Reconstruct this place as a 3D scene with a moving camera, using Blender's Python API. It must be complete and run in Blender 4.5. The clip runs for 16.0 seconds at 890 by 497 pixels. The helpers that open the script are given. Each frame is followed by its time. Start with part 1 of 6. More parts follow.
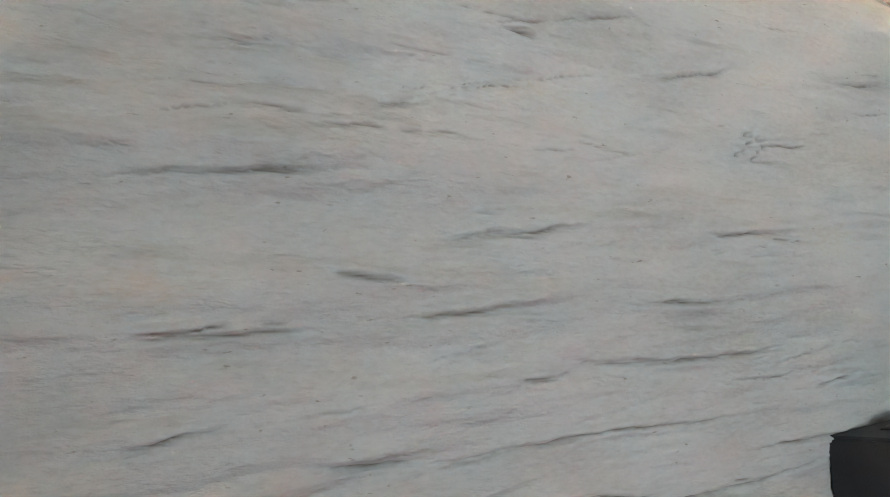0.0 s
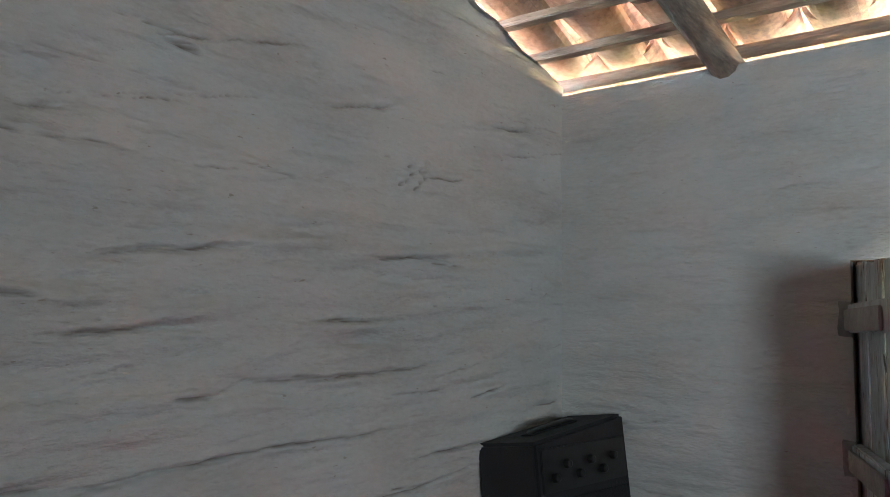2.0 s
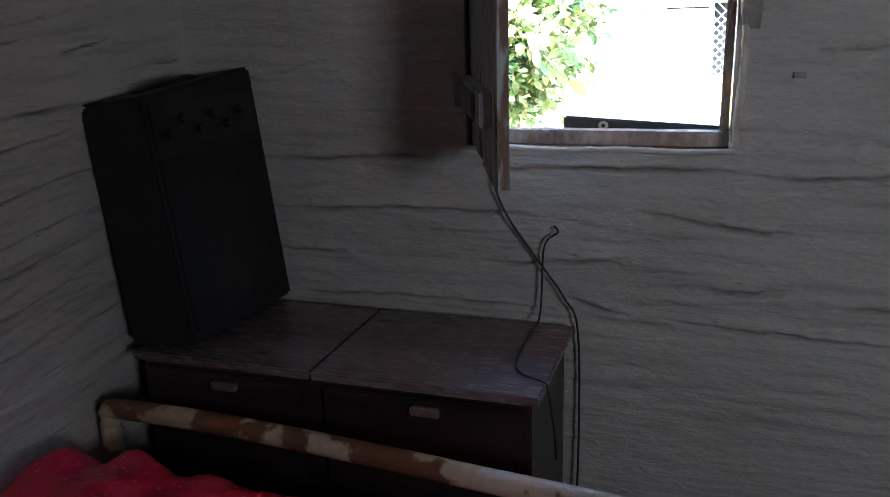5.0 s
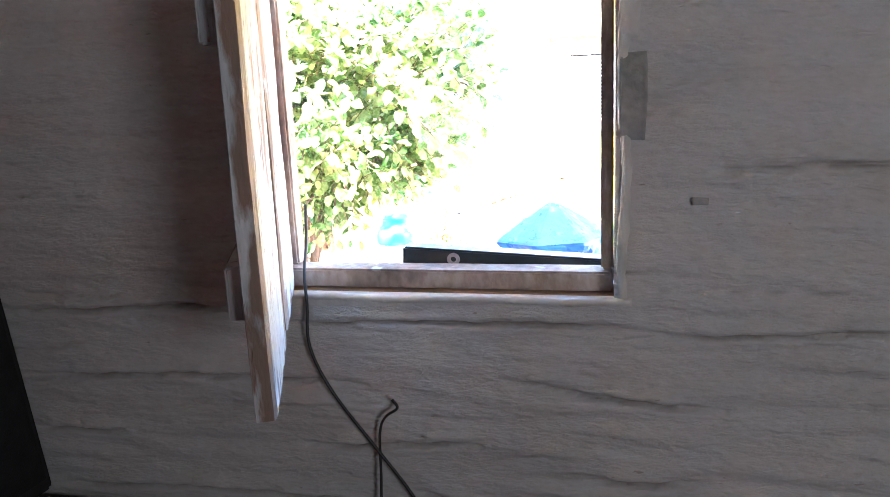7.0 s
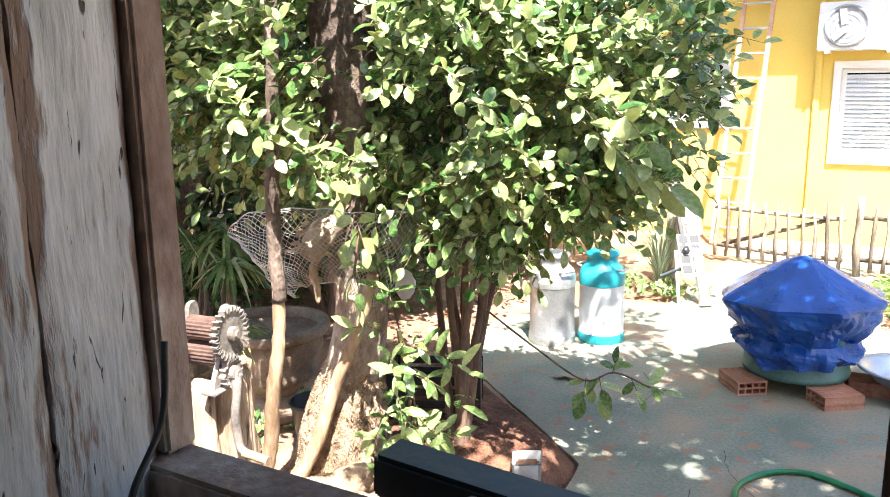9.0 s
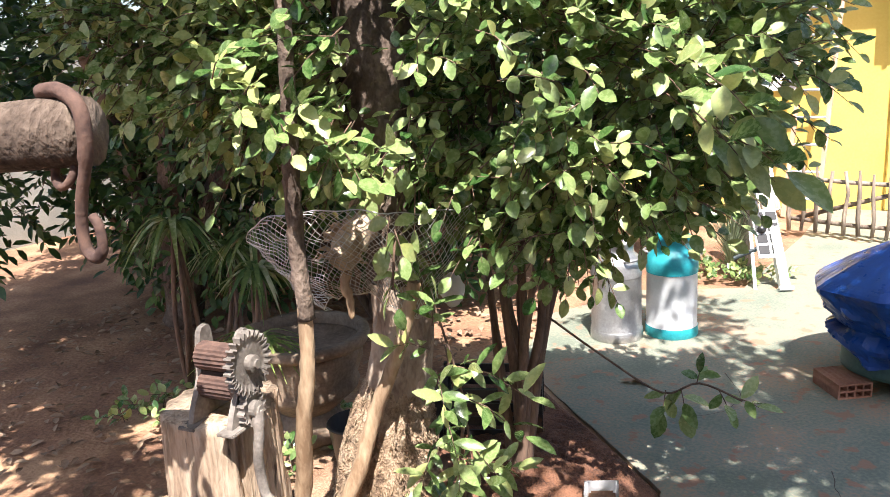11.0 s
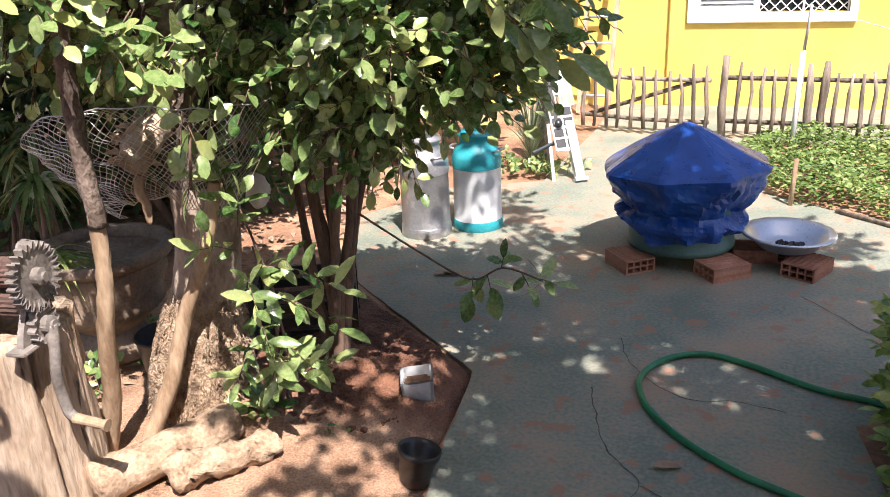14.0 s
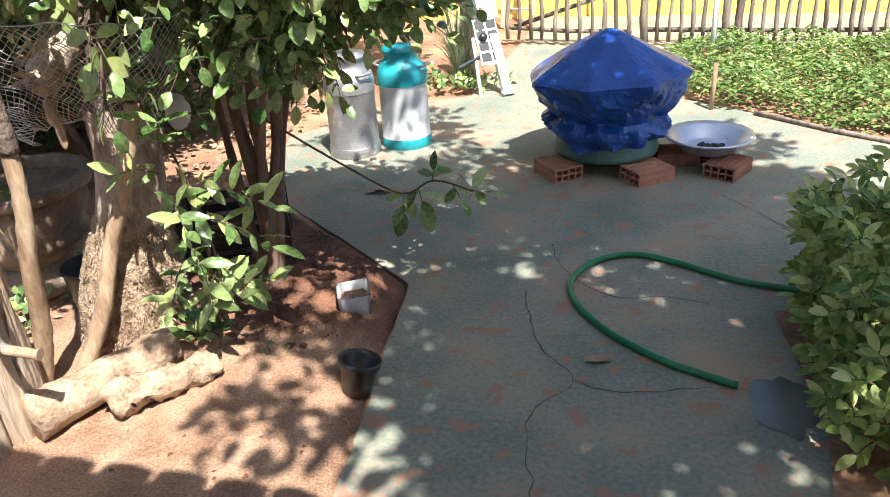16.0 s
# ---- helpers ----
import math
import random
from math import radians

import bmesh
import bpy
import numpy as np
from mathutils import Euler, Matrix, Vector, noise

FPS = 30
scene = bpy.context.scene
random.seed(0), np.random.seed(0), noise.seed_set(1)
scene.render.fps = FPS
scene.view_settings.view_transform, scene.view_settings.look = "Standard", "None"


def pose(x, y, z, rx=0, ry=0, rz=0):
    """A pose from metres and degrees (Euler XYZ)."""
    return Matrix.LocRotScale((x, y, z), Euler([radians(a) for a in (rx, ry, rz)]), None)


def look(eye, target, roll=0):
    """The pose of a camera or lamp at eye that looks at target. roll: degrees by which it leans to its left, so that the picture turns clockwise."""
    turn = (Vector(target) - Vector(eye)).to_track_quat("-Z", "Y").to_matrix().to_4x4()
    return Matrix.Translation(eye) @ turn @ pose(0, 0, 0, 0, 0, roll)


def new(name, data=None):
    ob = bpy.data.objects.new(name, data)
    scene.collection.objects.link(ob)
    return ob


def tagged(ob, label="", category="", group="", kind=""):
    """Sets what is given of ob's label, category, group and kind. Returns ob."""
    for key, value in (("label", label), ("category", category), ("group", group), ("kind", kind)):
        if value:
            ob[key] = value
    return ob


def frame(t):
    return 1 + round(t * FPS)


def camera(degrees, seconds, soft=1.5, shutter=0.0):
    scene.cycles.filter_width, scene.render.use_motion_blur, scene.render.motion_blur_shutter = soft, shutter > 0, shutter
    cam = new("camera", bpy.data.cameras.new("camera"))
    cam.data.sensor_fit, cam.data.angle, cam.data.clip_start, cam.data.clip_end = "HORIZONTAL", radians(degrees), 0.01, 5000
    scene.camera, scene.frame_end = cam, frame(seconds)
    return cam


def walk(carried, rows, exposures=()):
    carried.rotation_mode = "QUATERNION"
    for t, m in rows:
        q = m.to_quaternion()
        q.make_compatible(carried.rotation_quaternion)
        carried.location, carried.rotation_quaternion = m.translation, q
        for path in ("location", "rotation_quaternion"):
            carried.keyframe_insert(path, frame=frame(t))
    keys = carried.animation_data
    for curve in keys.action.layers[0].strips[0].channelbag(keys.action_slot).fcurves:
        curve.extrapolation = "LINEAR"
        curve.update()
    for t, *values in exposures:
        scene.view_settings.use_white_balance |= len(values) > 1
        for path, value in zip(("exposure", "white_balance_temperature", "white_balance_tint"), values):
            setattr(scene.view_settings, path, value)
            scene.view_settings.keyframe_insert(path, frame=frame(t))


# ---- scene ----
cam = camera(57.8, 16.0, 0.7)
PATH = [
    (0, (0.028, -2.255, 1.987), (-1.666, -1.198, 2.097), 0.9),
    (0.5, (0.069, -2.239, 1.988), (-1.494, -1.0, 2.126), 0.3),
    (1, (0.099, -2.233, 1.982), (-1.34, -0.854, 2.156), 0.7),
    (1.5, (0.107, -2.218, 1.981), (-1.243, -0.754, 2.17), 1.1),
    (2, (0.126, -2.194, 1.967), (-1.107, -0.631, 2.159), 0.8),
    (2.5, (0.144, -2.172, 1.942), (-0.955, -0.509, 2.1), 0.5),
    (3, (0.15, -2.158, 1.867), (-0.813, -0.407, 1.782), 0.1),
    (3.5, (0.177, -2.142, 1.82), (-0.661, -0.356, 1.495), 0.1),
    (4, (0.197, -2.12, 1.803), (-0.556, -0.324, 1.347), -0.1),
    (4.2, (0.211, -2.099, 1.79), (-0.52, -0.305, 1.294), -0.3),
    (6.3, (0.366, -1.669, 1.906), (-0.095, 0.198, 1.357), -4.1),
    (6.5, (0.368, -1.594, 1.908), (-0.092, 0.277, 1.373), -4.1),
    (7, (0.341, -1.371, 1.935), (-0.097, 0.527, 1.481), -2.6),
    (7.5, (0.329, -1.052, 1.942), (-0.171, 0.842, 1.538), -1.8),
    (8, (0.418, -0.723, 1.974), (-0.435, 1.024, 1.504), -2.3),
    (8.5, (0.32, -0.562, 1.933), (-0.629, 1.153, 1.536), -0.8),
    (9, (0.294, -0.409, 1.900), (-0.688, 1.287, 1.492), -0.7),
    (9.5, (0.229, -0.264, 1.915), (-0.878, 1.349, 1.502), -0.3),
    (11.8, (-0.06, 0.125, 1.885), (-1.107, 1.759, 1.404), -4.3),
    (12, (-0.05, 0.099, 1.886), (-1.093, 1.736, 1.403), -4.2),
    (12.5, (-0.025, 0.085, 1.893), (-1.059, 1.723, 1.395), -3.3),
    (13, (-0.002, 0.087, 1.867), (-0.888, 1.798, 1.329), -1.7),
    (13.5, (0.012, 0.068, 1.846), (-0.707, 1.824, 1.213), -1.4),
    (14, (0.022, 0.064, 1.831), (-0.625, 1.823, 1.131), -2.6),
    (14.5, (0.025, 0.085, 1.813), (-0.585, 1.838, 1.066), -3.1),
    (15, (0.016, 0.085, 1.781), (-0.565, 1.813, 0.957), -3.4),
    (15.5, (0.039, 0.05, 1.777), (-0.493, 1.779, 0.923), -4.5),
    (16, (0.039, 0.032, 1.78), (-0.439, 1.765, 0.905), -3.7),
]
walk(cam, [(t, look(eye, target, roll)) for t, eye, target, roll in PATH],
     exposures=[(0, 7.7, 5350, -5), (1, 7.3, 5350, -5), (2, 6.55, 5300, -3), (2.5, 5.65, 5300, -3), (3, 5.13, 5350, 0), (4.2, 4.83, 5450, 6), (6.3, 5.45, 5700, 12), (7, 5.6, 5750, 14), (7.5, 5.4, 5800, 18),
                (8, 4.05, 5700, 14), (8.5, 2.6, 5850, 8), (9, 2.2, 6300, 10), (9.5, 1.8, 6300, 12), (11.8, 1.3, 6350, 14), (13, 1.17, 6350, 18), (14.5, 1, 6400, 18), (16, 1.2, 6200, 10)])

# ---- light ----
DOOR_W = 0.58
SUN = Vector((0.34, -0.46, 1.0)).normalized()
world = bpy.data.worlds.new("world")
scene.world = world
world.use_nodes = True
wn = world.node_tree.nodes
sky = wn.new("ShaderNodeTexSky")
sky.sky_type = 'NISHITA'
sky.sun_disc = False
sky.sun_elevation = math.asin(SUN.z)
sky.sun_rotation = math.atan2(SUN.x, SUN.y)
sky.dust_density = 2.0
wn["Background"].inputs["Strength"].default_value = 0.11
world.node_tree.links.new(sky.outputs[0], wn["Background"].inputs["Color"])
sun_data = bpy.data.lights.new("sun", 'SUN')
sun_data.energy, sun_data.angle, sun_data.color = 5.6, radians(0.55), (1.0, 0.95, 0.88)
sun_lamp = new("sun", sun_data)
sun_lamp.matrix_world = look(SUN * 20, (0, 0, 0))

# fill lamp in an assumed, unseen doorway, aimed to brighten the room's walls
door_data = bpy.data.lights.new("doorway_fill", 'AREA')
door_data.shape, door_data.size, door_data.size_y, door_data.energy, door_data.color = 'RECTANGLE', 0.74, 0.76, DOOR_W, (1.0, 0.965, 0.91)
door_lamp = new("doorway_fill", door_data)
door_data.spread = radians(145)
door_lamp.matrix_world = look((2.20, -3.33, 1.98), (1.2, -1.33, 2.72))

FLOOR = 0.34     # level of the room's floor above the yard
WX = 0.321       # half width of the window
SILL, HEAD = 1.515, 2.145
LEFT = -1.14     # left wall's face
EAVE = 2.70      # top of the window wall


# ---- mesh helpers ----
def part(name, bm, material, parent=None, label="", smooth=False):
    me = bpy.data.meshes.new(name)
    bm.to_mesh(me)
    bm.free()
    return part_mesh(name, me, material, parent, label, smooth)


def part_mesh(name, me, material, parent=None, label="", smooth=False):
    me.materials.append(material)
    if smooth:
        me.polygons.foreach_set("use_smooth", [True] * len(me.polygons))
    ob = new(name, me)
    if parent is not None:
        ob.parent = parent
    if label:
        ob["label"] = label
    return ob


def thing(name, m, label, category, group="", kind=""):
    ob = new(name)
    ob.empty_display_size = 0.05
    ob.matrix_world = m
    return tagged(ob, label, category, group, kind)


def box(bm, x0, x1, y0, y1, z0, z1, m=None, bevel=0.0):
    v = [bm.verts.new((x, y, z)) for x in (x0, x1) for y in (y0, y1) for z in (z0, z1)]
    fs = [bm.faces.new([v[i] for i in q]) for q in ((0, 1, 3, 2), (4, 6, 7, 5), (0, 4, 5, 1), (2, 3, 7, 6), (0, 2, 6, 4), (1, 5, 7, 3))]
    if bevel:
        r = bmesh.ops.bevel(bm, geom=list({e for f in fs for e in f.edges}), offset=bevel, segments=2, affect='EDGES')
        v = list({w for f in r["faces"] for w in f.verts} | {w for w in v if w.is_valid})
    if m is not None:
        bmesh.ops.transform(bm, matrix=m, verts=v)
    return v


def tube(bm, pts, radii, seg=8, cap=True, wob=0.0):
    """A bent, tapered round bar through pts."""
    pts = [Vector(p) for p in pts]
    if not isinstance(radii, (list, tuple)):
        radii = [radii] * len(pts)
    rings, side = [], None
    for i, p in enumerate(pts):
        d = (pts[min(i + 1, len(pts) - 1)] - pts[max(i - 1, 0)]).normalized()
        side = d.orthogonal().normalized() if side is None else (side - side.dot(d) * d).normalized()
        up = d.cross(side)
        ring = []
        for k in range(seg):
            a = 2 * math.pi * k / seg
            r = radii[i]
            if wob:
                r *= 1 + wob * noise.noise(Vector((k * 1.7, i * 0.9, p.x * 9 + p.y * 7)))
            ring.append(bm.verts.new(p + r * (math.cos(a) * side + math.sin(a) * up)))
        rings.append(ring)
    for a, b in zip(rings, rings[1:]):
        for k in range(seg):
            bm.faces.new((a[k], a[(k + 1) % seg], b[(k + 1) % seg], b[k]))
    if cap:
        bm.faces.new(rings[0][::-1])
        bm.faces.new(rings[-1])
    return rings


def lathe(bm, profile, seg=32, cap=True):
    """Turns (radius, height) pairs about z."""
    rings = [[bm.verts.new((r * math.cos(2 * math.pi * k / seg), r * math.sin(2 * math.pi * k / seg), z)) for k in range(seg)] for r, z in profile]
    for a, b in zip(rings, rings[1:]):
        for k in range(seg):
            bm.faces.new((a[k], a[(k + 1) % seg], b[(k + 1) % seg], b[k]))
    if cap:
        bm.faces.new(rings[0][::-1])
        bm.faces.new(rings[-1])
    return rings


def curve(pts, n=8):
    """A smooth line through pts."""
    P = [Vector(p) for p in pts]
    out = []
    for i in range(len(P) - 1):
        a, b, c, d = P[max(i - 1, 0)], P[i], P[i + 1], P[min(i + 2, len(P) - 1)]
        for k in range(n):
            t = k / n
            out.append(0.5 * (2 * b + (c - a) * t + (2 * a - 5 * b + 4 * c - d) * t * t + (3 * b - a - 3 * c + d) * t ** 3))
    return out + [P[-1]]


def rnd(a, b):
    return random.uniform(a, b)


# ---- materials ----
def ramp(nt, stops):
    r = nt.nodes.new("ShaderNodeValToRGB")
    el = r.color_ramp.elements
    while len(el) < len(stops):
        el.new(0.5)
    for e, (p, c) in zip(el, stops):
        e.position, e.color = p, (*c, 1.0)
    return r


def mat(name, stops, scale=6.0, stretch=(1, 1, 1), rough=0.8, metal=0.0, bump=0.3, fine=60.0, spread=0.0, island=False, detail=8.0, fine_amount=0.5,
        transmit=0.0, spots=None, depth=0.01):
    """A mottled surface: coarse noise picks the colour, a fine one adds grain and relief; spots = (colour, scale, threshold) wears patches."""
    m = bpy.data.materials.new(name)
    m.use_nodes = True
    nt = m.node_tree
    n, l = nt.nodes, nt.links
    b = n["Principled BSDF"]
    tc, mp = n.new("ShaderNodeTexCoord"), n.new("ShaderNodeMapping")
    mp.inputs["Scale"].default_value = stretch
    l.new(tc.outputs["Object"], mp.inputs["Vector"])
    a, f = n.new("ShaderNodeTexNoise"), n.new("ShaderNodeTexNoise")
    a.inputs["Scale"].default_value, a.inputs["Detail"].default_value = scale, detail
    f.inputs["Scale"].default_value, f.inputs["Detail"].default_value = fine, 6.0
    for t in (a, f):
        l.new(mp.outputs[0], t.inputs["Vector"])
    mix = n.new("ShaderNodeMath")
    mix.operation = 'MULTIPLY_ADD'
    l.new(f.outputs[0], mix.inputs[0])
    mix.inputs[1].default_value = fine_amount
    sub = n.new("ShaderNodeMath")
    sub.operation = 'SUBTRACT'
    l.new(a.outputs[0], sub.inputs[0])
    sub.inputs[1].default_value = fine_amount * 0.5
    l.new(sub.outputs[0], mix.inputs[2])
    val = mix.outputs[0]
    if spread:
        src = n.new("ShaderNodeNewGeometry").outputs["Random Per Island"] if island else n.new("ShaderNodeObjectInfo").outputs["Random"]
        add = n.new("ShaderNodeMath")
        add.operation = 'MULTIPLY_ADD'
        l.new(src, add.inputs[0])
        add.inputs[1].default_value = spread
        s2 = n.new("ShaderNodeMath")
        s2.operation = 'SUBTRACT'
        l.new(val, s2.inputs[0])
        s2.inputs[1].default_value = spread * 0.5
        l.new(s2.outputs[0], add.inputs[2])
        val = add.outputs[0]
    r = ramp(nt, stops)
    l.new(val, r.inputs[0])
    col = r.outputs[0]
    if spots:
        colour, sc, lo = spots
        sn = n.new("ShaderNodeTexNoise")
        sn.inputs["Scale"].default_value, sn.inputs["Detail"].default_value = sc, 10.0
        l.new(mp.outputs[0], sn.inputs["Vector"])
        sr = ramp(nt, [(lo, (0, 0, 0)), (lo + 0.05, (1, 1, 1))])
        l.new(sn.outputs[0], sr.inputs[0])
        mx = n.new("ShaderNodeMixRGB")
        l.new(sr.outputs[0], mx.inputs[0])
        l.new(col, mx.inputs[1])
        mx.inputs[2].default_value = (*colour, 1)
        col = mx.outputs[0]
    l.new(col, b.inputs["Base Color"])
    rr = n.new("ShaderNodeMapRange")
    rr.inputs["To Min"].default_value, rr.inputs["To Max"].default_value = max(rough - 0.12, 0.03), min(rough + 0.12, 1.0)
    l.new(f.outputs[0], rr.inputs[0])
    l.new(rr.outputs[0], b.inputs["Roughness"])
    b.inputs["Metallic"].default_value = metal
    if bump:
        bp = n.new("ShaderNodeBump")
        bp.inputs["Strength"].default_value, bp.inputs["Distance"].default_value = bump, depth
        l.new(mix.outputs[0], bp.inputs["Height"])
        l.new(bp.outputs[0], b.inputs["Normal"])
    if transmit:
        tr, ms = n.new("ShaderNodeBsdfTranslucent"), n.new("ShaderNodeMixShader")
        l.new(col, tr.inputs[0])
        ms.inputs[0].default_value = transmit
        l.new(b.outputs[0], ms.inputs[1])
        l.new(tr.outputs[0], ms.inputs[2])
        l.new(ms.outputs[0], n["Material Output"].inputs[0])
    return m


WALL = mat("whitewashed_mud", [(0.22, (0.42, 0.40, 0.37)), (0.45, (0.49, 0.48, 0.46)), (0.62, (0.53, 0.52, 0.505)), (0.82, (0.50, 0.465, 0.41))], 1.8, (1, 1, 3.0), 0.92, bump=0.95, fine=46, depth=0.006, spots=((0.33, 0.295, 0.255), 34.0, 0.69))
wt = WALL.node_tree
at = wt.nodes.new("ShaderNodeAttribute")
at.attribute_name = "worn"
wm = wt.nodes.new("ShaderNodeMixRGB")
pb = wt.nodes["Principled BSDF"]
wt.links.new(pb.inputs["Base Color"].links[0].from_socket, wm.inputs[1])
# inside the cuts the whitewash mixes towards this dark brown
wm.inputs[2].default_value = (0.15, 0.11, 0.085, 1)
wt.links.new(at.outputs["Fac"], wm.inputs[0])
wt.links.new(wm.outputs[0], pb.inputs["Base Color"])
# thin streaks trowelled along the wall
st, sm, sb, sr2, sx = (wt.nodes.new("ShaderNode" + k) for k in ("TexNoise", "Mapping", "Bump", "ValToRGB", "MixRGB"))
st.noise_type = 'RIDGED_MULTIFRACTAL'
st.inputs["Scale"].default_value, st.inputs["Detail"].default_value = 1.0, 5.0
sm.inputs["Scale"].default_value = (5.0, 5.0, 42.0)
sm.inputs["Rotation"].default_value = (radians(4), radians(3), 0)
wt.links.new(wt.nodes["Texture Coordinate"].outputs["Object"], sm.inputs["Vector"])
wt.links.new(sm.outputs[0], st.inputs["Vector"])
sb.invert = True
sb.inputs["Strength"].default_value, sb.inputs["Distance"].default_value = 0.9, 0.007
wt.links.new(st.outputs[0], sb.inputs["Height"])
wt.links.new(pb.inputs["Normal"].links[0].from_socket, sb.inputs["Normal"])
lump, lm, lb = (wt.nodes.new("ShaderNode" + k) for k in ("TexNoise", "Mapping", "Bump"))
lump.inputs["Scale"].default_value, lump.inputs["Detail"].default_value, lump.inputs["Roughness"].default_value = 11.0, 9.0, 0.62
lm.inputs["Scale"].default_value = (1.0, 1.0, 2.4)
lb.inputs["Strength"].default_value, lb.inputs["Distance"].default_value = 1.0, 0.016
wt.links.new(wt.nodes["Texture Coordinate"].outputs["Object"], lm.inputs["Vector"])
wt.links.new(lm.outputs[0], lump.inputs["Vector"])
wt.links.new(lump.outputs[0], lb.inputs["Height"])
wt.links.new(sb.outputs[0], lb.inputs["Normal"])
wt.links.new(lb.outputs[0], pb.inputs["Normal"])
PLASTER = mat("grey_cement", [(0.3, (0.20, 0.20, 0.19)), (0.7, (0.38, 0.37, 0.35))], 7, rough=0.95, bump=0.5, fine=70)
CEMENT_WHITE = mat("patched_plaster", [(0.3, (0.45, 0.43, 0.39)), (0.7, (0.66, 0.64, 0.60))], 6, rough=0.95, bump=0.6, fine=50)
MUD = mat("mud_brick", [(0.3, (0.20, 0.12, 0.07)), (0.7, (0.36, 0.23, 0.14))], 6, rough=0.95, bump=0.6)
EARTHFLOOR = mat("cement_floor", [(0.3, (0.09, 0.087, 0.084)), (0.7, (0.17, 0.165, 0.16))], 3, rough=0.95, bump=0.4)
SOIL = mat("red_soil", [(0.28, (0.15, 0.075, 0.045)), (0.5, (0.29, 0.155, 0.088)), (0.72, (0.46, 0.285, 0.165))], 2.2, rough=0.97, bump=0.8, fine=45, depth=0.02)
SLABM = mat("green_painted_concrete", [(0.30, (0.155, 0.182, 0.14)), (0.47, (0.215, 0.232, 0.178)), (0.58, (0.28, 0.25, 0.185)), (0.72, (0.37, 0.255, 0.17))], 2.1, rough=0.75, bump=0.5, fine=55, detail=12, fine_amount=0.85,
            spots=((0.32, 0.185, 0.12), 8.0, 0.59))
DARKSOIL = mat("dug_red_soil", [(0.28, (0.085, 0.036, 0.022)), (0.5, (0.165, 0.068, 0.034)), (0.75, (0.29, 0.14, 0.078))], 3.0, rough=0.97, bump=0.9, fine=50, depth=0.02)
BEDSOIL = mat("sandy_to_dug_soil", [(0.28, (0.20, 0.108, 0.062)), (0.5, (0.33, 0.195, 0.118)), (0.72, (0.46, 0.30, 0.195))], 5.0, rough=0.97, bump=1.0, fine=110, depth=0.012, fine_amount=0.9)
bt = BEDSOIL.node_tree
bat, bmix, bramp = (bt.nodes.new("ShaderNode" + k) for k in ("Attribute", "MixRGB", "ValToRGB"))
bat.attribute_name = "dug"
# dug soil is darker red; its ramp goes darker still for the shrub's shade
for e, (p, c) in zip(bramp.color_ramp.elements, ((0.3, (0.075, 0.032, 0.019, 1)), (0.7, (0.235, 0.108, 0.06, 1)))):
    e.position, e.color = p, c
pb = bt.nodes["Principled BSDF"]
bsrc = pb.inputs["Base Color"].links[0]
bt.links.new(bsrc.from_node.inputs[0].links[0].from_socket, bramp.inputs[0])
bt.links.new(bsrc.from_socket, bmix.inputs[1])
bt.links.new(bramp.outputs[0], bmix.inputs[2])
bt.links.new(bat.outputs["Fac"], bmix.inputs[0])
bt.links.new(bmix.outputs[0], pb.inputs["Base Color"])
CRACKM = mat("dark_crack", [(0.3, (0.065, 0.058, 0.045)), (0.7, (0.14, 0.115, 0.09))], 8, rough=1, bump=0)
WETM = mat("wet_concrete", [(0.3, (0.10, 0.115, 0.10)), (0.7, (0.16, 0.165, 0.15))], 5, rough=0.14, bump=0.1)
WOODW = mat("whitewashed_plank", [(0.20, (0.13, 0.08, 0.055)), (0.29, (0.25, 0.19, 0.155)), (0.37, (0.38, 0.405, 0.41)), (0.72, (0.56, 0.595, 0.61))], 9, (2.2, 2.2, 0.5), 0.85, bump=0.8, fine=60, depth=0.005, fine_amount=0.7,
            spots=((0.30, 0.16, 0.10), 5.0, 0.64))
# paint left in the middle of the planks, bare brown wood along their worn edges
wt = WOODW.node_tree
at, wn2, wa, wr, wm = (wt.nodes.new("ShaderNode" + k) for k in ("Attribute", "TexNoise", "Math", "ValToRGB", "MixRGB"))
at.attribute_name = "bare"
wn2.inputs["Scale"].default_value, wn2.inputs["Detail"].default_value = 26.0, 10.0
mp2 = wt.nodes.new("ShaderNodeMapping")
mp2.inputs["Scale"].default_value = (1.6, 1.6, 0.45)
wt.links.new(wt.nodes["Texture Coordinate"].outputs["Object"], mp2.inputs["Vector"])
wt.links.new(mp2.outputs[0], wn2.inputs["Vector"])
wa.operation = 'ADD'
wt.links.new(at.outputs["Fac"], wa.inputs[0])
wt.links.new(wn2.outputs[0], wa.inputs[1])
wr.color_ramp.elements[0].position, wr.color_ramp.elements[1].position = 0.67, 0.80
wt.links.new(wa.outputs[0], wr.inputs[0])
pb = wt.nodes["Principled BSDF"]
wt.links.new(pb.inputs["Base Color"].links[0].from_socket, wm.inputs[1])
wm.inputs[2].default_value = (0.215, 0.155, 0.118, 1)
wt.links.new(wr.outputs[0], wm.inputs[0])
pk, pm, pr, px = (wt.nodes.new("ShaderNode" + k) for k in ("TexNoise", "Mapping", "ValToRGB", "MixRGB"))
pm.inputs["Scale"].default_value = (75.0, 75.0, 17.0)
pk.inputs["Scale"].default_value, pk.inputs["Detail"].default_value, pk.inputs["Distortion"].default_value = 1.0, 6.0, 0.8
pr.color_ramp.elements[0].position, pr.color_ramp.elements[1].position = 0.655, 0.69
wt.links.new(wt.nodes["Texture Coordinate"].outputs["Object"], pm.inputs["Vector"])
wt.links.new(pm.outputs[0], pk.inputs["Vector"])
wt.links.new(pk.outputs[0], pr.inputs[0])
wt.links.new(pr.outputs[0], px.inputs[0])
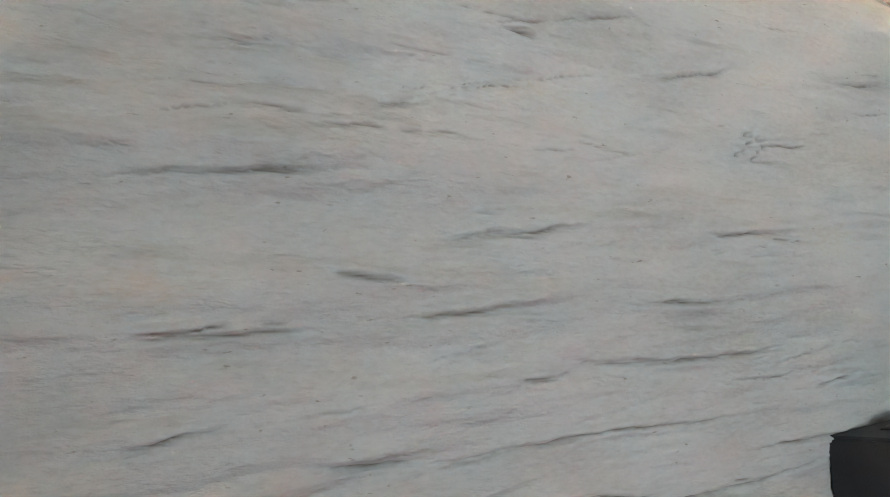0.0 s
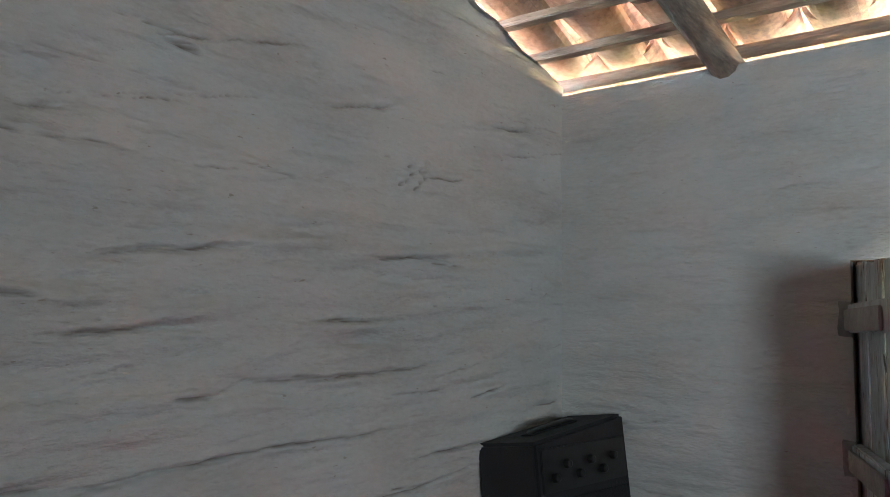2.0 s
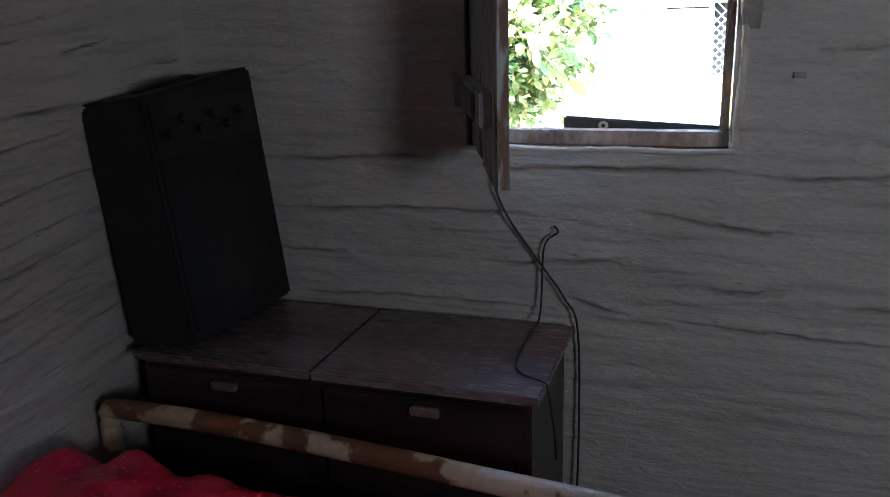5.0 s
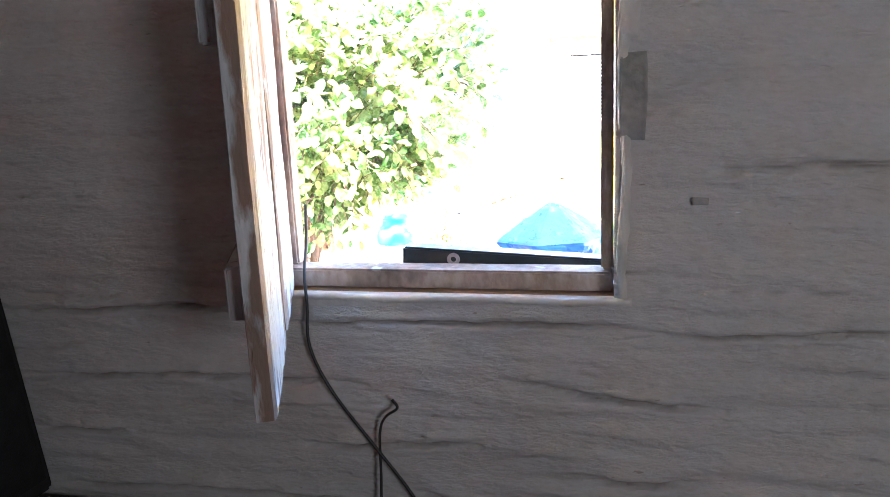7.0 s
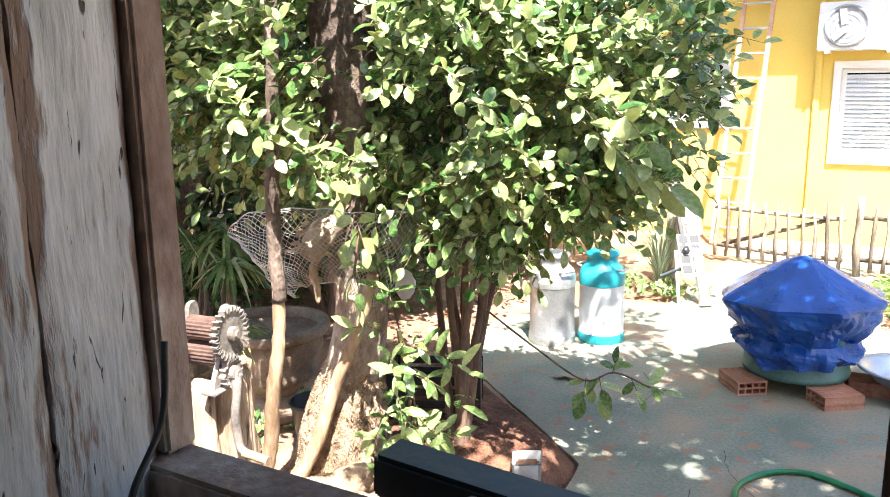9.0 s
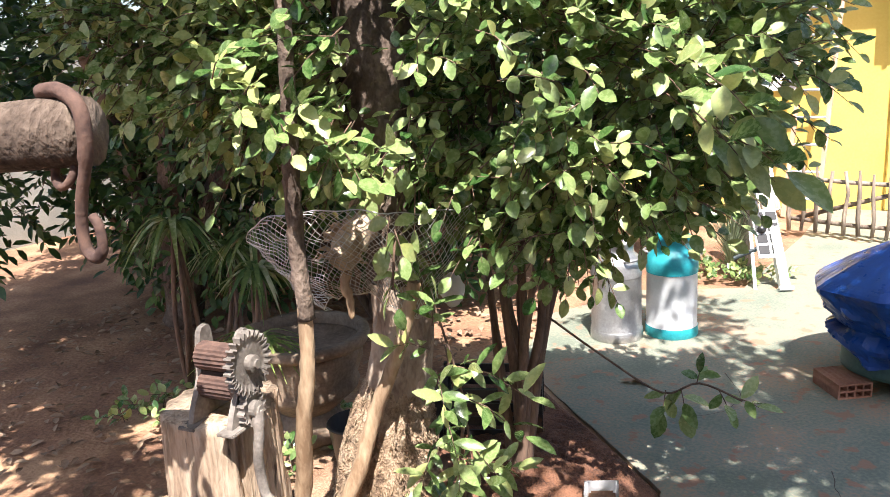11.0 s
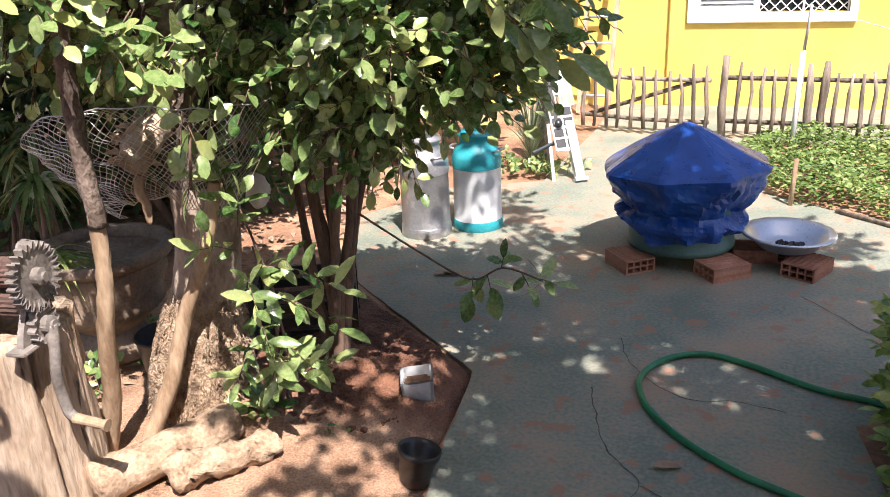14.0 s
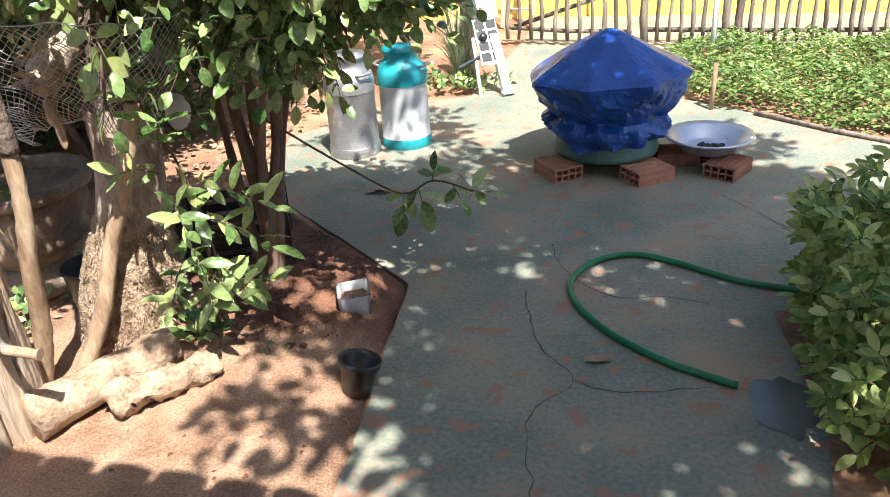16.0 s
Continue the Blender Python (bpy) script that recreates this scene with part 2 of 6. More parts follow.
wt.links.new(wm.outputs[0], px.inputs[1])
px.inputs[2].default_value = (0.06, 0.045, 0.035, 1)
wt.links.new(px.outputs[0], pb.inputs["Base Color"])
pbump = wt.nodes.new("ShaderNodeBump")
pbump.invert = True
pbump.inputs["Strength"].default_value, pbump.inputs["Distance"].default_value = 0.8, 0.004
pmax = wt.nodes.new("ShaderNodeMath")
pmax.operation = 'MAXIMUM'
wt.links.new(pr.outputs[0], pmax.inputs[0])
wt.links.new(wr.outputs[0], pmax.inputs[1])
wt.links.new(pmax.outputs[0], pbump.inputs["Height"])
wt.links.new(pb.inputs["Normal"].links[0].from_socket, pbump.inputs["Normal"])
wt.links.new(pbump.outputs[0], pb.inputs["Normal"])
WOODF = mat("bare_frame_wood", [(0.25, (0.14, 0.098, 0.075)), (0.5, (0.28, 0.208, 0.165)), (0.65, (0.37, 0.295, 0.245)), (0.8, (0.48, 0.42, 0.37))], 6, (1.6, 1.6, 0.9), 0.88, bump=0.9, fine=42, depth=0.008, fine_amount=0.6, spots=((0.48, 0.445, 0.41), 9, 0.635))
RAFTERM = mat("old_rafter", [(0.3, (0.13, 0.10, 0.08)), (0.7, (0.36, 0.29, 0.23))], 7, (4, 0.6, 4), 0.9, bump=0.6, fine=40)
BATTENM = mat("pale_roof_batten", [(0.3, (0.26, 0.18, 0.13)), (0.7, (0.50, 0.38, 0.29))], 7, (0.6, 4, 4), 0.9, bump=0.5, fine=40)
TILEM = mat("clay_roof_tile", [(0.25, (0.16, 0.11, 0.085)), (0.5, (0.42, 0.28, 0.205)), (0.75, (0.56, 0.43, 0.34))], 5, rough=0.9, bump=0.5, spread=0.3, island=True)
# one chest wood in two tones: dark for shaded sides, paler for the lit top
CHESTSHADE = mat("dark_stained_wood_shaded", [(0.3, (0.016, 0.011, 0.012)), (0.7, (0.045, 0.031, 0.033))], 4, (0.4, 4, 4), 0.34, bump=0.15, fine=40)
CHESTLIT = mat("worn_chest_wood_lit", [(0.3, (0.085, 0.062, 0.066)), (0.55, (0.17, 0.135, 0.145)), (0.75, (0.25, 0.21, 0.225))], 3, (0.6, 3, 3), 0.26, bump=0.12, fine=40, spots=((0.05, 0.035, 0.035), 7, 0.66))
BLACKBOX = mat("black_vinyl", [(0.3, (0.006, 0.006, 0.007)), (0.7, (0.014, 0.014, 0.016))], 12, rough=0.7, bump=0.35, fine=180)
GRILLE = mat("black_grille_cloth", [(0.3, (0.005, 0.005, 0.006)), (0.7, (0.011, 0.011, 0.012))], 30, rough=0.85, bump=0.4, fine=250)
PANELM = mat("control_panel", [(0.3, (0.007, 0.0065, 0.0065)), (0.7, (0.016, 0.015, 0.0145))], 12, rough=0.4, bump=0.1)
SILVER = mat("worn_steel", [(0.3, (0.33, 0.33, 0.33)), (0.7, (0.58, 0.57, 0.55))], 8, rough=0.42, metal=0.9, bump=0.1)
PIPEM = mat("flaking_cream_paint", [(0.3, (0.42, 0.33, 0.24)), (0.6, (0.60, 0.52, 0.42)), (0.8, (0.66, 0.58, 0.50))], 6, rough=0.45, bump=0.6, spots=((0.17, 0.085, 0.045), 9, 0.475))
REDM = mat("red_satin", [(0.3, (0.50, 0.012, 0.045)), (0.7, (0.68, 0.035, 0.10))], 4, rough=0.24, bump=0.15)
CABLE = mat("black_cable", [(0.3, (0.012, 0.012, 0.012)), (0.7, (0.03, 0.03, 0.03))], 10, rough=0.5, bump=0)
IRON = mat("grey_cast_iron", [(0.3, (0.13, 0.11, 0.095)), (0.55, (0.25, 0.22, 0.19)), (0.8, (0.36, 0.31, 0.27))], 9, rough=0.72, metal=0.25, bump=0.5, fine=80)
RUST = mat("rusted_iron", [(0.3, (0.06, 0.035, 0.03)), (0.7, (0.17, 0.10, 0.075))], 12, rough=0.9, metal=0.2, bump=0.6)
LOGM = mat("dry_stump_wood", [(0.28, (0.19, 0.12, 0.075)), (0.5, (0.42, 0.31, 0.215)), (0.75, (0.56, 0.45, 0.34))], 5, (2.5, 2.5, 0.5), 0.92, bump=0.9, fine=30, depth=0.02, spots=((0.07, 0.045, 0.03), 4.5, 0.63))
LOGEND = mat("cut_wood", [(0.25, (0.20, 0.125, 0.075)), (0.5, (0.38, 0.265, 0.17)), (0.75, (0.50, 0.38, 0.26))], 8, rough=0.92, bump=0.9, fine=60, depth=0.012, fine_amount=0.8)
STICKM = mat("pale_pole_bark", [(0.3, (0.24, 0.15, 0.085)), (0.6, (0.46, 0.33, 0.21)), (0.8, (0.56, 0.44, 0.31))], 6, (2, 2, 0.6), 0.85, bump=0.5, fine=35)
BARK = mat("shaggy_trunk_bark", [(0.28, (0.04, 0.026, 0.019)), (0.5, (0.11, 0.078, 0.058)), (0.75, (0.24, 0.18, 0.14))], 7, (1, 1, 0.7), 0.96, bump=1.0, fine=50, depth=0.03)
BARKPALE = mat("pale_lower_bark", [(0.28, (0.17, 0.12, 0.085)), (0.5, (0.34, 0.26, 0.195)), (0.75, (0.50, 0.41, 0.32))], 7, (1.6, 1.6, 0.7), 0.95, bump=0.9, fine=40, depth=0.02)
ROOTM = mat("fibrous_root_mat", [(0.3, (0.15, 0.095, 0.06)), (0.5, (0.35, 0.245, 0.155)), (0.75, (0.54, 0.41, 0.285))], 16, rough=1.0, bump=1.0, fine=90, depth=0.03)
STEMM = mat("shrub_stem", [(0.3, (0.07, 0.042, 0.03)), (0.7, (0.22, 0.14, 0.095))], 8, (2, 2, 0.5), 0.9, bump=0.5)
LEAF = mat("glossy_green_leaf", [(0.12, (0.05, 0.115, 0.028)), (0.45, (0.19, 0.275, 0.09)), (0.75, (0.34, 0.41, 0.165)), (0.95, (0.42, 0.45, 0.15))], 3, rough=0.27, bump=0.1, spread=0.75, island=True, transmit=0.22)
LEAFDARK = mat("dark_green_leaf", [(0.2, (0.024, 0.062, 0.016)), (0.6, (0.065, 0.13, 0.034)), (0.9, (0.15, 0.23, 0.06))], 3, rough=0.42, bump=0.1, spread=0.7, island=True, transmit=0.3)
LEAFLIME = mat("lime_variegated_leaf", [(0.2, (0.09, 0.17, 0.035)), (0.55, (0.32, 0.42, 0.10)), (0.85, (0.56, 0.60, 0.25))], 22, rough=0.5, bump=0.2, spread=0.6, island=True, transmit=0.35)
LEAFSTRIPE = mat("striped_spider_leaf", [(0.2, (0.07, 0.14, 0.035)), (0.55, (0.22, 0.30, 0.09)), (0.85, (0.60, 0.62, 0.40))], 8, rough=0.5, bump=0.1, spread=0.7, island=True, transmit=0.3)
GRASS = mat("bright_weeds", [(0.2, (0.08, 0.15, 0.03)), (0.6, (0.19, 0.29, 0.07)), (0.9, (0.36, 0.42, 0.15))], 3, rough=0.55, bump=0, spread=0.8, island=True, transmit=0.35)
GREYGRASS = mat("grey_green_grass", [(0.2, (0.16, 0.20, 0.12)), (0.6, (0.27, 0.32, 0.20)), (0.9, (0.42, 0.45, 0.32))], 3, rough=0.6, bump=0, spread=0.7, island=True, transmit=0.3)
DRYLEAF = mat("dry_leaf", [(0.2, (0.16, 0.09, 0.05)), (0.8, (0.38, 0.27, 0.18))], 9, rough=0.85, bump=0.3, spread=0.5, island=True)
PALELEAF = mat("pale_dry_leaf", [(0.2, (0.36, 0.25, 0.15)), (0.8, (0.66, 0.52, 0.36))], 9, rough=0.8, bump=0.3, spread=0.5, island=True)
YELLOW = mat("yellow_house_paint", [(0.3, (0.72, 0.52, 0.11)), (0.7, (0.80, 0.61, 0.16))], 1.4, rough=0.85, bump=0.12, fine=40)
WHITEP = mat("white_gloss_paint", [(0.3, (0.70, 0.71, 0.72)), (0.7, (0.80, 0.80, 0.80))], 3, rough=0.45, bump=0.05)
GLASSDARK = mat("dark_window_glass", [(0.3, (0.015, 0.017, 0.02)), (0.7, (0.03, 0.035, 0.04))], 3, rough=0.08, bump=0)
ACM = mat("white_plastic", [(0.3, (0.66, 0.67, 0.66)), (0.7, (0.76, 0.76, 0.75))], 5, rough=0.45, bump=0.05)
GREYP = mat("grey_plastic", [(0.3, (0.22, 0.23, 0.24)), (0.7, (0.34, 0.35, 0.36))], 5, rough=0.5, bump=0.05)
FENCEM = mat("weathered_fence_stick", [(0.28, (0.11, 0.082, 0.062)), (0.6, (0.27, 0.215, 0.165)), (0.8, (0.42, 0.35, 0.28))], 8, (3, 3, 0.5), 0.92, bump=0.6, spread=0.3)
LADDERW = mat("ladder_wood", [(0.3, (0.48, 0.27, 0.17)), (0.7, (0.66, 0.44, 0.31))], 6, (3, 3, 0.4), 0.75, bump=0.2)
TARPM = mat("blue_tarpaulin", [(0.3, (0.006, 0.042, 0.21)), (0.6, (0.011, 0.072, 0.33)), (0.85, (0.03, 0.13, 0.45))], 4, rough=0.30, bump=0.4, fine=14, depth=0.02)
BARRELM = mat("green_barrel_metal", [(0.3, (0.045, 0.10, 0.085)), (0.7, (0.10, 0.19, 0.16))], 4, rough=0.5, bump=0.15)
BRICKM = mat("hollow_clay_brick", [(0.25, (0.20, 0.075, 0.045)), (0.55, (0.37, 0.165, 0.10)), (0.8, (0.46, 0.23, 0.15))], 7, rough=0.92, bump=0.5, spread=0.25)
HOLEM = mat("brick_hole_shadow", [(0.3, (0.12, 0.05, 0.03)), (0.7, (0.20, 0.09, 0.055))], 7, rough=1, bump=0)
# the blue in this base stands in for reflected sky
ALU = mat("spun_aluminium_sky_tint", [(0.3, (0.46, 0.51, 0.58)), (0.7, (0.60, 0.65, 0.72))], 6, rough=0.32, metal=0.45, bump=0.1)
CANM = mat("dull_aluminium_can", [(0.3, (0.34, 0.33, 0.32)), (0.7, (0.52, 0.51, 0.50))], 5, rough=0.45, metal=0.7, bump=0.25, spots=((0.66, 0.65, 0.63), 5, 0.58))
CANWHITE = mat("white_painted_can", [(0.3, (0.60, 0.62, 0.63)), (0.7, (0.76, 0.77, 0.77))], 4, rough=0.5, bump=0.15)
TEAL = mat("teal_paint", [(0.3, (0.012, 0.22, 0.26)), (0.7, (0.03, 0.36, 0.40))], 4, rough=0.42, bump=0.1)
HOSE = mat("green_hose", [(0.3, (0.006, 0.12, 0.045)), (0.7, (0.015, 0.21, 0.08))], 6, rough=0.33, bump=0.05)
BLACKP = mat("black_plastic", [(0.3, (0.012, 0.012, 0.013)), (0.7, (0.04, 0.037, 0.035))], 7, rough=0.35, bump=0.1, spots=((0.12, 0.06, 0.035), 6, 0.6))
CLEARP = mat("cloudy_plastic", [(0.3, (0.62, 0.61, 0.60)), (0.7, (0.78, 0.77, 0.77))], 7, rough=0.25, bump=0.1, transmit=0.4, spots=((0.42, 0.28, 0.20), 9, 0.64))
URNM = mat("old_terracotta", [(0.3, (0.15, 0.105, 0.072)), (0.6, (0.30, 0.22, 0.155)), (0.8, (0.42, 0.32, 0.235))], 5, rough=0.92, bump=0.6)
WIREM = mat("galvanised_wire", [(0.3, (0.40, 0.38, 0.36)), (0.7, (0.60, 0.58, 0.56))], 9, rough=0.45, metal=0.7, bump=0)
WHITEBAG = mat("white_plastic_bag", [(0.3, (0.74, 0.74, 0.74)), (0.7, (0.84, 0.84, 0.84))], 6, rough=0.5, bump=0.3)
BOARDW = mat("printed_white_board", [(0.3, (0.66, 0.66, 0.64)), (0.7, (0.78, 0.77, 0.75))], 5, rough=0.5, bump=0.05)
PLANKM = mat("dark_green_metal", [(0.3, (0.016, 0.022, 0.024)), (0.7, (0.040, 0.052, 0.055))], 5, rough=0.45, bump=0.2, metal=0.3)
# white wall coloured grey to stand for the shade it lies in
WHITEWALL = mat("far_white_wall_shaded", [(0.3, (0.24, 0.23, 0.20)), (0.7, (0.36, 0.35, 0.31))], 2, rough=0.9, bump=0.2)


# ---- the room ----
def cracks_field(seed, n, u0, u1, z0, z1, long):
    """Random near-horizontal cracks: middle, height, length, slope, depth, half height, phase; most are short dents."""
    rng = np.random.RandomState(seed)
    out = []
    for _ in range(n):
        big = rng.uniform() < 0.12
        out.append((rng.uniform(u0, u1), rng.uniform(z0, z1), rng.uniform(0.12, long) if big else rng.uniform(0.02, 0.13), rng.uniform(-0.1, 0.16),
                    rng.uniform(0.005, 0.010) if big else rng.uniform(0.002, 0.008), rng.uniform(0.0022, 0.004) if big else rng.uniform(0.0016, 0.0034), rng.uniform(0, 9)))
    return out


# long ledges that can be told apart: start along the wall, its height, end, its height
LEDGES_WEST = [(-1.51, 2.08, -1.22, 2.11), (-0.88, 2.12, -0.57, 2.13), (-1.74, 2.02, -1.61, 2.01), (-1.65, 2.31, -1.58, 2.32), (-2.03, 1.91, -1.78, 1.92), (-1.6, 1.95, -1.34, 1.96),
               (-1.36, 1.83, -1.26, 1.82), (-1.18, 1.85, -0.61, 1.87), (-0.46, 1.78, -0.31, 1.81), (-1.51, 1.70, -0.75, 1.73), (-1.76, 1.71, -1.55, 1.71), (-2.03, 1.76, -1.89, 1.78),
               (-0.99, 2.45, -0.78, 2.49), (-0.39, 2.53, -0.14, 2.55), (-1.06, 1.98, -0.77, 1.98), (-2.04, 2.14, -1.70, 2.18), (-1.41, 2.47, -1.33, 2.46),
               (-1.10, 1.56, -0.45, 1.60), (-1.0, 1.47, -0.40, 1.50), (-0.95, 1.38, -0.52, 1.40), (-1.05, 1.30, -0.50, 1.33), (-0.90, 1.22, -0.55, 1.25), (-1.0, 1.13, -0.5, 1.16), (-0.70, 1.64, -0.30, 1.67), (-1.3, 1.60, -1.0, 1.58)]
LEDGES_WEST += [(-0.71 + dx, 2.33 + dz, -0.69 + dx, 2.332 + dz) for dx, dz in ((0, 0), (0.03, 0.015), (-0.03, -0.02), (0.02, -0.02), (0.045, -0.005), (-0.01, 0.02), (0.01, -0.035), (-0.05, -0.03))]
LEDGES_NORTH = [(-0.94, 1.47, -0.33, 1.48), (-0.89, 1.33, -0.19, 1.34), (-0.26, 1.46, 0.37, 1.46), (0.38, 1.45, 0.82, 1.46), (0.15, 1.35, 0.49, 1.32), (0.49, 1.74, 0.77, 1.74), (-0.9, 1.21, -0.70, 1.21),
                (0.23, 1.08, 0.83, 1.05), (-0.04, 1.11, 0.10, 1.08), (-0.26, 1.21, 0.06, 1.22), (0.59, 1.14, 0.76, 1.14), (0.28, 1.17, 0.46, 1.18), (-0.83, 1.08, -0.13, 1.09)]


def mud_relief(U, Z, seed, n, long, tilt, ledges, wave=1.0, wave_low=1.0, corner=0.0, deep=0.016, thin=0.0036):
    """Relief of a mud wall with near-horizontal ledges and open cracks, in metres towards the room, and a 0-1 brown
    tint for the cuts.
    """
    H, worn = np.zeros_like(U), np.zeros_like(U)
    rng = np.random.RandomState(seed)
    for k in range(26):
        g = wave_low * rng.uniform(5, 34)
        Zw = Z - (tilt + rng.uniform(-0.05, 0.05)) * U - 0.035 * np.sin(rng.uniform(1, 3) * U + rng.uniform(0, 6)) - 0.012 * np.sin(rng.uniform(5, 9) * U + rng.uniform(0, 6))
        H += wave * rng.uniform(0.3, 1.0) * 0.012 / (1 + g * 0.14) * np.sin(g * Zw + rng.uniform(0, 6)) * (0.6 + 0.4 * np.sin(rng.uniform(1, 4) * U + rng.uniform(0, 6)))
    for k in range(90):
        f, g = rng.uniform(-14, 14), rng.uniform(35, 150)
        H += 0.0007 * (0.4 + 0.6 * wave) * np.sin(f * U + g * (Z - tilt * U - 0.02 * np.sin(3 * U + rng.uniform(0, 6))) + rng.uniform(0, 6)) * (0.5 + 0.5 * np.sin(rng.uniform(2, 9) * U + rng.uniform(0, 6)))
    us, zs = U[0], Z[:, 0]
    todo = cracks_field(seed + 1, n, U.min(), U.max(), Z.min(), Z.max(), long)
    todo += [((a + c) / 2, (b + d) / 2, (c - a) * 1.15, (d - b) / (c - a) - tilt, deep, thin, 3 * a + b) for a, b, c, d in ledges]
    allU, allZ, allH, allW = U, Z, H, worn
    for u, z, w, s, d, t, ph in todo:
        i0, i1 = np.searchsorted(us, (u - w / 2 - 0.01, u + w / 2 + 0.01))
        j0, j1 = np.searchsorted(zs, (z - 0.10 - 0.1 * w, z + 0.12 + 0.1 * w))
        if i1 - i0 < 2 or j1 - j0 < 2:
            continue
        U, Z, H, worn = allU[j0:j1, i0:i1], allZ[j0:j1, i0:i1], allH[j0:j1, i0:i1], allW[j0:j1, i0:i1]
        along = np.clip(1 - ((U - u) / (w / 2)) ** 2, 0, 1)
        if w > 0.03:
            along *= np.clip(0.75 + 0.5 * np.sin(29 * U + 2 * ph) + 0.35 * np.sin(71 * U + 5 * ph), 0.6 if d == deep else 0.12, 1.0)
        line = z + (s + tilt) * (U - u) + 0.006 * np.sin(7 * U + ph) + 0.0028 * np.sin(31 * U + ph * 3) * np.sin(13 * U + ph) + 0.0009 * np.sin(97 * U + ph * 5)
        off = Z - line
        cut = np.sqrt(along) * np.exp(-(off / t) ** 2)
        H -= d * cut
        # deeper cuts take more of the brown tint
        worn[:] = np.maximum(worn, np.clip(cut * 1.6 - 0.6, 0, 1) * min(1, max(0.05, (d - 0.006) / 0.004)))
        H += 0.45 * d * along * np.exp(-((off - 2.6 * t) / (3.2 * t)) ** 2)
    return allH * np.clip(np.abs(allU - corner) / 0.09, 0.12, 1), allW


def skin(name, us, zs, place, relief, hole=None, label="", category="wall"):
    """A finely relieved wall face; place(u, z, h) gives the point."""
    U, Z = np.meshgrid(us, zs)
    H, worn = relief(U, Z)
    ok = np.ones((len(zs) - 1, len(us) - 1), bool)
    if hole:
        a, b, c, d = hole
        edge = np.minimum(np.maximum(np.maximum(a - U, U - b), np.maximum(c - Z, Z - d)) / 0.05, 1)
        H = H * np.clip(edge, 0, 1)
        cu, cz = (us[:-1] + us[1:]) / 2, (zs[:-1] + zs[1:]) / 2
        ok = ~(((cu > a) & (cu < b))[None, :] & ((cz > c) & (cz < d))[:, None])
    X, Y, W = place(U, Z, H)
    co = np.stack([X, Y, W], -1).reshape(-1, 3)
    n = len(us)
    j, i = np.nonzero(ok)
    q = np.stack([j * n + i, j * n + i + 1, (j + 1) * n + i + 1, (j + 1) * n + i], -1)
    me = bpy.data.meshes.new(name)
    me.from_pydata(co.tolist(), [], q.tolist())
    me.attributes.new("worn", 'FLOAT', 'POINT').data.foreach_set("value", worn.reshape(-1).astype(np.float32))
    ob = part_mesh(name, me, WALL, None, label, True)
    return tagged(ob, label, category, kind="structure")


ROOF_RISE = 0.235      # rise of the roof per metre into the room


def roof_z(y):
    return EAVE + 0.05 - ROOF_RISE * y


us = np.concatenate([np.arange(-3.3, -2.3, 0.05), np.arange(-2.3, 0.011, 0.0068)])
zs = np.concatenate([np.arange(FLOOR, 1.0, 0.02), np.arange(1.0, 3.0, 0.0042), np.arange(3.0, 3.96, 0.04)])
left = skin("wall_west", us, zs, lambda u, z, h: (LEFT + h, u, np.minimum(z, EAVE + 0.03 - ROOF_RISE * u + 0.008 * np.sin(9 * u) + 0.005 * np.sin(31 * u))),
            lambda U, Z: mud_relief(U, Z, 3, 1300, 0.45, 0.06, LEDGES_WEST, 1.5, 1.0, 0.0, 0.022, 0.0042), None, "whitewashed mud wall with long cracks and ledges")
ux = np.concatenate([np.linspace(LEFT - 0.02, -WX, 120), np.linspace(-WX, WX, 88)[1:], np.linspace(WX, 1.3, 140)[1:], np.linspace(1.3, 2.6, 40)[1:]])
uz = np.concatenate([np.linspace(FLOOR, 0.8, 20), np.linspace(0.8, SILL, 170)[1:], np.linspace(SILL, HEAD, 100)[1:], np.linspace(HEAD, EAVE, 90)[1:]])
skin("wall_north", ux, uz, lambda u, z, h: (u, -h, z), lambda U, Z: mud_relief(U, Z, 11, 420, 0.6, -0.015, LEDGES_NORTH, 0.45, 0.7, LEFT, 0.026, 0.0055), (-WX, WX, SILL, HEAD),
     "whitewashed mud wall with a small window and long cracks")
TH = 0.112
bm = bmesh.new()
for a, b, c, d in ((LEFT - 0.25, -WX, FLOOR - 0.4, EAVE), (WX, 2.75, FLOOR - 0.4, EAVE), (-WX, WX, FLOOR - 0.4, SILL), (-WX, WX, HEAD, EAVE)):
    box(bm, a, b, 0.034, TH, c, d)
# infill added out of view under the tiles to cut light from the eave
box(bm, 0.30, 2.75, 0.036, TH - 0.002, EAVE, EAVE + 0.13)
tagged(part("wall_north_core", bm, MUD), "earth core of the window wall", "wall", kind="structure")
bm = bmesh.new()
v = [bm.verts.new(p) for x in (LEFT - 0.24, LEFT - 0.05) for p in ((x, 0.02, FLOOR - 0.4), (x, -3.4, FLOOR - 0.4), (x, -3.4, EAVE + 0.78), (x, 0.02, EAVE + 0.0))]
for q in ((0, 1, 2, 3), (7, 6, 5, 4), (0, 4, 5, 1), (2, 6, 7, 3), (1, 5, 6, 2), (0, 3, 7, 4)):
    bm.faces.new([v[i] for i in q])
tagged(part("wall_west_core", bm, MUD), "earth core of the side wall", "wall", kind="structure")
bm = bmesh.new()
for x0, x1, zz in ((LEFT - 0.24, 1.80, FLOOR - 0.4), (1.80, 2.60, FLOOR + 2.05), (2.60, 2.75, FLOOR - 0.4)):
    box(bm, x0, x1, -3.4, -3.2, zz, EAVE + 1.15)
tagged(part("wall_south", bm, PLASTER), "plain grey plastered wall with an assumed doorway", "wall", kind="structure")
bm = bmesh.new()
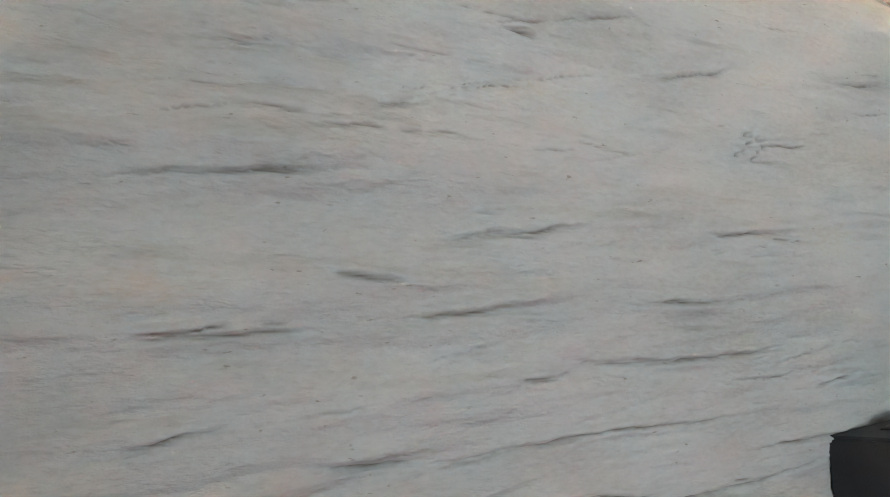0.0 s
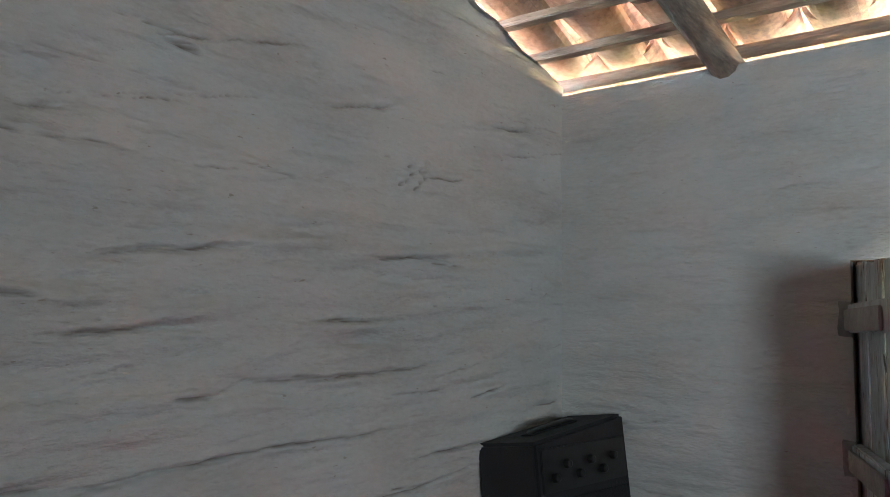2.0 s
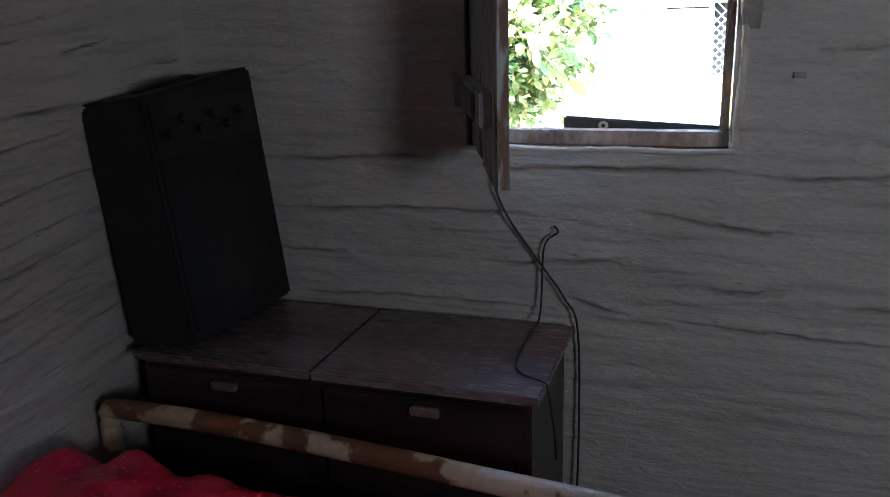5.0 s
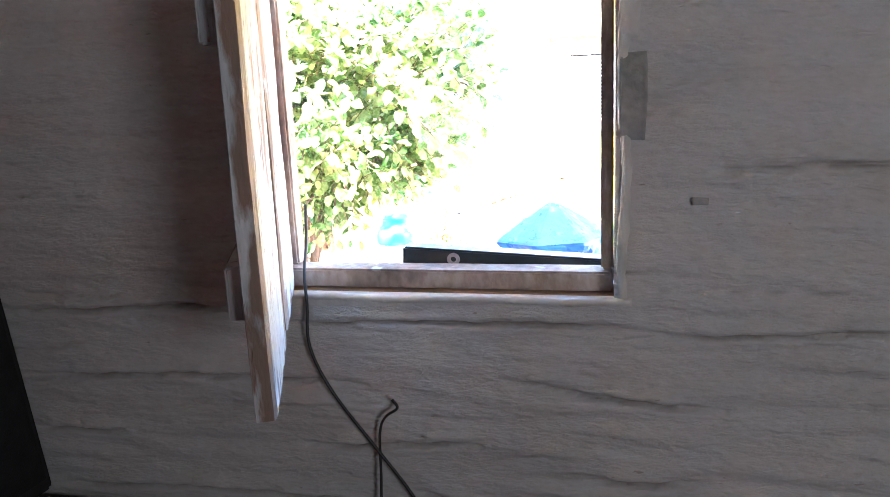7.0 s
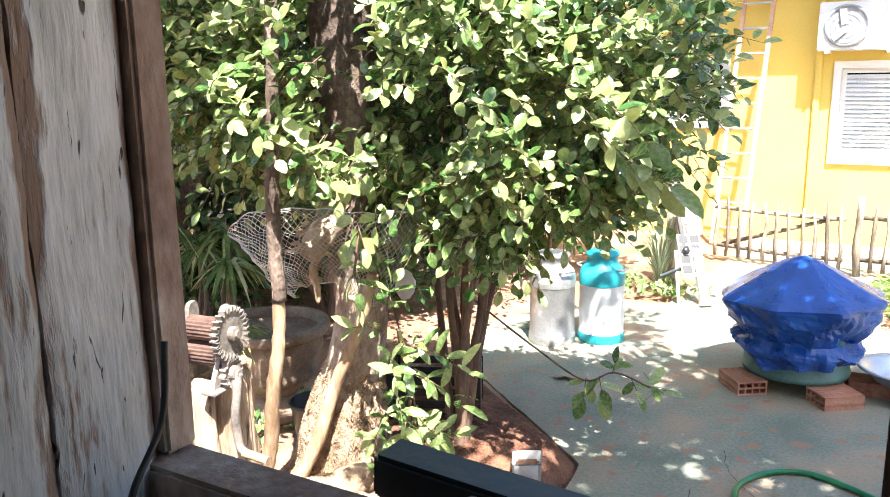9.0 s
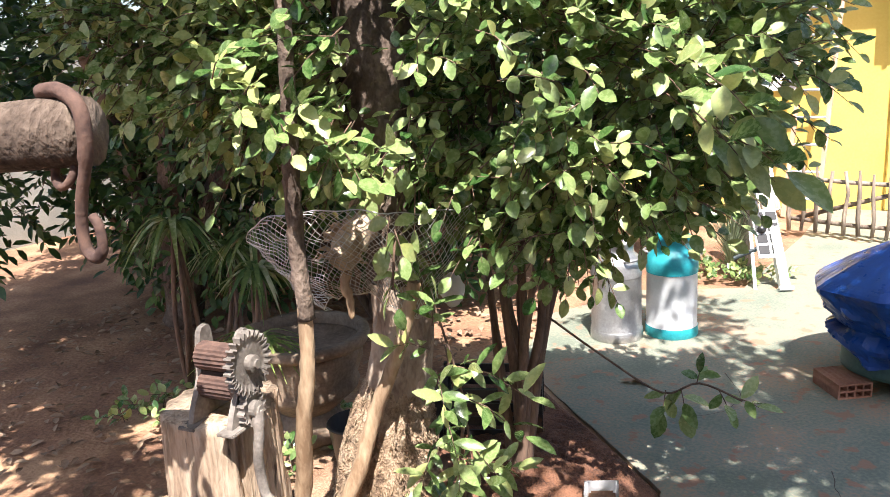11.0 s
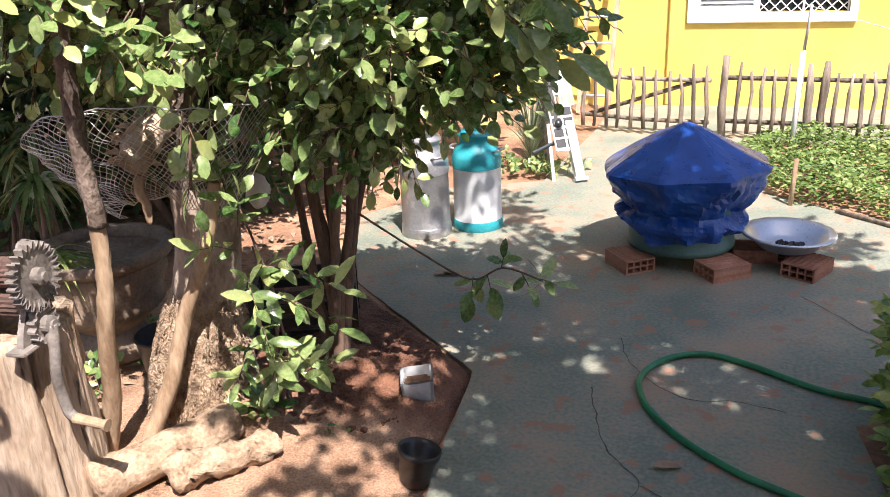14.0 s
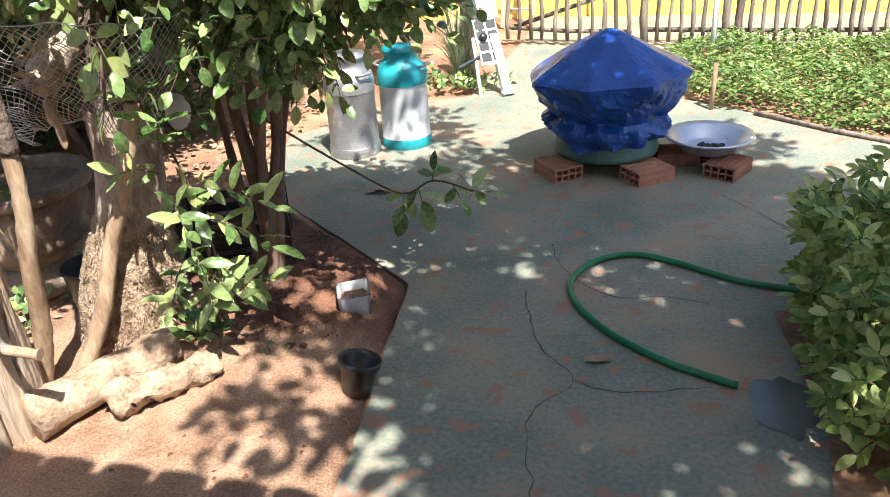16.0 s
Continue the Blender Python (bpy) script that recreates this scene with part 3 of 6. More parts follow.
box(bm, 2.6, 2.75, -3.2, 0.02, FLOOR - 0.4, EAVE + 1.15)
tagged(part("wall_east", bm, PLASTER), "plain grey plastered wall", "wall", kind="structure")
# unseen half door, added to leave only the fill lamp's opening
bm = bmesh.new()
for k in range(5):
    box(bm, 1.805 + 0.158 * k, 1.955 + 0.158 * k, -3.29, -3.25, FLOOR + 0.01, 1.58, bevel=0.004)
tagged(part("added_half_door", bm, RAFTERM), "added plank half door closing the unseen doorway's lower part", "door", kind="structure")
bm = bmesh.new()
box(bm, LEFT - 0.03, 2.6, -3.4, 0.02, FLOOR - 0.2, FLOOR)
tagged(part("floor", bm, EARTHFLOOR), "dull grey cement floor", "floor", kind="structure")

# closed box added out of view to block sun and soil bounce at the doorway
bm = bmesh.new()
box(bm, 0.9, 3.4, -5.4, -3.42, 2.75, 2.85)
box(bm, 0.9, 3.4, -5.4, -3.42, 0.0, FLOOR - 0.02)
box(bm, 0.9, 3.4, -5.55, -5.4, 0.0, 2.75)
box(bm, 0.8, 0.9, -5.4, -3.42, 0.0, 2.75)
box(bm, 3.4, 3.5, -5.4, -3.42, 0.0, 2.75)
tagged(part("sun_block_porch", bm, RAFTERM), "added unseen porch box that keeps sun out of the doorway", "porch", kind="structure")

# roof of barrel tiles on battens and rafters
bm = bmesh.new()
for row in range(11):
    y = 0.51 - row * 0.36
    for colm in range(22):
        for top in (0, 1):
            x = -1.36 + colm * 0.205 + top * 0.1025 + rnd(-0.014, 0.014)
            w0, w1 = (0.095, 0.075) if top else (0.070, 0.100)
            ring = []
            for yy, w, lift in ((y, w0, 0.0), (y - 0.44, w1, 0.012)):
                base = roof_z(yy) + 0.045 + (0.085 if top else 0.047) + (0.0 if yy == y else 0.016) + rnd(-0.004, 0.004)
                for th in (0.0, 0.012):
                    arc = []
                    for k in range(11):
                        a = math.pi * k / 10
                        h = math.sin(a) * (w - th if top else -(w - th)) * 0.62
                        arc.append(bm.verts.new((x - math.cos(a) * (w - th), yy, base + h + lift)))
                    ring.append(arc)
            o0, i0, o1, i1 = ring
            for k in range(10):
                bm.faces.new((o0[k], o0[k + 1], o1[k + 1], o1[k]))
                bm.faces.new((i0[k + 1], i0[k], i1[k], i1[k + 1]))
                bm.faces.new((o0[k + 1], o0[k], i0[k], i0[k + 1]))
                bm.faces.new((o1[k], o1[k + 1], i1[k + 1], i1[k]))
            for o, i, p, q in ((o0[0], i0[0], i1[0], o1[0]), (i0[10], o0[10], o1[10], i1[10])):
                bm.faces.new((o, i, p, q))
tagged(part("ceiling", bm, TILEM, smooth=False), "bare underside of old clay barrel roof tiles", "ceiling", kind="structure")
for k in range(18):
    bm = bmesh.new()
    y = 0.055 - k * 0.182
    if k == 0:
        tube(bm, [(x, y + rnd(-0.004, 0.004), roof_z(y) + 0.012) for x in np.linspace(-1.36, 2.7, 9)], 0.021, 10, wob=0.1)
    else:
        box(bm, -1.36, 2.7, y - 0.021, y + 0.021, roof_z(y) - 0.001 + rnd(-0.004, 0.004), roof_z(y) + 0.024, bevel=0.003)
        bmesh.ops.subdivide_edges(bm, edges=[e for e in bm.edges if abs(e.verts[0].co.x - e.verts[1].co.x) > 2], cuts=14)
        for w in bm.verts:
            w.co.y += 0.007 * noise.noise(Vector((w.co.x * 1.3, k * 3.7, 0))) + 0.004 * noise.noise(Vector((w.co.x * 5, k * 1.7, w.co.y * 30)))
            w.co.z += 0.004 * noise.noise(Vector((w.co.x * 1.1, k * 5.7, 4)))
    tagged(part("roof_batten", bm, BATTENM, smooth=k == 0), "thin wooden roof batten under the tiles", "batten", "roof battens", "structure")
for x in (-0.62, 0.30, 1.2, 2.1):
    bm = bmesh.new()
    tube(bm, [(x + rnd(-0.01, 0.01), y, roof_z(y) - 0.037) for y in np.linspace(0.49, -3.35, 10)], 0.046, 12, wob=0.12)
    tagged(part("roof_rafter", bm, RAFTERM, smooth=True), "round grey wooden rafter resting on the wall", "rafter", "roof rafters", "structure")

# ---- window, shutter and furniture ----
win = thing("window_1", pose(0, 0, 0), "small bare wooden window frame in a mud wall", "window", kind="structure")
bm = bmesh.new()
box(bm, -WX + 0.002, WX - 0.002, 0.05, 0.107, SILL + 0.002, SILL + 0.038, bevel=0.004)
part("window_sill", bm, WOODF, win, "worn bare wooden sill rail")
bm = bmesh.new()
box(bm, -WX + 0.002, WX - 0.002, 0.05, 0.107, HEAD - 0.030, HEAD - 0.002, bevel=0.004)
part("window_head", bm, WOODF, win)
for s in (-1, 1):
    bm = bmesh.new()
    inner = s * (WX - (0.024 if s > 0 else 0.033))
    box(bm, min(s * (WX - 0.002), inner), max(s * (WX - 0.002), inner), 0.062 if s > 0 else 0.070, 0.107, SILL + 0.040, HEAD - 0.032, bevel=0.004)
    part("window_jamb", bm, WOODF, win)
bm = bmesh.new()
box(bm, -WX - 0.02, WX + 0.02, 0.001, 0.049, SILL - 0.022, SILL - 0.001, bevel=0.003)
part("sill_ledge", bm, CEMENT_WHITE, win, "whitewashed ledge under the sill rail")
for a, b in ((-WX - 0.02, -WX), (WX, WX + 0.02)):
    bm = bmesh.new()
    box(bm, a, b, 0.001, 0.061, SILL, HEAD, bevel=0.003)
    part("reveal", bm, CEMENT_WHITE, win)
bm = bmesh.new()
box(bm, -WX - 0.02, WX + 0.02, 0.001, 0.049, HEAD + 0.001, HEAD + 0.022, bevel=0.003)
part("reveal", bm, CEMENT_WHITE, win)
bm = bmesh.new()
tube(bm, [(x, -0.004 + 0.004 * math.sin(17 * x), SILL - 0.001 + 0.0015 * math.sin(23 * x)) for x in np.linspace(-WX - 0.02, WX + 0.03, 40)], 0.0075, 6, wob=0.5)
part("sill_mortar", bm, CEMENT_WHITE, win, "uneven line of whitewashed mortar", True)
bm = bmesh.new()
tube(bm, [(WX + 0.016 + 0.004 * math.sin(19 * z), -0.002, z) for z in np.linspace(SILL, HEAD, 40)], 0.009, 6, wob=0.6)
part("jamb_mortar", bm, CEMENT_WHITE, win, "", True)


def patch(bm, x0, x1, z0, z1, y, d):
    """A trowelled lump of plaster with a ragged rim."""
    vs = []
    n, k = 14, 8
    for j in range(k):
        row = []
        for i in range(n):
            u, w = i / (n - 1), j / (k - 1)
            e = min(u, 1 - u, w, 1 - w)
            x, z = x0 + (x1 - x0) * u, z0 + (z1 - z0) * w
            q = noise.noise(Vector((x * 25, y * 9, z * 25)))
            row.append(bm.verts.new((x + 0.004 * q, y - (d if e > 0.01 else -0.012) + 0.003 * q, z + 0.006 * noise.noise(Vector((z * 31, x * 17, 3))))))
        vs.append(row)
    for j in range(k - 1):
        for i in range(n - 1):
            bm.faces.new((vs[j][i], vs[j][i + 1], vs[j + 1][i + 1], vs[j + 1][i]))


for x0, x1, z0, z1, m in ((0.326, 0.362, 1.95, 2.035, CEMENT_WHITE), (0.326, 0.374, 1.785, 1.945, PLASTER), (0.446, 0.474, 1.682, 1.696, PLASTER)):
    bm = bmesh.new()
    patch(bm, x0, x1, z0, z1, 0.0, 0.012 if m is CEMENT_WHITE else 0.018 if x1 < 0.4 else 0.006)
    tagged(part("plaster_patch", bm, m, smooth=True), "hinge patch of trowelled cement beside the window", "patch", kind="structure")
for z in (1.66, 2.0):
    bm = bmesh.new()
    patch(bm, -0.352, -0.318, z - 0.05, z + 0.05, 0.0, 0.012)
    tagged(part("plaster_patch", bm, PLASTER, smooth=True), "grey cement patch round a shutter hinge", "patch", kind="structure")

# shutter, hung on the west jamb and swung into the room
hx, hy, fx, fy = -0.306, 0.046, -0.085, -0.535
ang = math.degrees(math.atan2(fy - hy, fx - hx))
LW = math.hypot(fx - hx, fy - hy)
shutter = thing("window_shutter", pose(hx, hy, 0, 0, 0, ang), "open plank shutter with peeling white paint", "shutter")
edges = [-0.022, 0.122, 0.312, LW]


def plank(name, a, b, c, d, th, seed, parent, i):
    """A weathered board with worn, slightly ragged edges; "bare" says how far the paint is gone."""
    nu, nz = 16, 90
    U, Z = np.meshgrid(np.linspace(0, 1, nu), np.linspace(0, 1, nz))
    co, bare = [], []
    for face in (1, -1):
        for u, z in zip(U.flat, Z.flat):
            e = min(u, 1 - u) * (b - a)
            rag = 0.002 * noise.noise(Vector((seed, z * 14, u * 3))) + 0.0015 * noise.noise(Vector((seed, z * 47, u * 3)))
            dip = 0.003 * max(0, 1 - e / 0.012) + 0.0022 * max(0, noise.noise(Vector((u * 9 * (b - a) / 0.2, z * 5, seed))))
            co.append((a + (b - a) * u + rag * abs(2 * u - 1) ** 3, face * (th - dip) + 0.003 * noise.noise(Vector((seed, z * 3, 7))),
                       c + (d - c) * z + (0.006 * noise.noise(Vector((u * 6, seed, 1))) if z in (0, 1) else 0)))
            streak = noise.noise(Vector((u * 7 * (b - a) / 0.2, z * 1.7, seed + 3)))
            bare.append((1.0 if face > 0 else 0.35) * ((0.42 if i else 0.32) * max(0, 1 - e / (0.048 if i else 0.024)) + 0.16 * max(0, 1 - min(z, 1 - z) * 12) + 0.42 * max(0, streak - 0.12)))
    q, h = [], nu * nz
    for j in range(nz - 1):
        for col in range(nu - 1):
            k = j * nu + col
            q += [(k + nu, k + nu + 1, k + 1, k), (h + k, h + k + 1, h + k + nu + 1, h + k + nu)]
    rim = list(range(nu)) + [j * nu + nu - 1 for j in range(1, nz)] + [(nz - 1) * nu + i for i in range(nu - 2, -1, -1)] + [j * nu for j in range(nz - 2, 0, -1)]
    q += [(rim[k], rim[(k + 1) % len(rim)], h + rim[(k + 1) % len(rim)], h + rim[k]) for k in range(len(rim))]
    me = bpy.data.meshes.new(name)
    me.from_pydata(co, [], q)
    me.attributes.new("bare", 'FLOAT', 'POINT').data.foreach_set("value", bare)
    return part_mesh(name, me, WOODW, parent)


for i in range(3):
    gap = 0.019 if i == 1 else 0.003
    plank("plank", edges[i] + 0.002, edges[i + 1] - gap, SILL + 0.008 - 0.008 * (i == 2), HEAD - 0.012 - 0.006 * i, 0.014, i * 5.3, shutter, i)
for z in (1.66, 2.0):
    bm = bmesh.new()
    box(bm, 0.01, LW - 0.07, -0.040, -0.015, z - 0.035, z + 0.035, bevel=0.003)
    part("ledge", bm, WOODW, shutter)
    bm = bmesh.new()
    box(bm, -0.02, LW * 0.72, -0.049, -0.042, z - 0.03, z + 0.022, bevel=0.002)
    part("hinge_strap", bm, PLASTER, shutter, "grey smeared strap hinge")

# chest with two drawers
BT = 1.06
chest = thing("drawer_chest", pose(0, 0, FLOOR), "low dark wooden chest with two pale handles", "chest")
z0 = -FLOOR
bm = bmesh.new()
box(bm, -1.04, -0.05, -0.455, -0.05, 0.05, BT - FLOOR - 0.024, bevel=0.004)
part("body", bm, CHESTSHADE, chest)
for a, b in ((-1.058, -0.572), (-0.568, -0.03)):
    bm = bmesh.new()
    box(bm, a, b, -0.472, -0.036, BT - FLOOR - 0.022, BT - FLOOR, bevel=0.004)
    part("top_board", bm, CHESTLIT, chest)
for a, b in ((-1.03, -0.60), (-0.54, -0.07)):
    bm = bmesh.new()
    box(bm, a, b, -0.468, -0.456, BT - FLOOR - 0.30, BT - FLOOR - 0.035, bevel=0.004)
    dr = part("drawer_front", bm, CHESTSHADE, chest)
    c = (a + b) / 2 + 0.02
    bm = bmesh.new()
    box(bm, c - 0.035, c + 0.035, -0.486, -0.469, BT - FLOOR - 0.072, BT - FLOOR - 0.050, bevel=0.004)
    part("handle", bm, SILVER, dr, "pale metal drawer handle")
for x in (-1.01, -0.09):
    for y in (-0.42, -0.09):
        bm = bmesh.new()
        box(bm, x - 0.025, x + 0.025, y - 0.025, y + 0.025, 0.0, 0.05)
        part("foot", bm, CHESTSHADE, chest)

# amplifier standing along the side wall
amp = thing("amplifier", pose(-0.962, -0.236, BT + 0.0113, -7, 0, 85), "black speaker amplifier leaning back against the wall", "amplifier")
AW, AD, AH = 0.216, 0.097, 0.625
bm = bmesh.new()
v = [bm.verts.new((x, y, z + (0.022 * x / AW if z else 0))) for z in (0, AH) for x, y in ((-AW, -AD), (AW, -AD), (AW, AD), (-AW, AD))]
for q in ((3, 2, 1, 0), (4, 5, 6, 7), (0, 1, 5, 4), (1, 2, 6, 5), (2, 3, 7, 6), (3, 0, 4, 7)):
    bm.faces.new([v[i] for i in q])
bmesh.ops.bevel(bm, geom=list(bm.edges), offset=0.009, segments=2, affect='EDGES')
part("cabinet", bm, BLACKBOX, amp)
bm = bmesh.new()
box(bm, -AW + 0.02, AW - 0.02, -AD - 0.006, -AD + 0.003, 0.03, AH - 0.17, bevel=0.003)
part("grille", bm, GRILLE, amp)
bm = bmesh.new()
box(bm, -AW + 0.02, AW - 0.02, -AD - 0.005, -AD + 0.003, AH - 0.15, AH - 0.04, bevel=0.002)
panel = part("control_panel", bm, PANELM, amp)
for i in range(6):
    bm = bmesh.new()
    lathe(bm, [(0.012, 0), (0.011, 0.013), (0.007, 0.015)], 12)
    bmesh.ops.transform(bm, verts=bm.verts, matrix=pose(-0.15 + i * 0.055, -AD - 0.005, AH - 0.115 + 0.03 * (i % 2), 90))
    part("knob", bm, PANELM, panel)
bm = bmesh.new()
box(bm, -0.12, 0.10, -0.018, 0.018, 0.0, 0.003, pose(0, 0, AH + 0.0005, 0, -5.8, 0), bevel=0.001)
part("handle_recess", bm, GRILLE, amp)
bm = bmesh.new()
tube(bm, curve([(x, 0.0, AH + 0.102 * x + h) for x, h in ((-0.115, 0.002), (-0.09, 0.008), (0, 0.011), (0.075, 0.008), (0.10, 0.002))]), 0.006, 8)
part("handle", bm, BLACKP, amp)

# iron bed with a red cover
bed = thing("iron_bed", pose(0, 0, FLOOR), "iron bed with chipped cream paint", "bed")
RT = 0.95 - FLOOR
bm = bmesh.new()
tube(bm, curve([(-1.075, -0.555, 0.0), (-1.078, -0.555, RT - 0.12), (-1.07, -0.556, RT - 0.035), (-1.03, -0.56, RT - 0.003), (-0.6, -0.578, RT), (0.1, -0.652, RT), (0.28, -0.675, RT - 0.003), (0.33, -0.68, RT - 0.05), (0.335, -0.68, RT - 0.15), (0.335, -0.68, 0.0)], 6), 0.025, 12, wob=0.03)
part("foot_rail", bm, PIPEM, bed, "", True)
bm = bmesh.new()
tube(bm, [(-1.07, -0.557, RT - 0.28), (0.33, -0.68, RT - 0.28)], 0.013, 8)
part("cross_bar", bm, PIPEM, bed)
for x in (-1.06, 0.34):
    bm = bmesh.new()
    tube(bm, [(x, -0.60, RT - 0.30), (x, -2.0, RT - 0.30)], 0.017, 8)
    part("side_rail", bm, PIPEM, bed)
    bm = bmesh.new()
    tube(bm, [(x, -2.0, RT + 0.1), (x, -2.0, 0.0)], 0.02, 10)
    part("leg", bm, PIPEM, bed)
bm = bmesh.new()
box(bm, -1.04, 0.31, -2.0, -0.68, RT - 0.28, RT - 0.15, bevel=0.03)
tagged(part("mattress", bm, CEMENT_WHITE, smooth=True), "thin pale mattress on the iron bed", "mattress")
nx, ny = 90, 80
X, Y = np.meshgrid(np.linspace(-1.09, 0.36, nx), np.linspace(-2.0, -0.63, ny))
Zc = RT - 0.128 + 0 * X
rng = np.random.RandomState(5)
for k in range(18):
    a, f = rng.uniform(0, 3.14), rng.uniform(7, 30)
    Zc += 0.085 / f ** 0.75 * np.abs(np.sin(f * (np.cos(a) * X + np.sin(a) * Y) + 2 * np.sin(3 * X + k) + rng.uniform(0, 6)))
Zc += 0.075 * np.exp(-((X + 0.92) ** 2 / 0.05 + (Y + 0.82) ** 2 / 0.05)) - 0.085
Zc += FLOOR
drop = np.clip((Y + 0.70) / 0.07, 0, 1)
Zc -= 0.15 * drop ** 2
side = np.clip(np.maximum(-1.05 - X, X - 0.32) / 0.04, 0, 1)
Zc -= 0.22 * side ** 2
me = bpy.data.meshes.new("bed_cover")
me.from_pydata(np.stack([X, Y, Zc], -1).reshape(-1, 3).tolist(), [], [(j * nx + i, j * nx + i + 1, (j + 1) * nx + i + 1, (j + 1) * nx + i) for j in range(ny - 1) for i in range(nx - 1)])
ob = part_mesh("bed_cover", me, REDM, None, "", True)
tagged(ob, "rumpled red satin cover spread over the bed", "bedspread")

# cables by the window
bm = bmesh.new()
tube(bm, curve([(-0.256, 0.05, 1.68), (-0.256, 0.04, 1.61), (-0.246, -0.006, 1.56), (-0.242, -0.016, 1.50), (-0.240, -0.024, 1.42), (-0.20, -0.026, 1.33), (-0.12, -0.028, 1.22), (-0.055, -0.03, 1.13), (-0.02, -0.026, 1.04), (-0.012, -0.03, 0.72), (-0.02, -0.03, FLOOR + 0.01)], 6), 0.0032, 6)
tagged(part("power_cable", bm, CABLE, smooth=True), "black power cable hanging from the window sill", "cable")
bm = bmesh.new()
tube(bm, curve([(-0.086, -0.022, 1.32), (-0.075, -0.026, 1.305), (-0.10, -0.026, 1.285), (-0.112, -0.028, 1.25), (-0.115, -0.03, 1.15), (-0.118, -0.05, 1.075), (-0.125, -0.15, 1.066), (-0.12, -0.30, 1.066), (-0.09, -0.37, 1.066), (-0.035, -0.40, 1.066), (-0.02, -0.42, 1.05), (-0.005, -0.43, 0.97), (0.0, -0.43, 0.90)], 6), 0.0028, 6)
tagged(part("thin_cable", bm, CABLE, smooth=True), "thin looped black cable lying on the chest", "cable")

# dark metal beam outside the sill
beam = thing("metal_beam", pose(-0.092, 0.122, 1.541, 0, 3.2, 0), "dark painted metal beam with a bolt plate", "beam")
bm = bmesh.new()
box(bm, 0.0, 0.85, 0.0, 0.045, 0.0, 0.040, bevel=0.004)
part("bar", bm, PLANKM, beam)
bm = bmesh.new()
lathe(bm, [(0.0055, 0), (0.0125, 0), (0.0125, 0.004), (0.0055, 0.004), (0.0055, 0.0)], 16, cap=False)
bmesh.ops.transform(bm, verts=bm.verts, matrix=pose(0.104, -0.001, 0.022, 90))
part("bolt_plate", bm, SILVER, beam, "pale steel eye plate")
bm = bmesh.new()
box(bm, 0.55, 0.60, 0.06, 0.10, -1.55, 0.03)
part("post", bm, PLANKM, beam)

# ---- the yard ----
def soil_z(x, y):
    return 0.035 + 0.05 * math.exp(-((x + 1.7) ** 2 + (y - 2.95) ** 2) / 0.25) + 0.014 * noise.noise(Vector((x * 3, y * 3, 0)))


ground = []
bm = bmesh.new()
xs = [-600, -60, -12] + list(np.linspace(-6, 4, 90)) + [12, 60, 600]
ys = [-600, -60, -8, -3.6] + list(np.linspace(0.2, 11, 90)) + [20, 60, 600]
grid = []
for y in ys:
    row = []
    for x in xs:
        near = -6 <= x <= 4 and 0.2 <= y <= 11
        z = (0.02 * noise.noise(Vector((x * 1.3, y * 1.3, 2))) + 0.008 * noise.noise(Vector((x * 7, y * 7, 5))) - 0.02) if near else -0.03
        if y < 0.3 and y > -8 and -2 < x < 3:
            z = -0.06
        row.append(bm.verts.new((x, y, z)))
    grid.append(row)
for a, b in zip(grid, grid[1:]):
    for i in range(len(xs) - 1):
        bm.faces.new((a[i], a[i + 1], b[i + 1], b[i]))
tagged(part("ground", bm, SOIL, smooth=True), "bare reddish earth of the yard", "ground", kind="structure")

# painted concrete slab with a soil bed beside it
EDGE = [(-0.86, 0.25), (-0.865, 1.8), (-0.89, 2.164), (-0.929, 2.42), (-0.967, 2.77), (-1.011, 3.177), (-1.37, 3.485), (-1.764, 3.817), (-2.3, 4.3), (-2.5, 5.2), (-2.1, 6.0), (-1.4, 6.35), (-1.3, 8.2), (-1.3, 9.75), (3.4, 9.75), (3.4, 0.25)]
bm = bmesh.new()
pts = []
for i, (x, y) in enumerate(EDGE):
    x2, y2 = EDGE[(i + 1) % len(EDGE)]
    n = max(1, int(math.hypot(x2 - x, y2 - y) / 0.09))
    for k in range(n):
        t = k / n
        w = 0.012 * noise.noise(Vector((i * 3.3 + t * 7, x * 3, y * 3))) if i < 12 else 0
        pts.append((x + (x2 - x) * t + w, y + (y2 - y) * t + w))
top = [bm.verts.new((x, y, 0.0)) for x, y in pts]
low = [bm.verts.new((x, y, -0.06)) for x, y in pts]
bm.faces.new(top[::-1])
for i in range(len(pts)):
    j = (i + 1) % len(pts)
    bm.faces.new((top[i], top[j], low[j], low[i]))
bmesh.ops.recalc_face_normals(bm, faces=bm.faces)
tagged(part("pavement", bm, SLABM), "worn green painted concrete with reddish dirt", "pavement", kind="structure")


def crack(pts, w=0.004):
    bm = bmesh.new()
    line = curve([(x, y, 0.0025) for x, y in pts], 9)
    prev = None
    for i, p in enumerate(line):
        d = (line[min(i + 1, len(line) - 1)] - line[max(i - 1, 0)]).normalized()
        s = Vector((-d.y, d.x, 0))
        q = p + s * 0.014 * noise.noise(Vector((p.x * 14, p.y * 14, 1)))
        ww = w * (0.35 + 0.9 * abs(noise.noise(Vector((p.x * 9, p.y * 9, 4)))))
        cur = (bm.verts.new(q + s * ww), bm.verts.new(q - s * ww))
        if prev:
            bm.faces.new((prev[0], prev[1], cur[1], cur[0]))
        prev = cur
    tagged(part("pavement_crack", bm, CRACKM), "thin dark crack in the concrete", "crack", "cracks in the concrete", "structure")


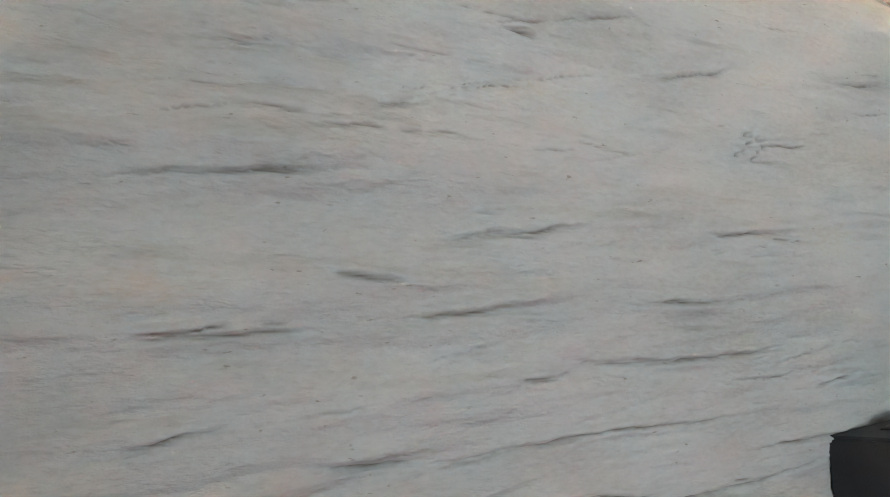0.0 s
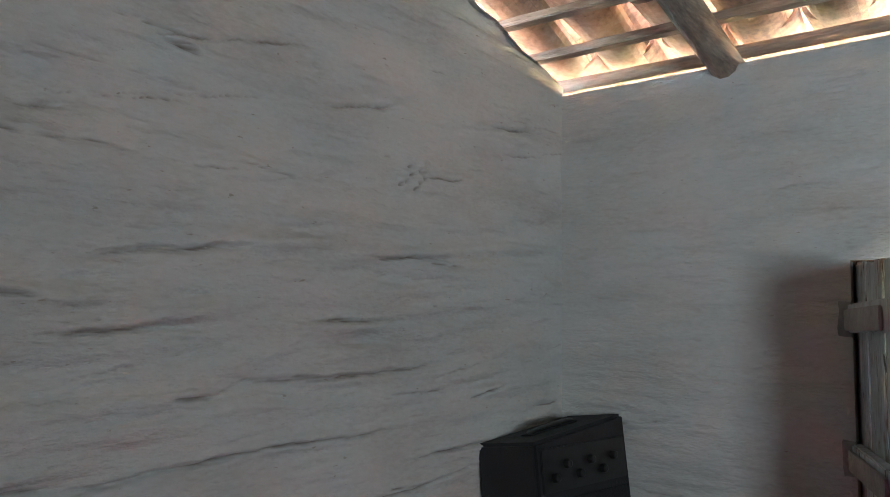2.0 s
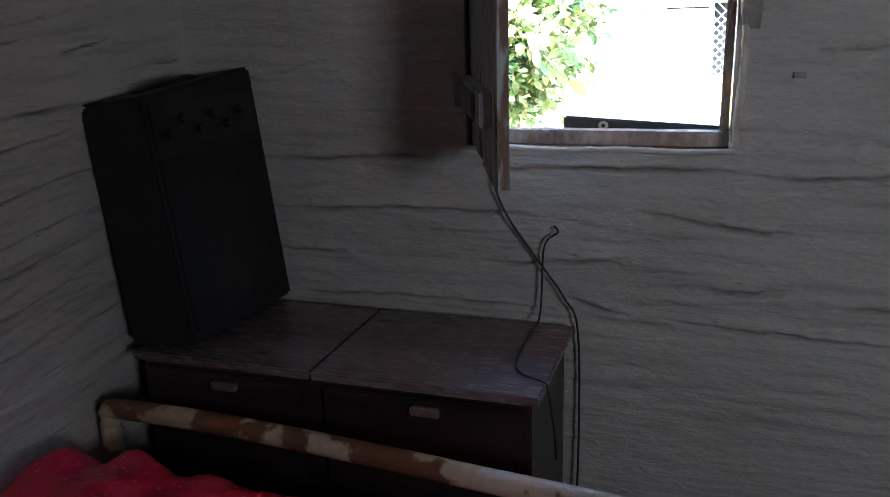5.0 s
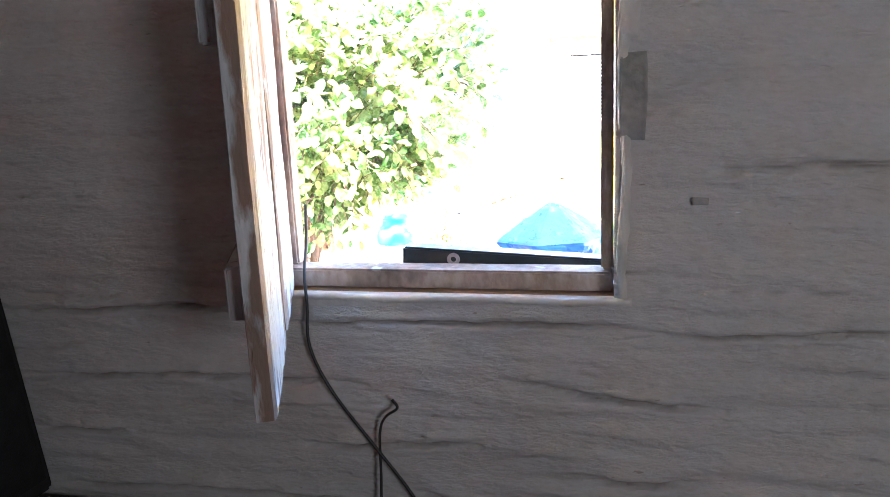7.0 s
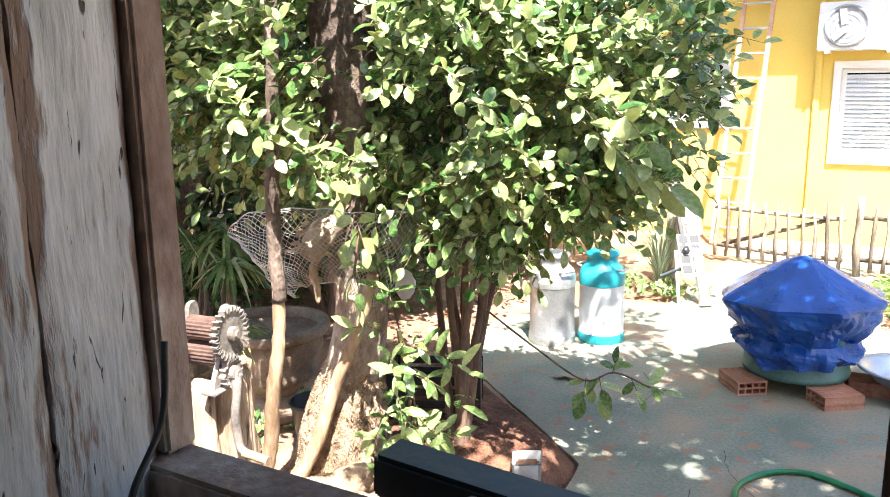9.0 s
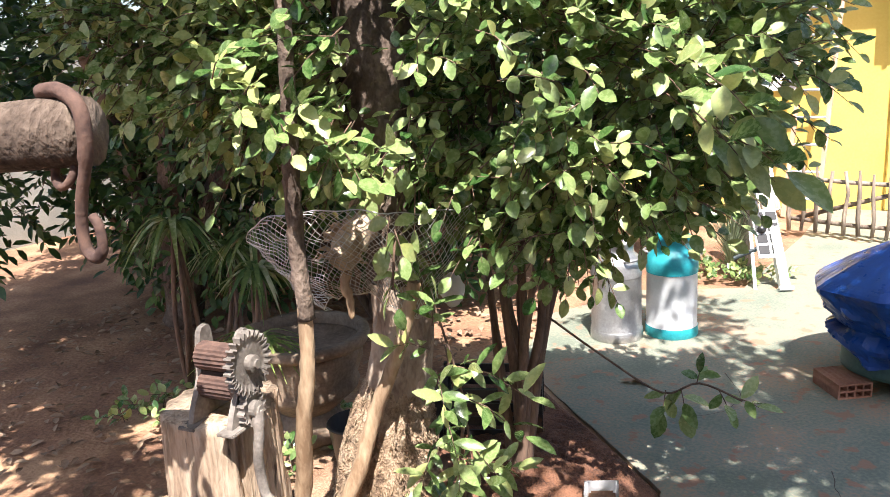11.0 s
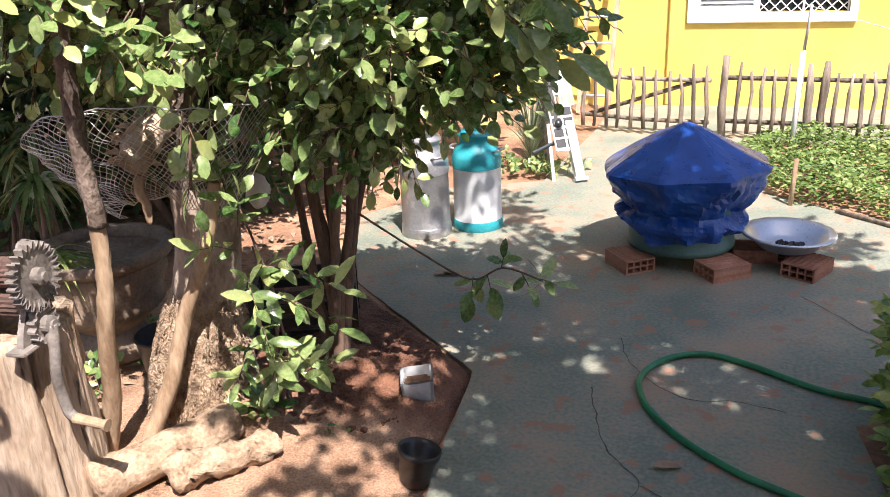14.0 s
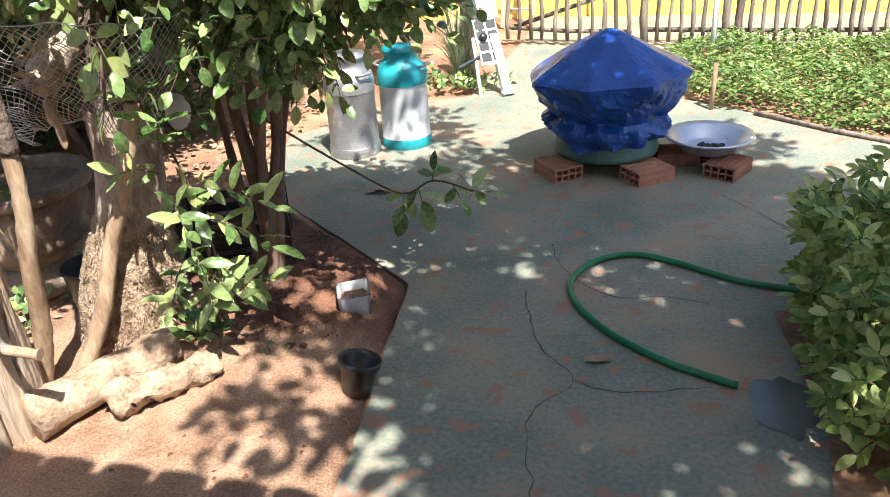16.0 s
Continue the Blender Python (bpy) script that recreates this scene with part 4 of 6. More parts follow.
crack([(-0.467, 3.168), (-0.40, 2.9), (-0.33, 2.72), (-0.189, 2.532), (-0.30, 2.35), (-0.325, 2.24), (-0.29, 2.05), (-0.258, 1.917), (-0.25, 1.5)], 0.0042)
crack([(-0.189, 2.532), (-0.05, 2.48), (0.15, 2.52), (0.316, 2.561), (0.5, 2.56)], 0.0034)
crack([(-0.402, 3.677), (-0.36, 3.5), (-0.30, 3.383), (-0.2, 3.26), (-0.05, 3.17), (0.12, 3.20), (0.324, 3.179)], 0.004)
crack([(-1.2, 3.9), (-1.0, 4.05), (-0.95, 4.3), (-1.1, 4.6)], 0.0035)
crack([(0.45, 4.4), (0.75, 4.0), (0.9, 4.1), (1.3, 3.8)], 0.004)
bm = bmesh.new()
n = 40
c = bm.verts.new((0.54, 2.50, 0.0032))
ring = []
for k in range(n):
    a = 2 * math.pi * k / n
    r = 1 + 0.3 * noise.noise(Vector((math.cos(a) * 2, math.sin(a) * 2, 7)))
    ring.append(bm.verts.new((0.54 + 0.11 * r * math.cos(a), 2.50 + 0.17 * r * math.sin(a), 0.0032)))
for k in range(n):
    bm.faces.new((c, ring[k], ring[(k + 1) % n]))
tagged(part("wet_patch", bm, WETM), "wet patch of concrete at the hose end", "water", kind="structure")

# mounded soil bed
bm = bmesh.new()
bx, by = np.linspace(-2.7, -0.86, 190), np.linspace(1.25, 4.2, 290)
rows = []


def edge_x(y):
    for (x0, y0), (x1, y1) in zip(EDGE[1:8], EDGE[2:9]):
        if y0 <= y <= y1:
            return x0 + (x1 - x0) * (y - y0) / (y1 - y0)
    return -0.865


dug_at = []
for y in by:
    row = []
    for x in bx:
        lim = edge_x(y) - 0.008
        n0 = noise.noise(Vector((x * 2.3, y * 2.3, 8))) + 0.6 * noise.noise(Vector((x * 7, y * 7, 2)))
        dug = min(1, max(0, (y - 2.30 - 0.30 * n0 + 0.55 * min(0, x + 1.45)) / 0.38))
        f = min(1, max(0, (lim - x) / 0.12)) * min(1, (x + 2.7) / 0.3) * min(1, max(0, (y - 1.25) / 0.3)) * min(1, (4.2 - y) / 0.2)
        h = 0.075 * math.exp(-((x + 1.55) ** 2 / 0.30 + (y - 2.9) ** 2 / 0.35)) + 0.012 + 0.008 * dug
        cl = 0.034 * abs(noise.noise(Vector((x * 9, y * 9, 0)))) + 0.024 * abs(noise.noise(Vector((x * 24, y * 24, 3)))) + 0.010 * noise.noise(Vector((x * 60, y * 60, 3)))
        rough = 0.16 + 0.30 * dug + 0.75 * math.exp(-((x + 1.4) ** 2 / 0.25 + (y - 2.9) ** 2 / 0.3))
        row.append(bm.verts.new((min(x, lim), y, (h + cl * rough) * f - 0.03 * (1 - f) + 0.004)))
        dug_at.append(dug)
    rows.append(row)
for a, b in zip(rows, rows[1:]):
    for i in range(len(bx) - 1):
        bm.faces.new((a[i], a[i + 1], b[i + 1], b[i]))
bed_ob = part("soil_bed", bm, BEDSOIL, smooth=True)
bed_ob.data.attributes.new("dug", 'FLOAT', 'POINT').data.foreach_set("value", dug_at)
tagged(bed_ob, "clumpy dug red soil beside the concrete", "soil", kind="structure")


# ---- leaves ----
def leaf_mesh(name, P, D, N, L, W, material, parent=None, label="", bend=0.25):
    """Many ovate, folded, drooping leaves: base P, direction D, face N, length L, width W."""
    P, D, N = (np.asarray(a, float) for a in (P, D, N))
    L, W = np.asarray(L, float)[:, None], np.asarray(W, float)[:, None]
    D /= np.linalg.norm(D, axis=1, keepdims=True)
    S = np.cross(D, N)
    S /= np.linalg.norm(S, axis=1, keepdims=True) + 1e-9
    N = np.cross(S, D)

    def at(u, s, up):
        return P + D * L * u + S * W * s + N * (L * (-bend * u * u) + W * up)
    if material in (LEAF, LEAFLIME):
        rows = ((0.13, 0.24, 0.05), (0.36, 0.46, 0.11), (0.62, 0.47, 0.11), (0.85, 0.29, 0.06))
        co = np.stack([at(0, 0, 0)] + [at(u, s * w, up if s else -0.03) for u, w, up in rows for s in (-1, 0, 1)] + [at(1.0, 0, 0)], 1).reshape(-1, 3)
        faces = []
        for k in range(len(P)):
            o = 14 * k
            faces += [(o, o + 2, o + 1), (o, o + 3, o + 2), (o + 10, o + 11, o + 13), (o + 11, o + 12, o + 13)]
            for r in (1, 4, 7):
                faces += [(o + r, o + r + 1, o + r + 4, o + r + 3), (o + r + 1, o + r + 2, o + r + 5, o + r + 4)]
        me = bpy.data.meshes.new(name)
        me.from_pydata(co.tolist(), [], faces)
        return part_mesh(name, me, material, parent, label, True)
    co = np.stack([at(0, 0, 0), at(0.28, -0.42, 0.10), at(0.28, 0, -0.03), at(0.28, 0.42, 0.10), at(0.66, -0.40, 0.10), at(0.66, 0, -0.03), at(0.66, 0.40, 0.10), at(1.0, 0, 0)], 1).reshape(-1, 3)
    faces = []
    for k in range(len(P)):
        o = 8 * k
        faces += [(o, o + 2, o + 1), (o, o + 3, o + 2), (o + 1, o + 2, o + 5, o + 4), (o + 2, o + 3, o + 6, o + 5), (o + 4, o + 5, o + 7), (o + 5, o + 6, o + 7)]
    me = bpy.data.meshes.new(name)
    me.from_pydata(co.tolist(), [], faces)
    return part_mesh(name, me, material, parent, label, True)


class Twigs:
    """Collects twigs with alternate leaves."""
    def __init__(self, seed):
        self.r = np.random.RandomState(seed)
        self.P, self.D, self.N, self.L, self.W = [], [], [], [], []
        self.bm = bmesh.new()

    def twig(self, p, d, length, n, size, wide=0.42, thick=0.003, droop=0.3):
        p, d = Vector(p), Vector(d).normalized()
        pts = [p + d * length * t + Vector((0, 0, -droop * length * t * t)) for t in (0, 0.5, 1)]
        tube(self.bm, pts, [thick, thick * 0.8, thick * 0.4], 4, cap=False)
        for k in range(n):
            t = (k + 0.6) / n
            q = p + d * length * t + Vector((0, 0, -droop * length * t * t))
            a = k * 2.4 + self.r.uniform(0, 1)
            side = d.orthogonal().normalized()
            out = (math.cos(a) * side + math.sin(a) * d.cross(side))
            ld = (d * 0.55 + out * 0.85 + Vector((0, 0, self.r.uniform(-0.25, 0.3)))).normalized()
            if k == n - 1:
                ld = (d + out * 0.2).normalized()
            up = Vector((self.r.normal(0.22, 0.42), self.r.normal(-0.55, 0.42), 1))
            s = size * self.r.uniform(0.65, 1.2)
            self.P.append(q)
            self.D.append(ld)
            self.N.append(up)
            self.L.append(s)
            self.W.append(s * wide * self.r.uniform(0.85, 1.2) * 1.15)

    def done(self, material, parent, stem):
        ob = leaf_mesh("foliage", self.P, self.D, self.N, self.L, self.W, material, parent)
        part("twig_mass", self.bm, stem, parent, "", True)["kind"] = "stuff"
        return ob


def crown(tw, blobs, count, size, n=7, length=0.22, gap=None, wide=0.42):
    """Twigs near the outside of overlapping blobs (centre, radii), pointing outwards."""
    k = 0
    r = tw.r
    total = sum(b[1][0] * b[1][1] * b[1][2] for b in blobs) ** 1.0
    while k < count:
        c, rad = blobs[r.choice(len(blobs), p=[b[1][0] * b[1][1] * b[1][2] / total for b in blobs])]
        u = r.normal(size=3)
        u /= np.linalg.norm(u)
        s = r.uniform(0.35, 1.0) ** 0.5
        q = np.array(c) + u * np.array(rad) * s
        if noise.noise(Vector(q * 2.6)) < -0.28 or (gap and gap(q)):
            continue
        d = u + np.array([0, 0, 0.15]) + r.normal(0, 0.35, 3)
        tw.twig(q - d * 0.05, d, length * r.uniform(0.6, 1.3), n, size, wide)
        k += 1


def limbs(base, tips, material, parent, r0, name="stem"):
    for t in tips:
        bm = bmesh.new()
        b, t = Vector(base) + Vector((rnd(-0.05, 0.05), rnd(-0.05, 0.05), 0)), Vector(t)
        mid = b.lerp(t, 0.45) + Vector((rnd(-0.06, 0.06), rnd(-0.06, 0.06), 0.08))
        line = curve([b, b.lerp(mid, 0.5) + Vector((rnd(-0.03, 0.03), rnd(-0.03, 0.03), 0.03)), mid, t], 5)
        tube(bm, line, [r0 * (1 - 0.7 * i / len(line)) for i in range(len(line))], 8, wob=0.25)
        part(name, bm, material, parent, "", True)


TRX, TRY = -2.02, 2.66


def trunk_gap(q):
    """Keeps the old trunk's sunny side and the milk cans clear of twigs."""
    t = (q[1] - 0.1) / (TRY - 0.1)
    c = (q[1] - 0.07) / 5.09
    if q[1] < 4.5 and -1.98 * c < q[0] < -1.22 * c and q[2] < 1.84 - 0.96 * c:
        return True
    return q[1] < TRY + 0.1 and abs(q[0] - TRX * t) < 0.14 * t and q[2] < 2.5 and (q[2] < 1.45 or q[2] > 1.62)


shrub = thing("leafy_shrub", pose(0, 0, 0), "large shrub with glossy green leaves and several stems", "shrub")
tw = Twigs(21)
# the clump at z 2.95, above the view, is added to shade the trunk
crown(tw, [((-1.30, 2.98, 1.75), (0.62, 0.62, 0.62)), ((-1.75, 2.75, 2.05), (0.75, 0.65, 0.7)), ((-0.95, 3.2, 1.95), (0.50, 0.55, 0.60)), ((-2.45, 2.75, 2.0), (0.62, 0.6, 0.6)), ((-1.15, 2.9, 1.38), (0.38, 0.40, 0.24)), ((-1.64, 2.16, 2.95), (0.28, 0.26, 0.22)), ((-3.05, 2.65, 2.15), (0.5, 0.5, 0.5))],
      2650, 0.074, gap=trunk_gap, wide=0.50)
# the hanging end with larger leaves
for k in range(9):
    tw.twig((-0.90 + k * 0.040, 2.55 + rnd(-0.12, 0.12), 1.86 - 0.02 * k + rnd(-0.10, 0.10)), (1, -0.2, rnd(-0.9, 0.1)), 0.18, 5, 0.135, 0.46)
# a light spray in front of the trunk
for k in range(11):
    tw.twig((-2.20 + 0.05 * k, 2.0 + 0.02 * k, 1.86 - 0.03 * k), (0.5, -0.3, rnd(-0.3, 0.5)), 0.20, 6, 0.092, 0.5)
# a twig hanging before the netting
tube(tw.bm, curve([(-1.80, 2.6, 1.42), (-1.74, 2.4, 1.38), (-1.66, 2.25, 1.28), (-1.68, 2.24, 1.10)], 5), 0.005, 5)
for p, d in (((-1.69, 2.27, 1.36), (-0.1, -0.2, -0.8)), ((-1.66, 2.25, 1.32), (0.4, -0.2, -0.6)), ((-1.67, 2.25, 1.18), (-0.2, -0.2, -0.8)), ((-1.68, 2.24, 1.14), (0.3, -0.1, -0.8))):
    tw.twig(p, d, 0.10, 3, 0.10, 0.5)
# low shoot over the concrete
low = curve([(-1.52, 2.98, 0.85), (-1.28, 3.2, 0.57), (-1.09, 3.42, 0.35), (-0.95, 3.5, 0.39), (-0.76, 3.5, 0.34)], 5)
tube(tw.bm, low, 0.0055, 5)
for p, d in (((-1.08, 3.43, 0.36), (0.0, -0.4, -0.7)), ((-1.02, 3.46, 0.37), (0.3, -0.2, -0.9)), ((-0.96, 3.5, 0.39), (0.1, -0.1, 0.5)), ((-0.86, 3.5, 0.37), (0.5, -0.2, -0.6)), ((-0.78, 3.5, 0.35), (0.9, 0, 0.0))):
    tw.twig(p, d, 0.09, 4, 0.125, 0.42)
tw.done(LEAF, shrub, STEMM)
limbs((-1.57, 2.93, 0.02), [(-1.68, 2.98, 1.75), (-1.56, 2.95, 1.8), (-1.45, 3.0, 1.7), (-1.28, 3.05, 1.8), (-1.82, 3.05, 1.7), (-1.36, 2.85, 1.4)], STEMM, shrub, 0.030)
limbs((-1.62, 3.12, 0.02), [(-1.75, 3.15, 1.9), (-1.5, 3.2, 1.9), (-1.3, 3.25, 1.7)], STEMM, shrub, 0.028)

# younger shrub with long leaflets at the trunk's foot
tw = Twigs(8)
young = thing("young_shrub", pose(0, 0, 0), "young shrub with long pale green leaflets", "shrub")
for x, y, z, dx, dy, dz, ln, n in ((-1.66, 2.52, 0.72, 1.0, -0.15, 0.25, 0.42, 15), (-1.64, 2.5, 0.62, 1.0, -0.1, 0.05, 0.36, 13), (-1.70, 2.5, 0.88, 0.3, -0.3, 0.9, 0.24, 9), (-1.68, 2.48, 0.70, 0.5, -0.6, 0.1, 0.26, 10),
                                   (-1.66, 2.48, 0.55, 0.6, -0.6, -0.1, 0.26, 10), (-1.64, 2.5, 0.45, 0.9, -0.3, 0.0, 0.28, 10), (-1.68, 2.47, 0.42, 0.2, -0.8, 0.0, 0.22, 9), (-1.60, 2.5, 0.34, 0.8, -0.5, 0.35, 0.24, 9),
                                   (-1.62, 2.52, 0.32, 0.3, -0.5, 0.1, 0.2, 8), (-1.58, 2.55, 0.3, 1.0, 0.0, 0.5, 0.24, 9), (-1.72, 2.5, 0.78, -0.3, -0.6, 0.5, 0.2, 7), (-1.74, 2.52, 0.98, 0.1, -0.3, 0.9, 0.2, 7)):
    tw.twig((x, y, z), (dx, dy, dz), ln, n, 0.115, 0.30, droop=0.35)
for k in range(7):
    a = k * 0.9
    tw.twig((-1.732, 2.538, 0.05), (math.cos(a), math.sin(a), 0.8), 0.11, 5, 0.10, 0.36)
tw.done(LEAF, young, STEMM)
limbs((-1.64, 2.56, 0.02), [(-1.73, 2.52, 1.05), (-1.66, 2.52, 0.8), (-1.60, 2.53, 0.6)], STEMM, young, 0.010)

for x, y in ((-1.296, 2.67), (-1.355, 2.488)):
    tw = Twigs(int(-100 * x))
    sprout = thing("seedling", pose(0, 0, 0), "tiny green seedling in the soil", "plant", "seedlings in the soil")
    for k in range(3):
        tw.twig((x, y, 0.03), (math.cos(2.1 * k), math.sin(2.1 * k), 1.2), 0.05, 3, 0.042, 0.5)
    tw.done(LEAF, sprout, STEMM)

# old trunk
tree = thing("old_tree_trunk", pose(0, 0, 0), "old shaggy tree trunk with a fibrous root base", "tree")


def rough_trunk(line, radii, seg, amp, freq, material, name, label=""):
    bm = bmesh.new()
    rings = []
    for p, r in zip(line, radii):
        row = []
        for k in range(seg):
            a = 2 * math.pi * k / seg
            q = Vector((math.cos(a), math.sin(a), 0))
            s = Vector((q.x * 2 + p.x, q.y * 2 + p.y, p.z * 1.6)) * freq
            rr = r * (1 + amp * noise.noise(s) + amp * 0.7 * noise.noise(s * 2.7) + amp * 0.5 * noise.noise(s * 6.5))
            row.append(bm.verts.new(Vector(p) + q * rr))
        rings.append(row)
    for a, b in zip(rings, rings[1:]):
        for k in range(seg):
            bm.faces.new((a[k], a[(k + 1) % seg], b[(k + 1) % seg], b[k]))
    return part(name, bm, material, tree, label, True)


line = curve([(TRX - 0.05, TRY, 0.0), (TRX, TRY, 0.45), (TRX + 0.07, TRY, 0.9), (TRX, TRY + 0.02, 1.5), (TRX - 0.03, TRY + 0.05, 2.2), (TRX - 0.05, TRY, 3.2)], 22)
low_line = [p for p in line if p.z < 1.0]
rough_trunk(low_line, [0.172 - 0.045 * min(1, p.z / 0.8) for p in low_line], 44, 0.08, 1.6, BARKPALE, "lower_trunk", "pale grey lower bark")
rough_trunk(line, [0.163 - 0.045 * min(1, p.z / 0.8) + 0.035 * max(0, min(1, (p.z - 1.1) / 0.4)) for p in line], 44, 0.10, 1.6, BARK, "trunk")


def root_r(z):
    return 0.235 - 0.14 * z - 0.22 * max(0, z - 0.40)


line = curve([(TRX - 0.06, TRY - 0.06, -0.01), (TRX - 0.04, TRY - 0.05, 0.2), (TRX - 0.01, TRY - 0.03, 0.42), (TRX + 0.01, TRY - 0.01, 0.60)], 26)
rough_trunk(line, [root_r(p.z) for p in line], 130, 0.085, 5.0, ROOTM, "root_mat", "brown fibrous mat of aerial roots")
co, fs = [], []
for k in range(5200):
    a, z = rnd(0, 6.283), 0.56 * rnd(0, 1) ** 0.9
    c, sn = math.cos(a), math.sin(a)
    r = root_r(z) * (1 + 0.06 * noise.noise(Vector((c * 3, sn * 3, z * 9)))) - 0.004
    cx, cy = TRX - 0.055 + 0.10 * z, TRY - 0.058 + 0.08 * z
    ln, w, out, turn = rnd(0.012, 0.034), rnd(0.0016, 0.0034), rnd(0.004, 0.020), rnd(-0.9, 0.9)
    p = Vector((cx + r * c, cy + r * sn, z))
    q = p + Vector((c * out - sn * ln * turn * 0.6, sn * out + c * ln * turn * 0.6, -ln))
    m = p.lerp(q, 0.5) + Vector((c, sn, 0)) * out * 0.5
    o = len(co)
    for v, ww in ((p, w), (m, w * 0.9), (q, w * 0.4)):
        co += [v + Vector((-sn, c, 0)) * ww, v + Vector((c, sn, 0)) * ww, v - Vector((-sn, c, 0)) * ww]
    fs += [(o, o + 1, o + 4, o + 3), (o + 1, o + 2, o + 5, o + 4), (o + 3, o + 4, o + 7, o + 6), (o + 4, o + 5, o + 8, o + 7)]
me = bpy.data.meshes.new("root_fibre_mass")
me.from_pydata([tuple(v) for v in co], [], fs)
part_mesh("root_fibre_mass", me, ROOTM, tree, "short brown root fibres")["kind"] = "stuff"
# sawn limb stub with shaggy pale bark, and a torn strip under it
bm = bmesh.new()
tube(bm, curve([(-2.02, 2.66, 1.40), (-2.0, 2.52, 1.29), (-1.99, 2.38, 1.19), (-1.995, 2.32, 1.14)], 6), [0.075] * 8 + [0.07, 0.068, 0.066, 0.064, 0.062, 0.06, 0.058, 0.056, 0.054, 0.05, 0.04], 18, wob=0.3)
part("limb_stub", bm, LOGM, tree, "pale sawn limb stub", True)
bm = bmesh.new()
tube(bm, curve([(-1.99, 2.40, 1.16), (-1.975, 2.33, 1.07), (-1.955, 2.33, 1.0), (-1.945, 2.32, 0.93)], 5), [0.020] * 8 + [0.017] * 4 + [0.014, 0.012, 0.01, 0.004], 7, wob=0.5)
part("bark_strip", bm, STICKM, tree, "torn hanging strip of bark", True)

# supporting poles
for base, up, top, r in (((-2.20, 2.14, 0), (-2.06, 2.12, 0.55), (-2.005, 2.13, 1.06), 0.034), ((-2.09, 2.24, 0), (-1.93, 2.40, 0.52), (-1.74, 2.46, 1.06), 0.033)):
    bm = bmesh.new()
    line = curve([base, Vector(base).lerp(Vector(up), 0.5) + Vector((rnd(-0.03, 0.03), 0.01, 0)), up, Vector(up).lerp(Vector(top), 0.5) + Vector((0.02, 0, 0)), top], 8)
    tube(bm, line, [r * (1.1 - 0.35 * i / len(line)) for i in range(len(line))], 12, wob=0.22)
    tagged(part("wooden_pole", bm, STICKM, smooth=True), "peeled crooked wooden pole leaning by the tree", "pole", "poles by the tree")
bm = bmesh.new()
line = curve([(-2.0, 2.13, 0.98), (-2.012, 2.13, 1.247), (-2.006, 2.13, 1.466), (-1.99, 2.13, 1.67), (-2.02, 2.2, 2.2), (-2.1, 2.35, 2.8)], 8)
tube(bm, line, [0.033 - 0.008 * i / len(line) for i in range(len(line))], 10, wob=0.25)
part("limb", bm, BARK, tree, "dark thin limb", True)

# wire netting round the trunk
net = bmesh.new()


def net_point(u, v):
    a = -2.7 + 2.75 * u
    r = 0.17 + 0.27 * v ** 0.7 + 0.06 * math.sin(5 * u + 1) + 0.03 * noise.noise(Vector((u * 7, v * 5, 0)))
    z = 0.93 + 0.42 * v * (0.7 + 0.5 * u) + 0.07 * math.cos(6.0 * u - 2.4) + 0.03 * noise.noise(Vector((u * 9, v * 6, 4)))
    return Vector((TRX + 0.03 + r * math.cos(a) * 1.1, TRY - 0.06 + r * math.sin(a), z))


NU, NV = 38, 15
for i in range(NU):
    for j in range(NV):
        for di in (-1, 1):
            if 0 <= i + di < NU:
                tube(net, [net_point(i / NU, j / NV), net_point((i + di) / NU, (j + 1) / NV)], 0.0017, 3, cap=False)
for v in (0, 1):
    tube(net, [net_point(i / NU, v) for i in range(NU)], 0.0024, 4)
tagged(part("wire_netting", net, WIREM), "loose galvanised wire netting wrapped round the trunk", "netting", kind="stuff")
bm = bmesh.new()
for k in range(60):
    a, r = rnd(-2.4, -0.9), rnd(0.03, 0.16)
    p = Vector((TRX + 0.0 + r * math.cos(a) * 1.0, TRY - 0.22 + r * 0.4 * math.sin(a), 1.13 + rnd(0, 0.14)))
    m = Matrix.Translation(p) @ pose(0, 0, 0, rnd(-50, 50), rnd(-50, 50), rnd(0, 360))
    vs = [bm.verts.new(m @ Vector(c)) for c in ((-0.038, -0.014, 0), (0, -0.026, 0.01), (0.045, 0, 0), (0, 0.026, 0.01))]
    bm.faces.new(vs)
tagged(part("dry_leaf_litter", bm, PALELEAF), "dry pale leaves caught in the netting", "leaves", kind="stuff")
bm = bmesh.new()
bmesh.ops.create_icosphere(bm, subdivisions=3, radius=1)
for w in bm.verts:
    q = w.co.copy()
    w.co = Vector((q.x * 0.055, q.y * 0.04, q.z * 0.078)) * (1 + 0.25 * noise.noise(q * 2.5))
    w.co += Vector((-1.858, 2.9, 0.895))
tagged(part("white_plastic_bag", bm, WHITEBAG, smooth=True), "crumpled white plastic bag caught behind the netting", "bag")

# cane press on a stump
stump = thing("tree_stump", pose(-2.22, 1.88, 0), "dry cracked wooden stump", "stump")
bm = bmesh.new()
rings = []
for j in range(22):
    z = 0.71 * j / 21
    row = []
    for k in range(144):
        a = 2 * math.pi * k / 144
        q = Vector((math.cos(a), math.sin(a), 0))
        r = 0.222 - 0.02 * z + 0.03 * noise.noise(q * 1.6) + 0.014 * noise.noise(Vector((q.x * 7, q.y * 7, z * 1.2))) - 0.045 * max(0, math.sin(7 * a + 1.2 * z + 2 * math.sin(3 * a) + 0.6 * noise.noise(Vector((z * 5, a, 0))))) ** 30
        row.append(bm.verts.new((q.x * r, q.y * r, z + (0.02 * noise.noise(q * 3) if j == 21 else 0))))
    rings.append(row)
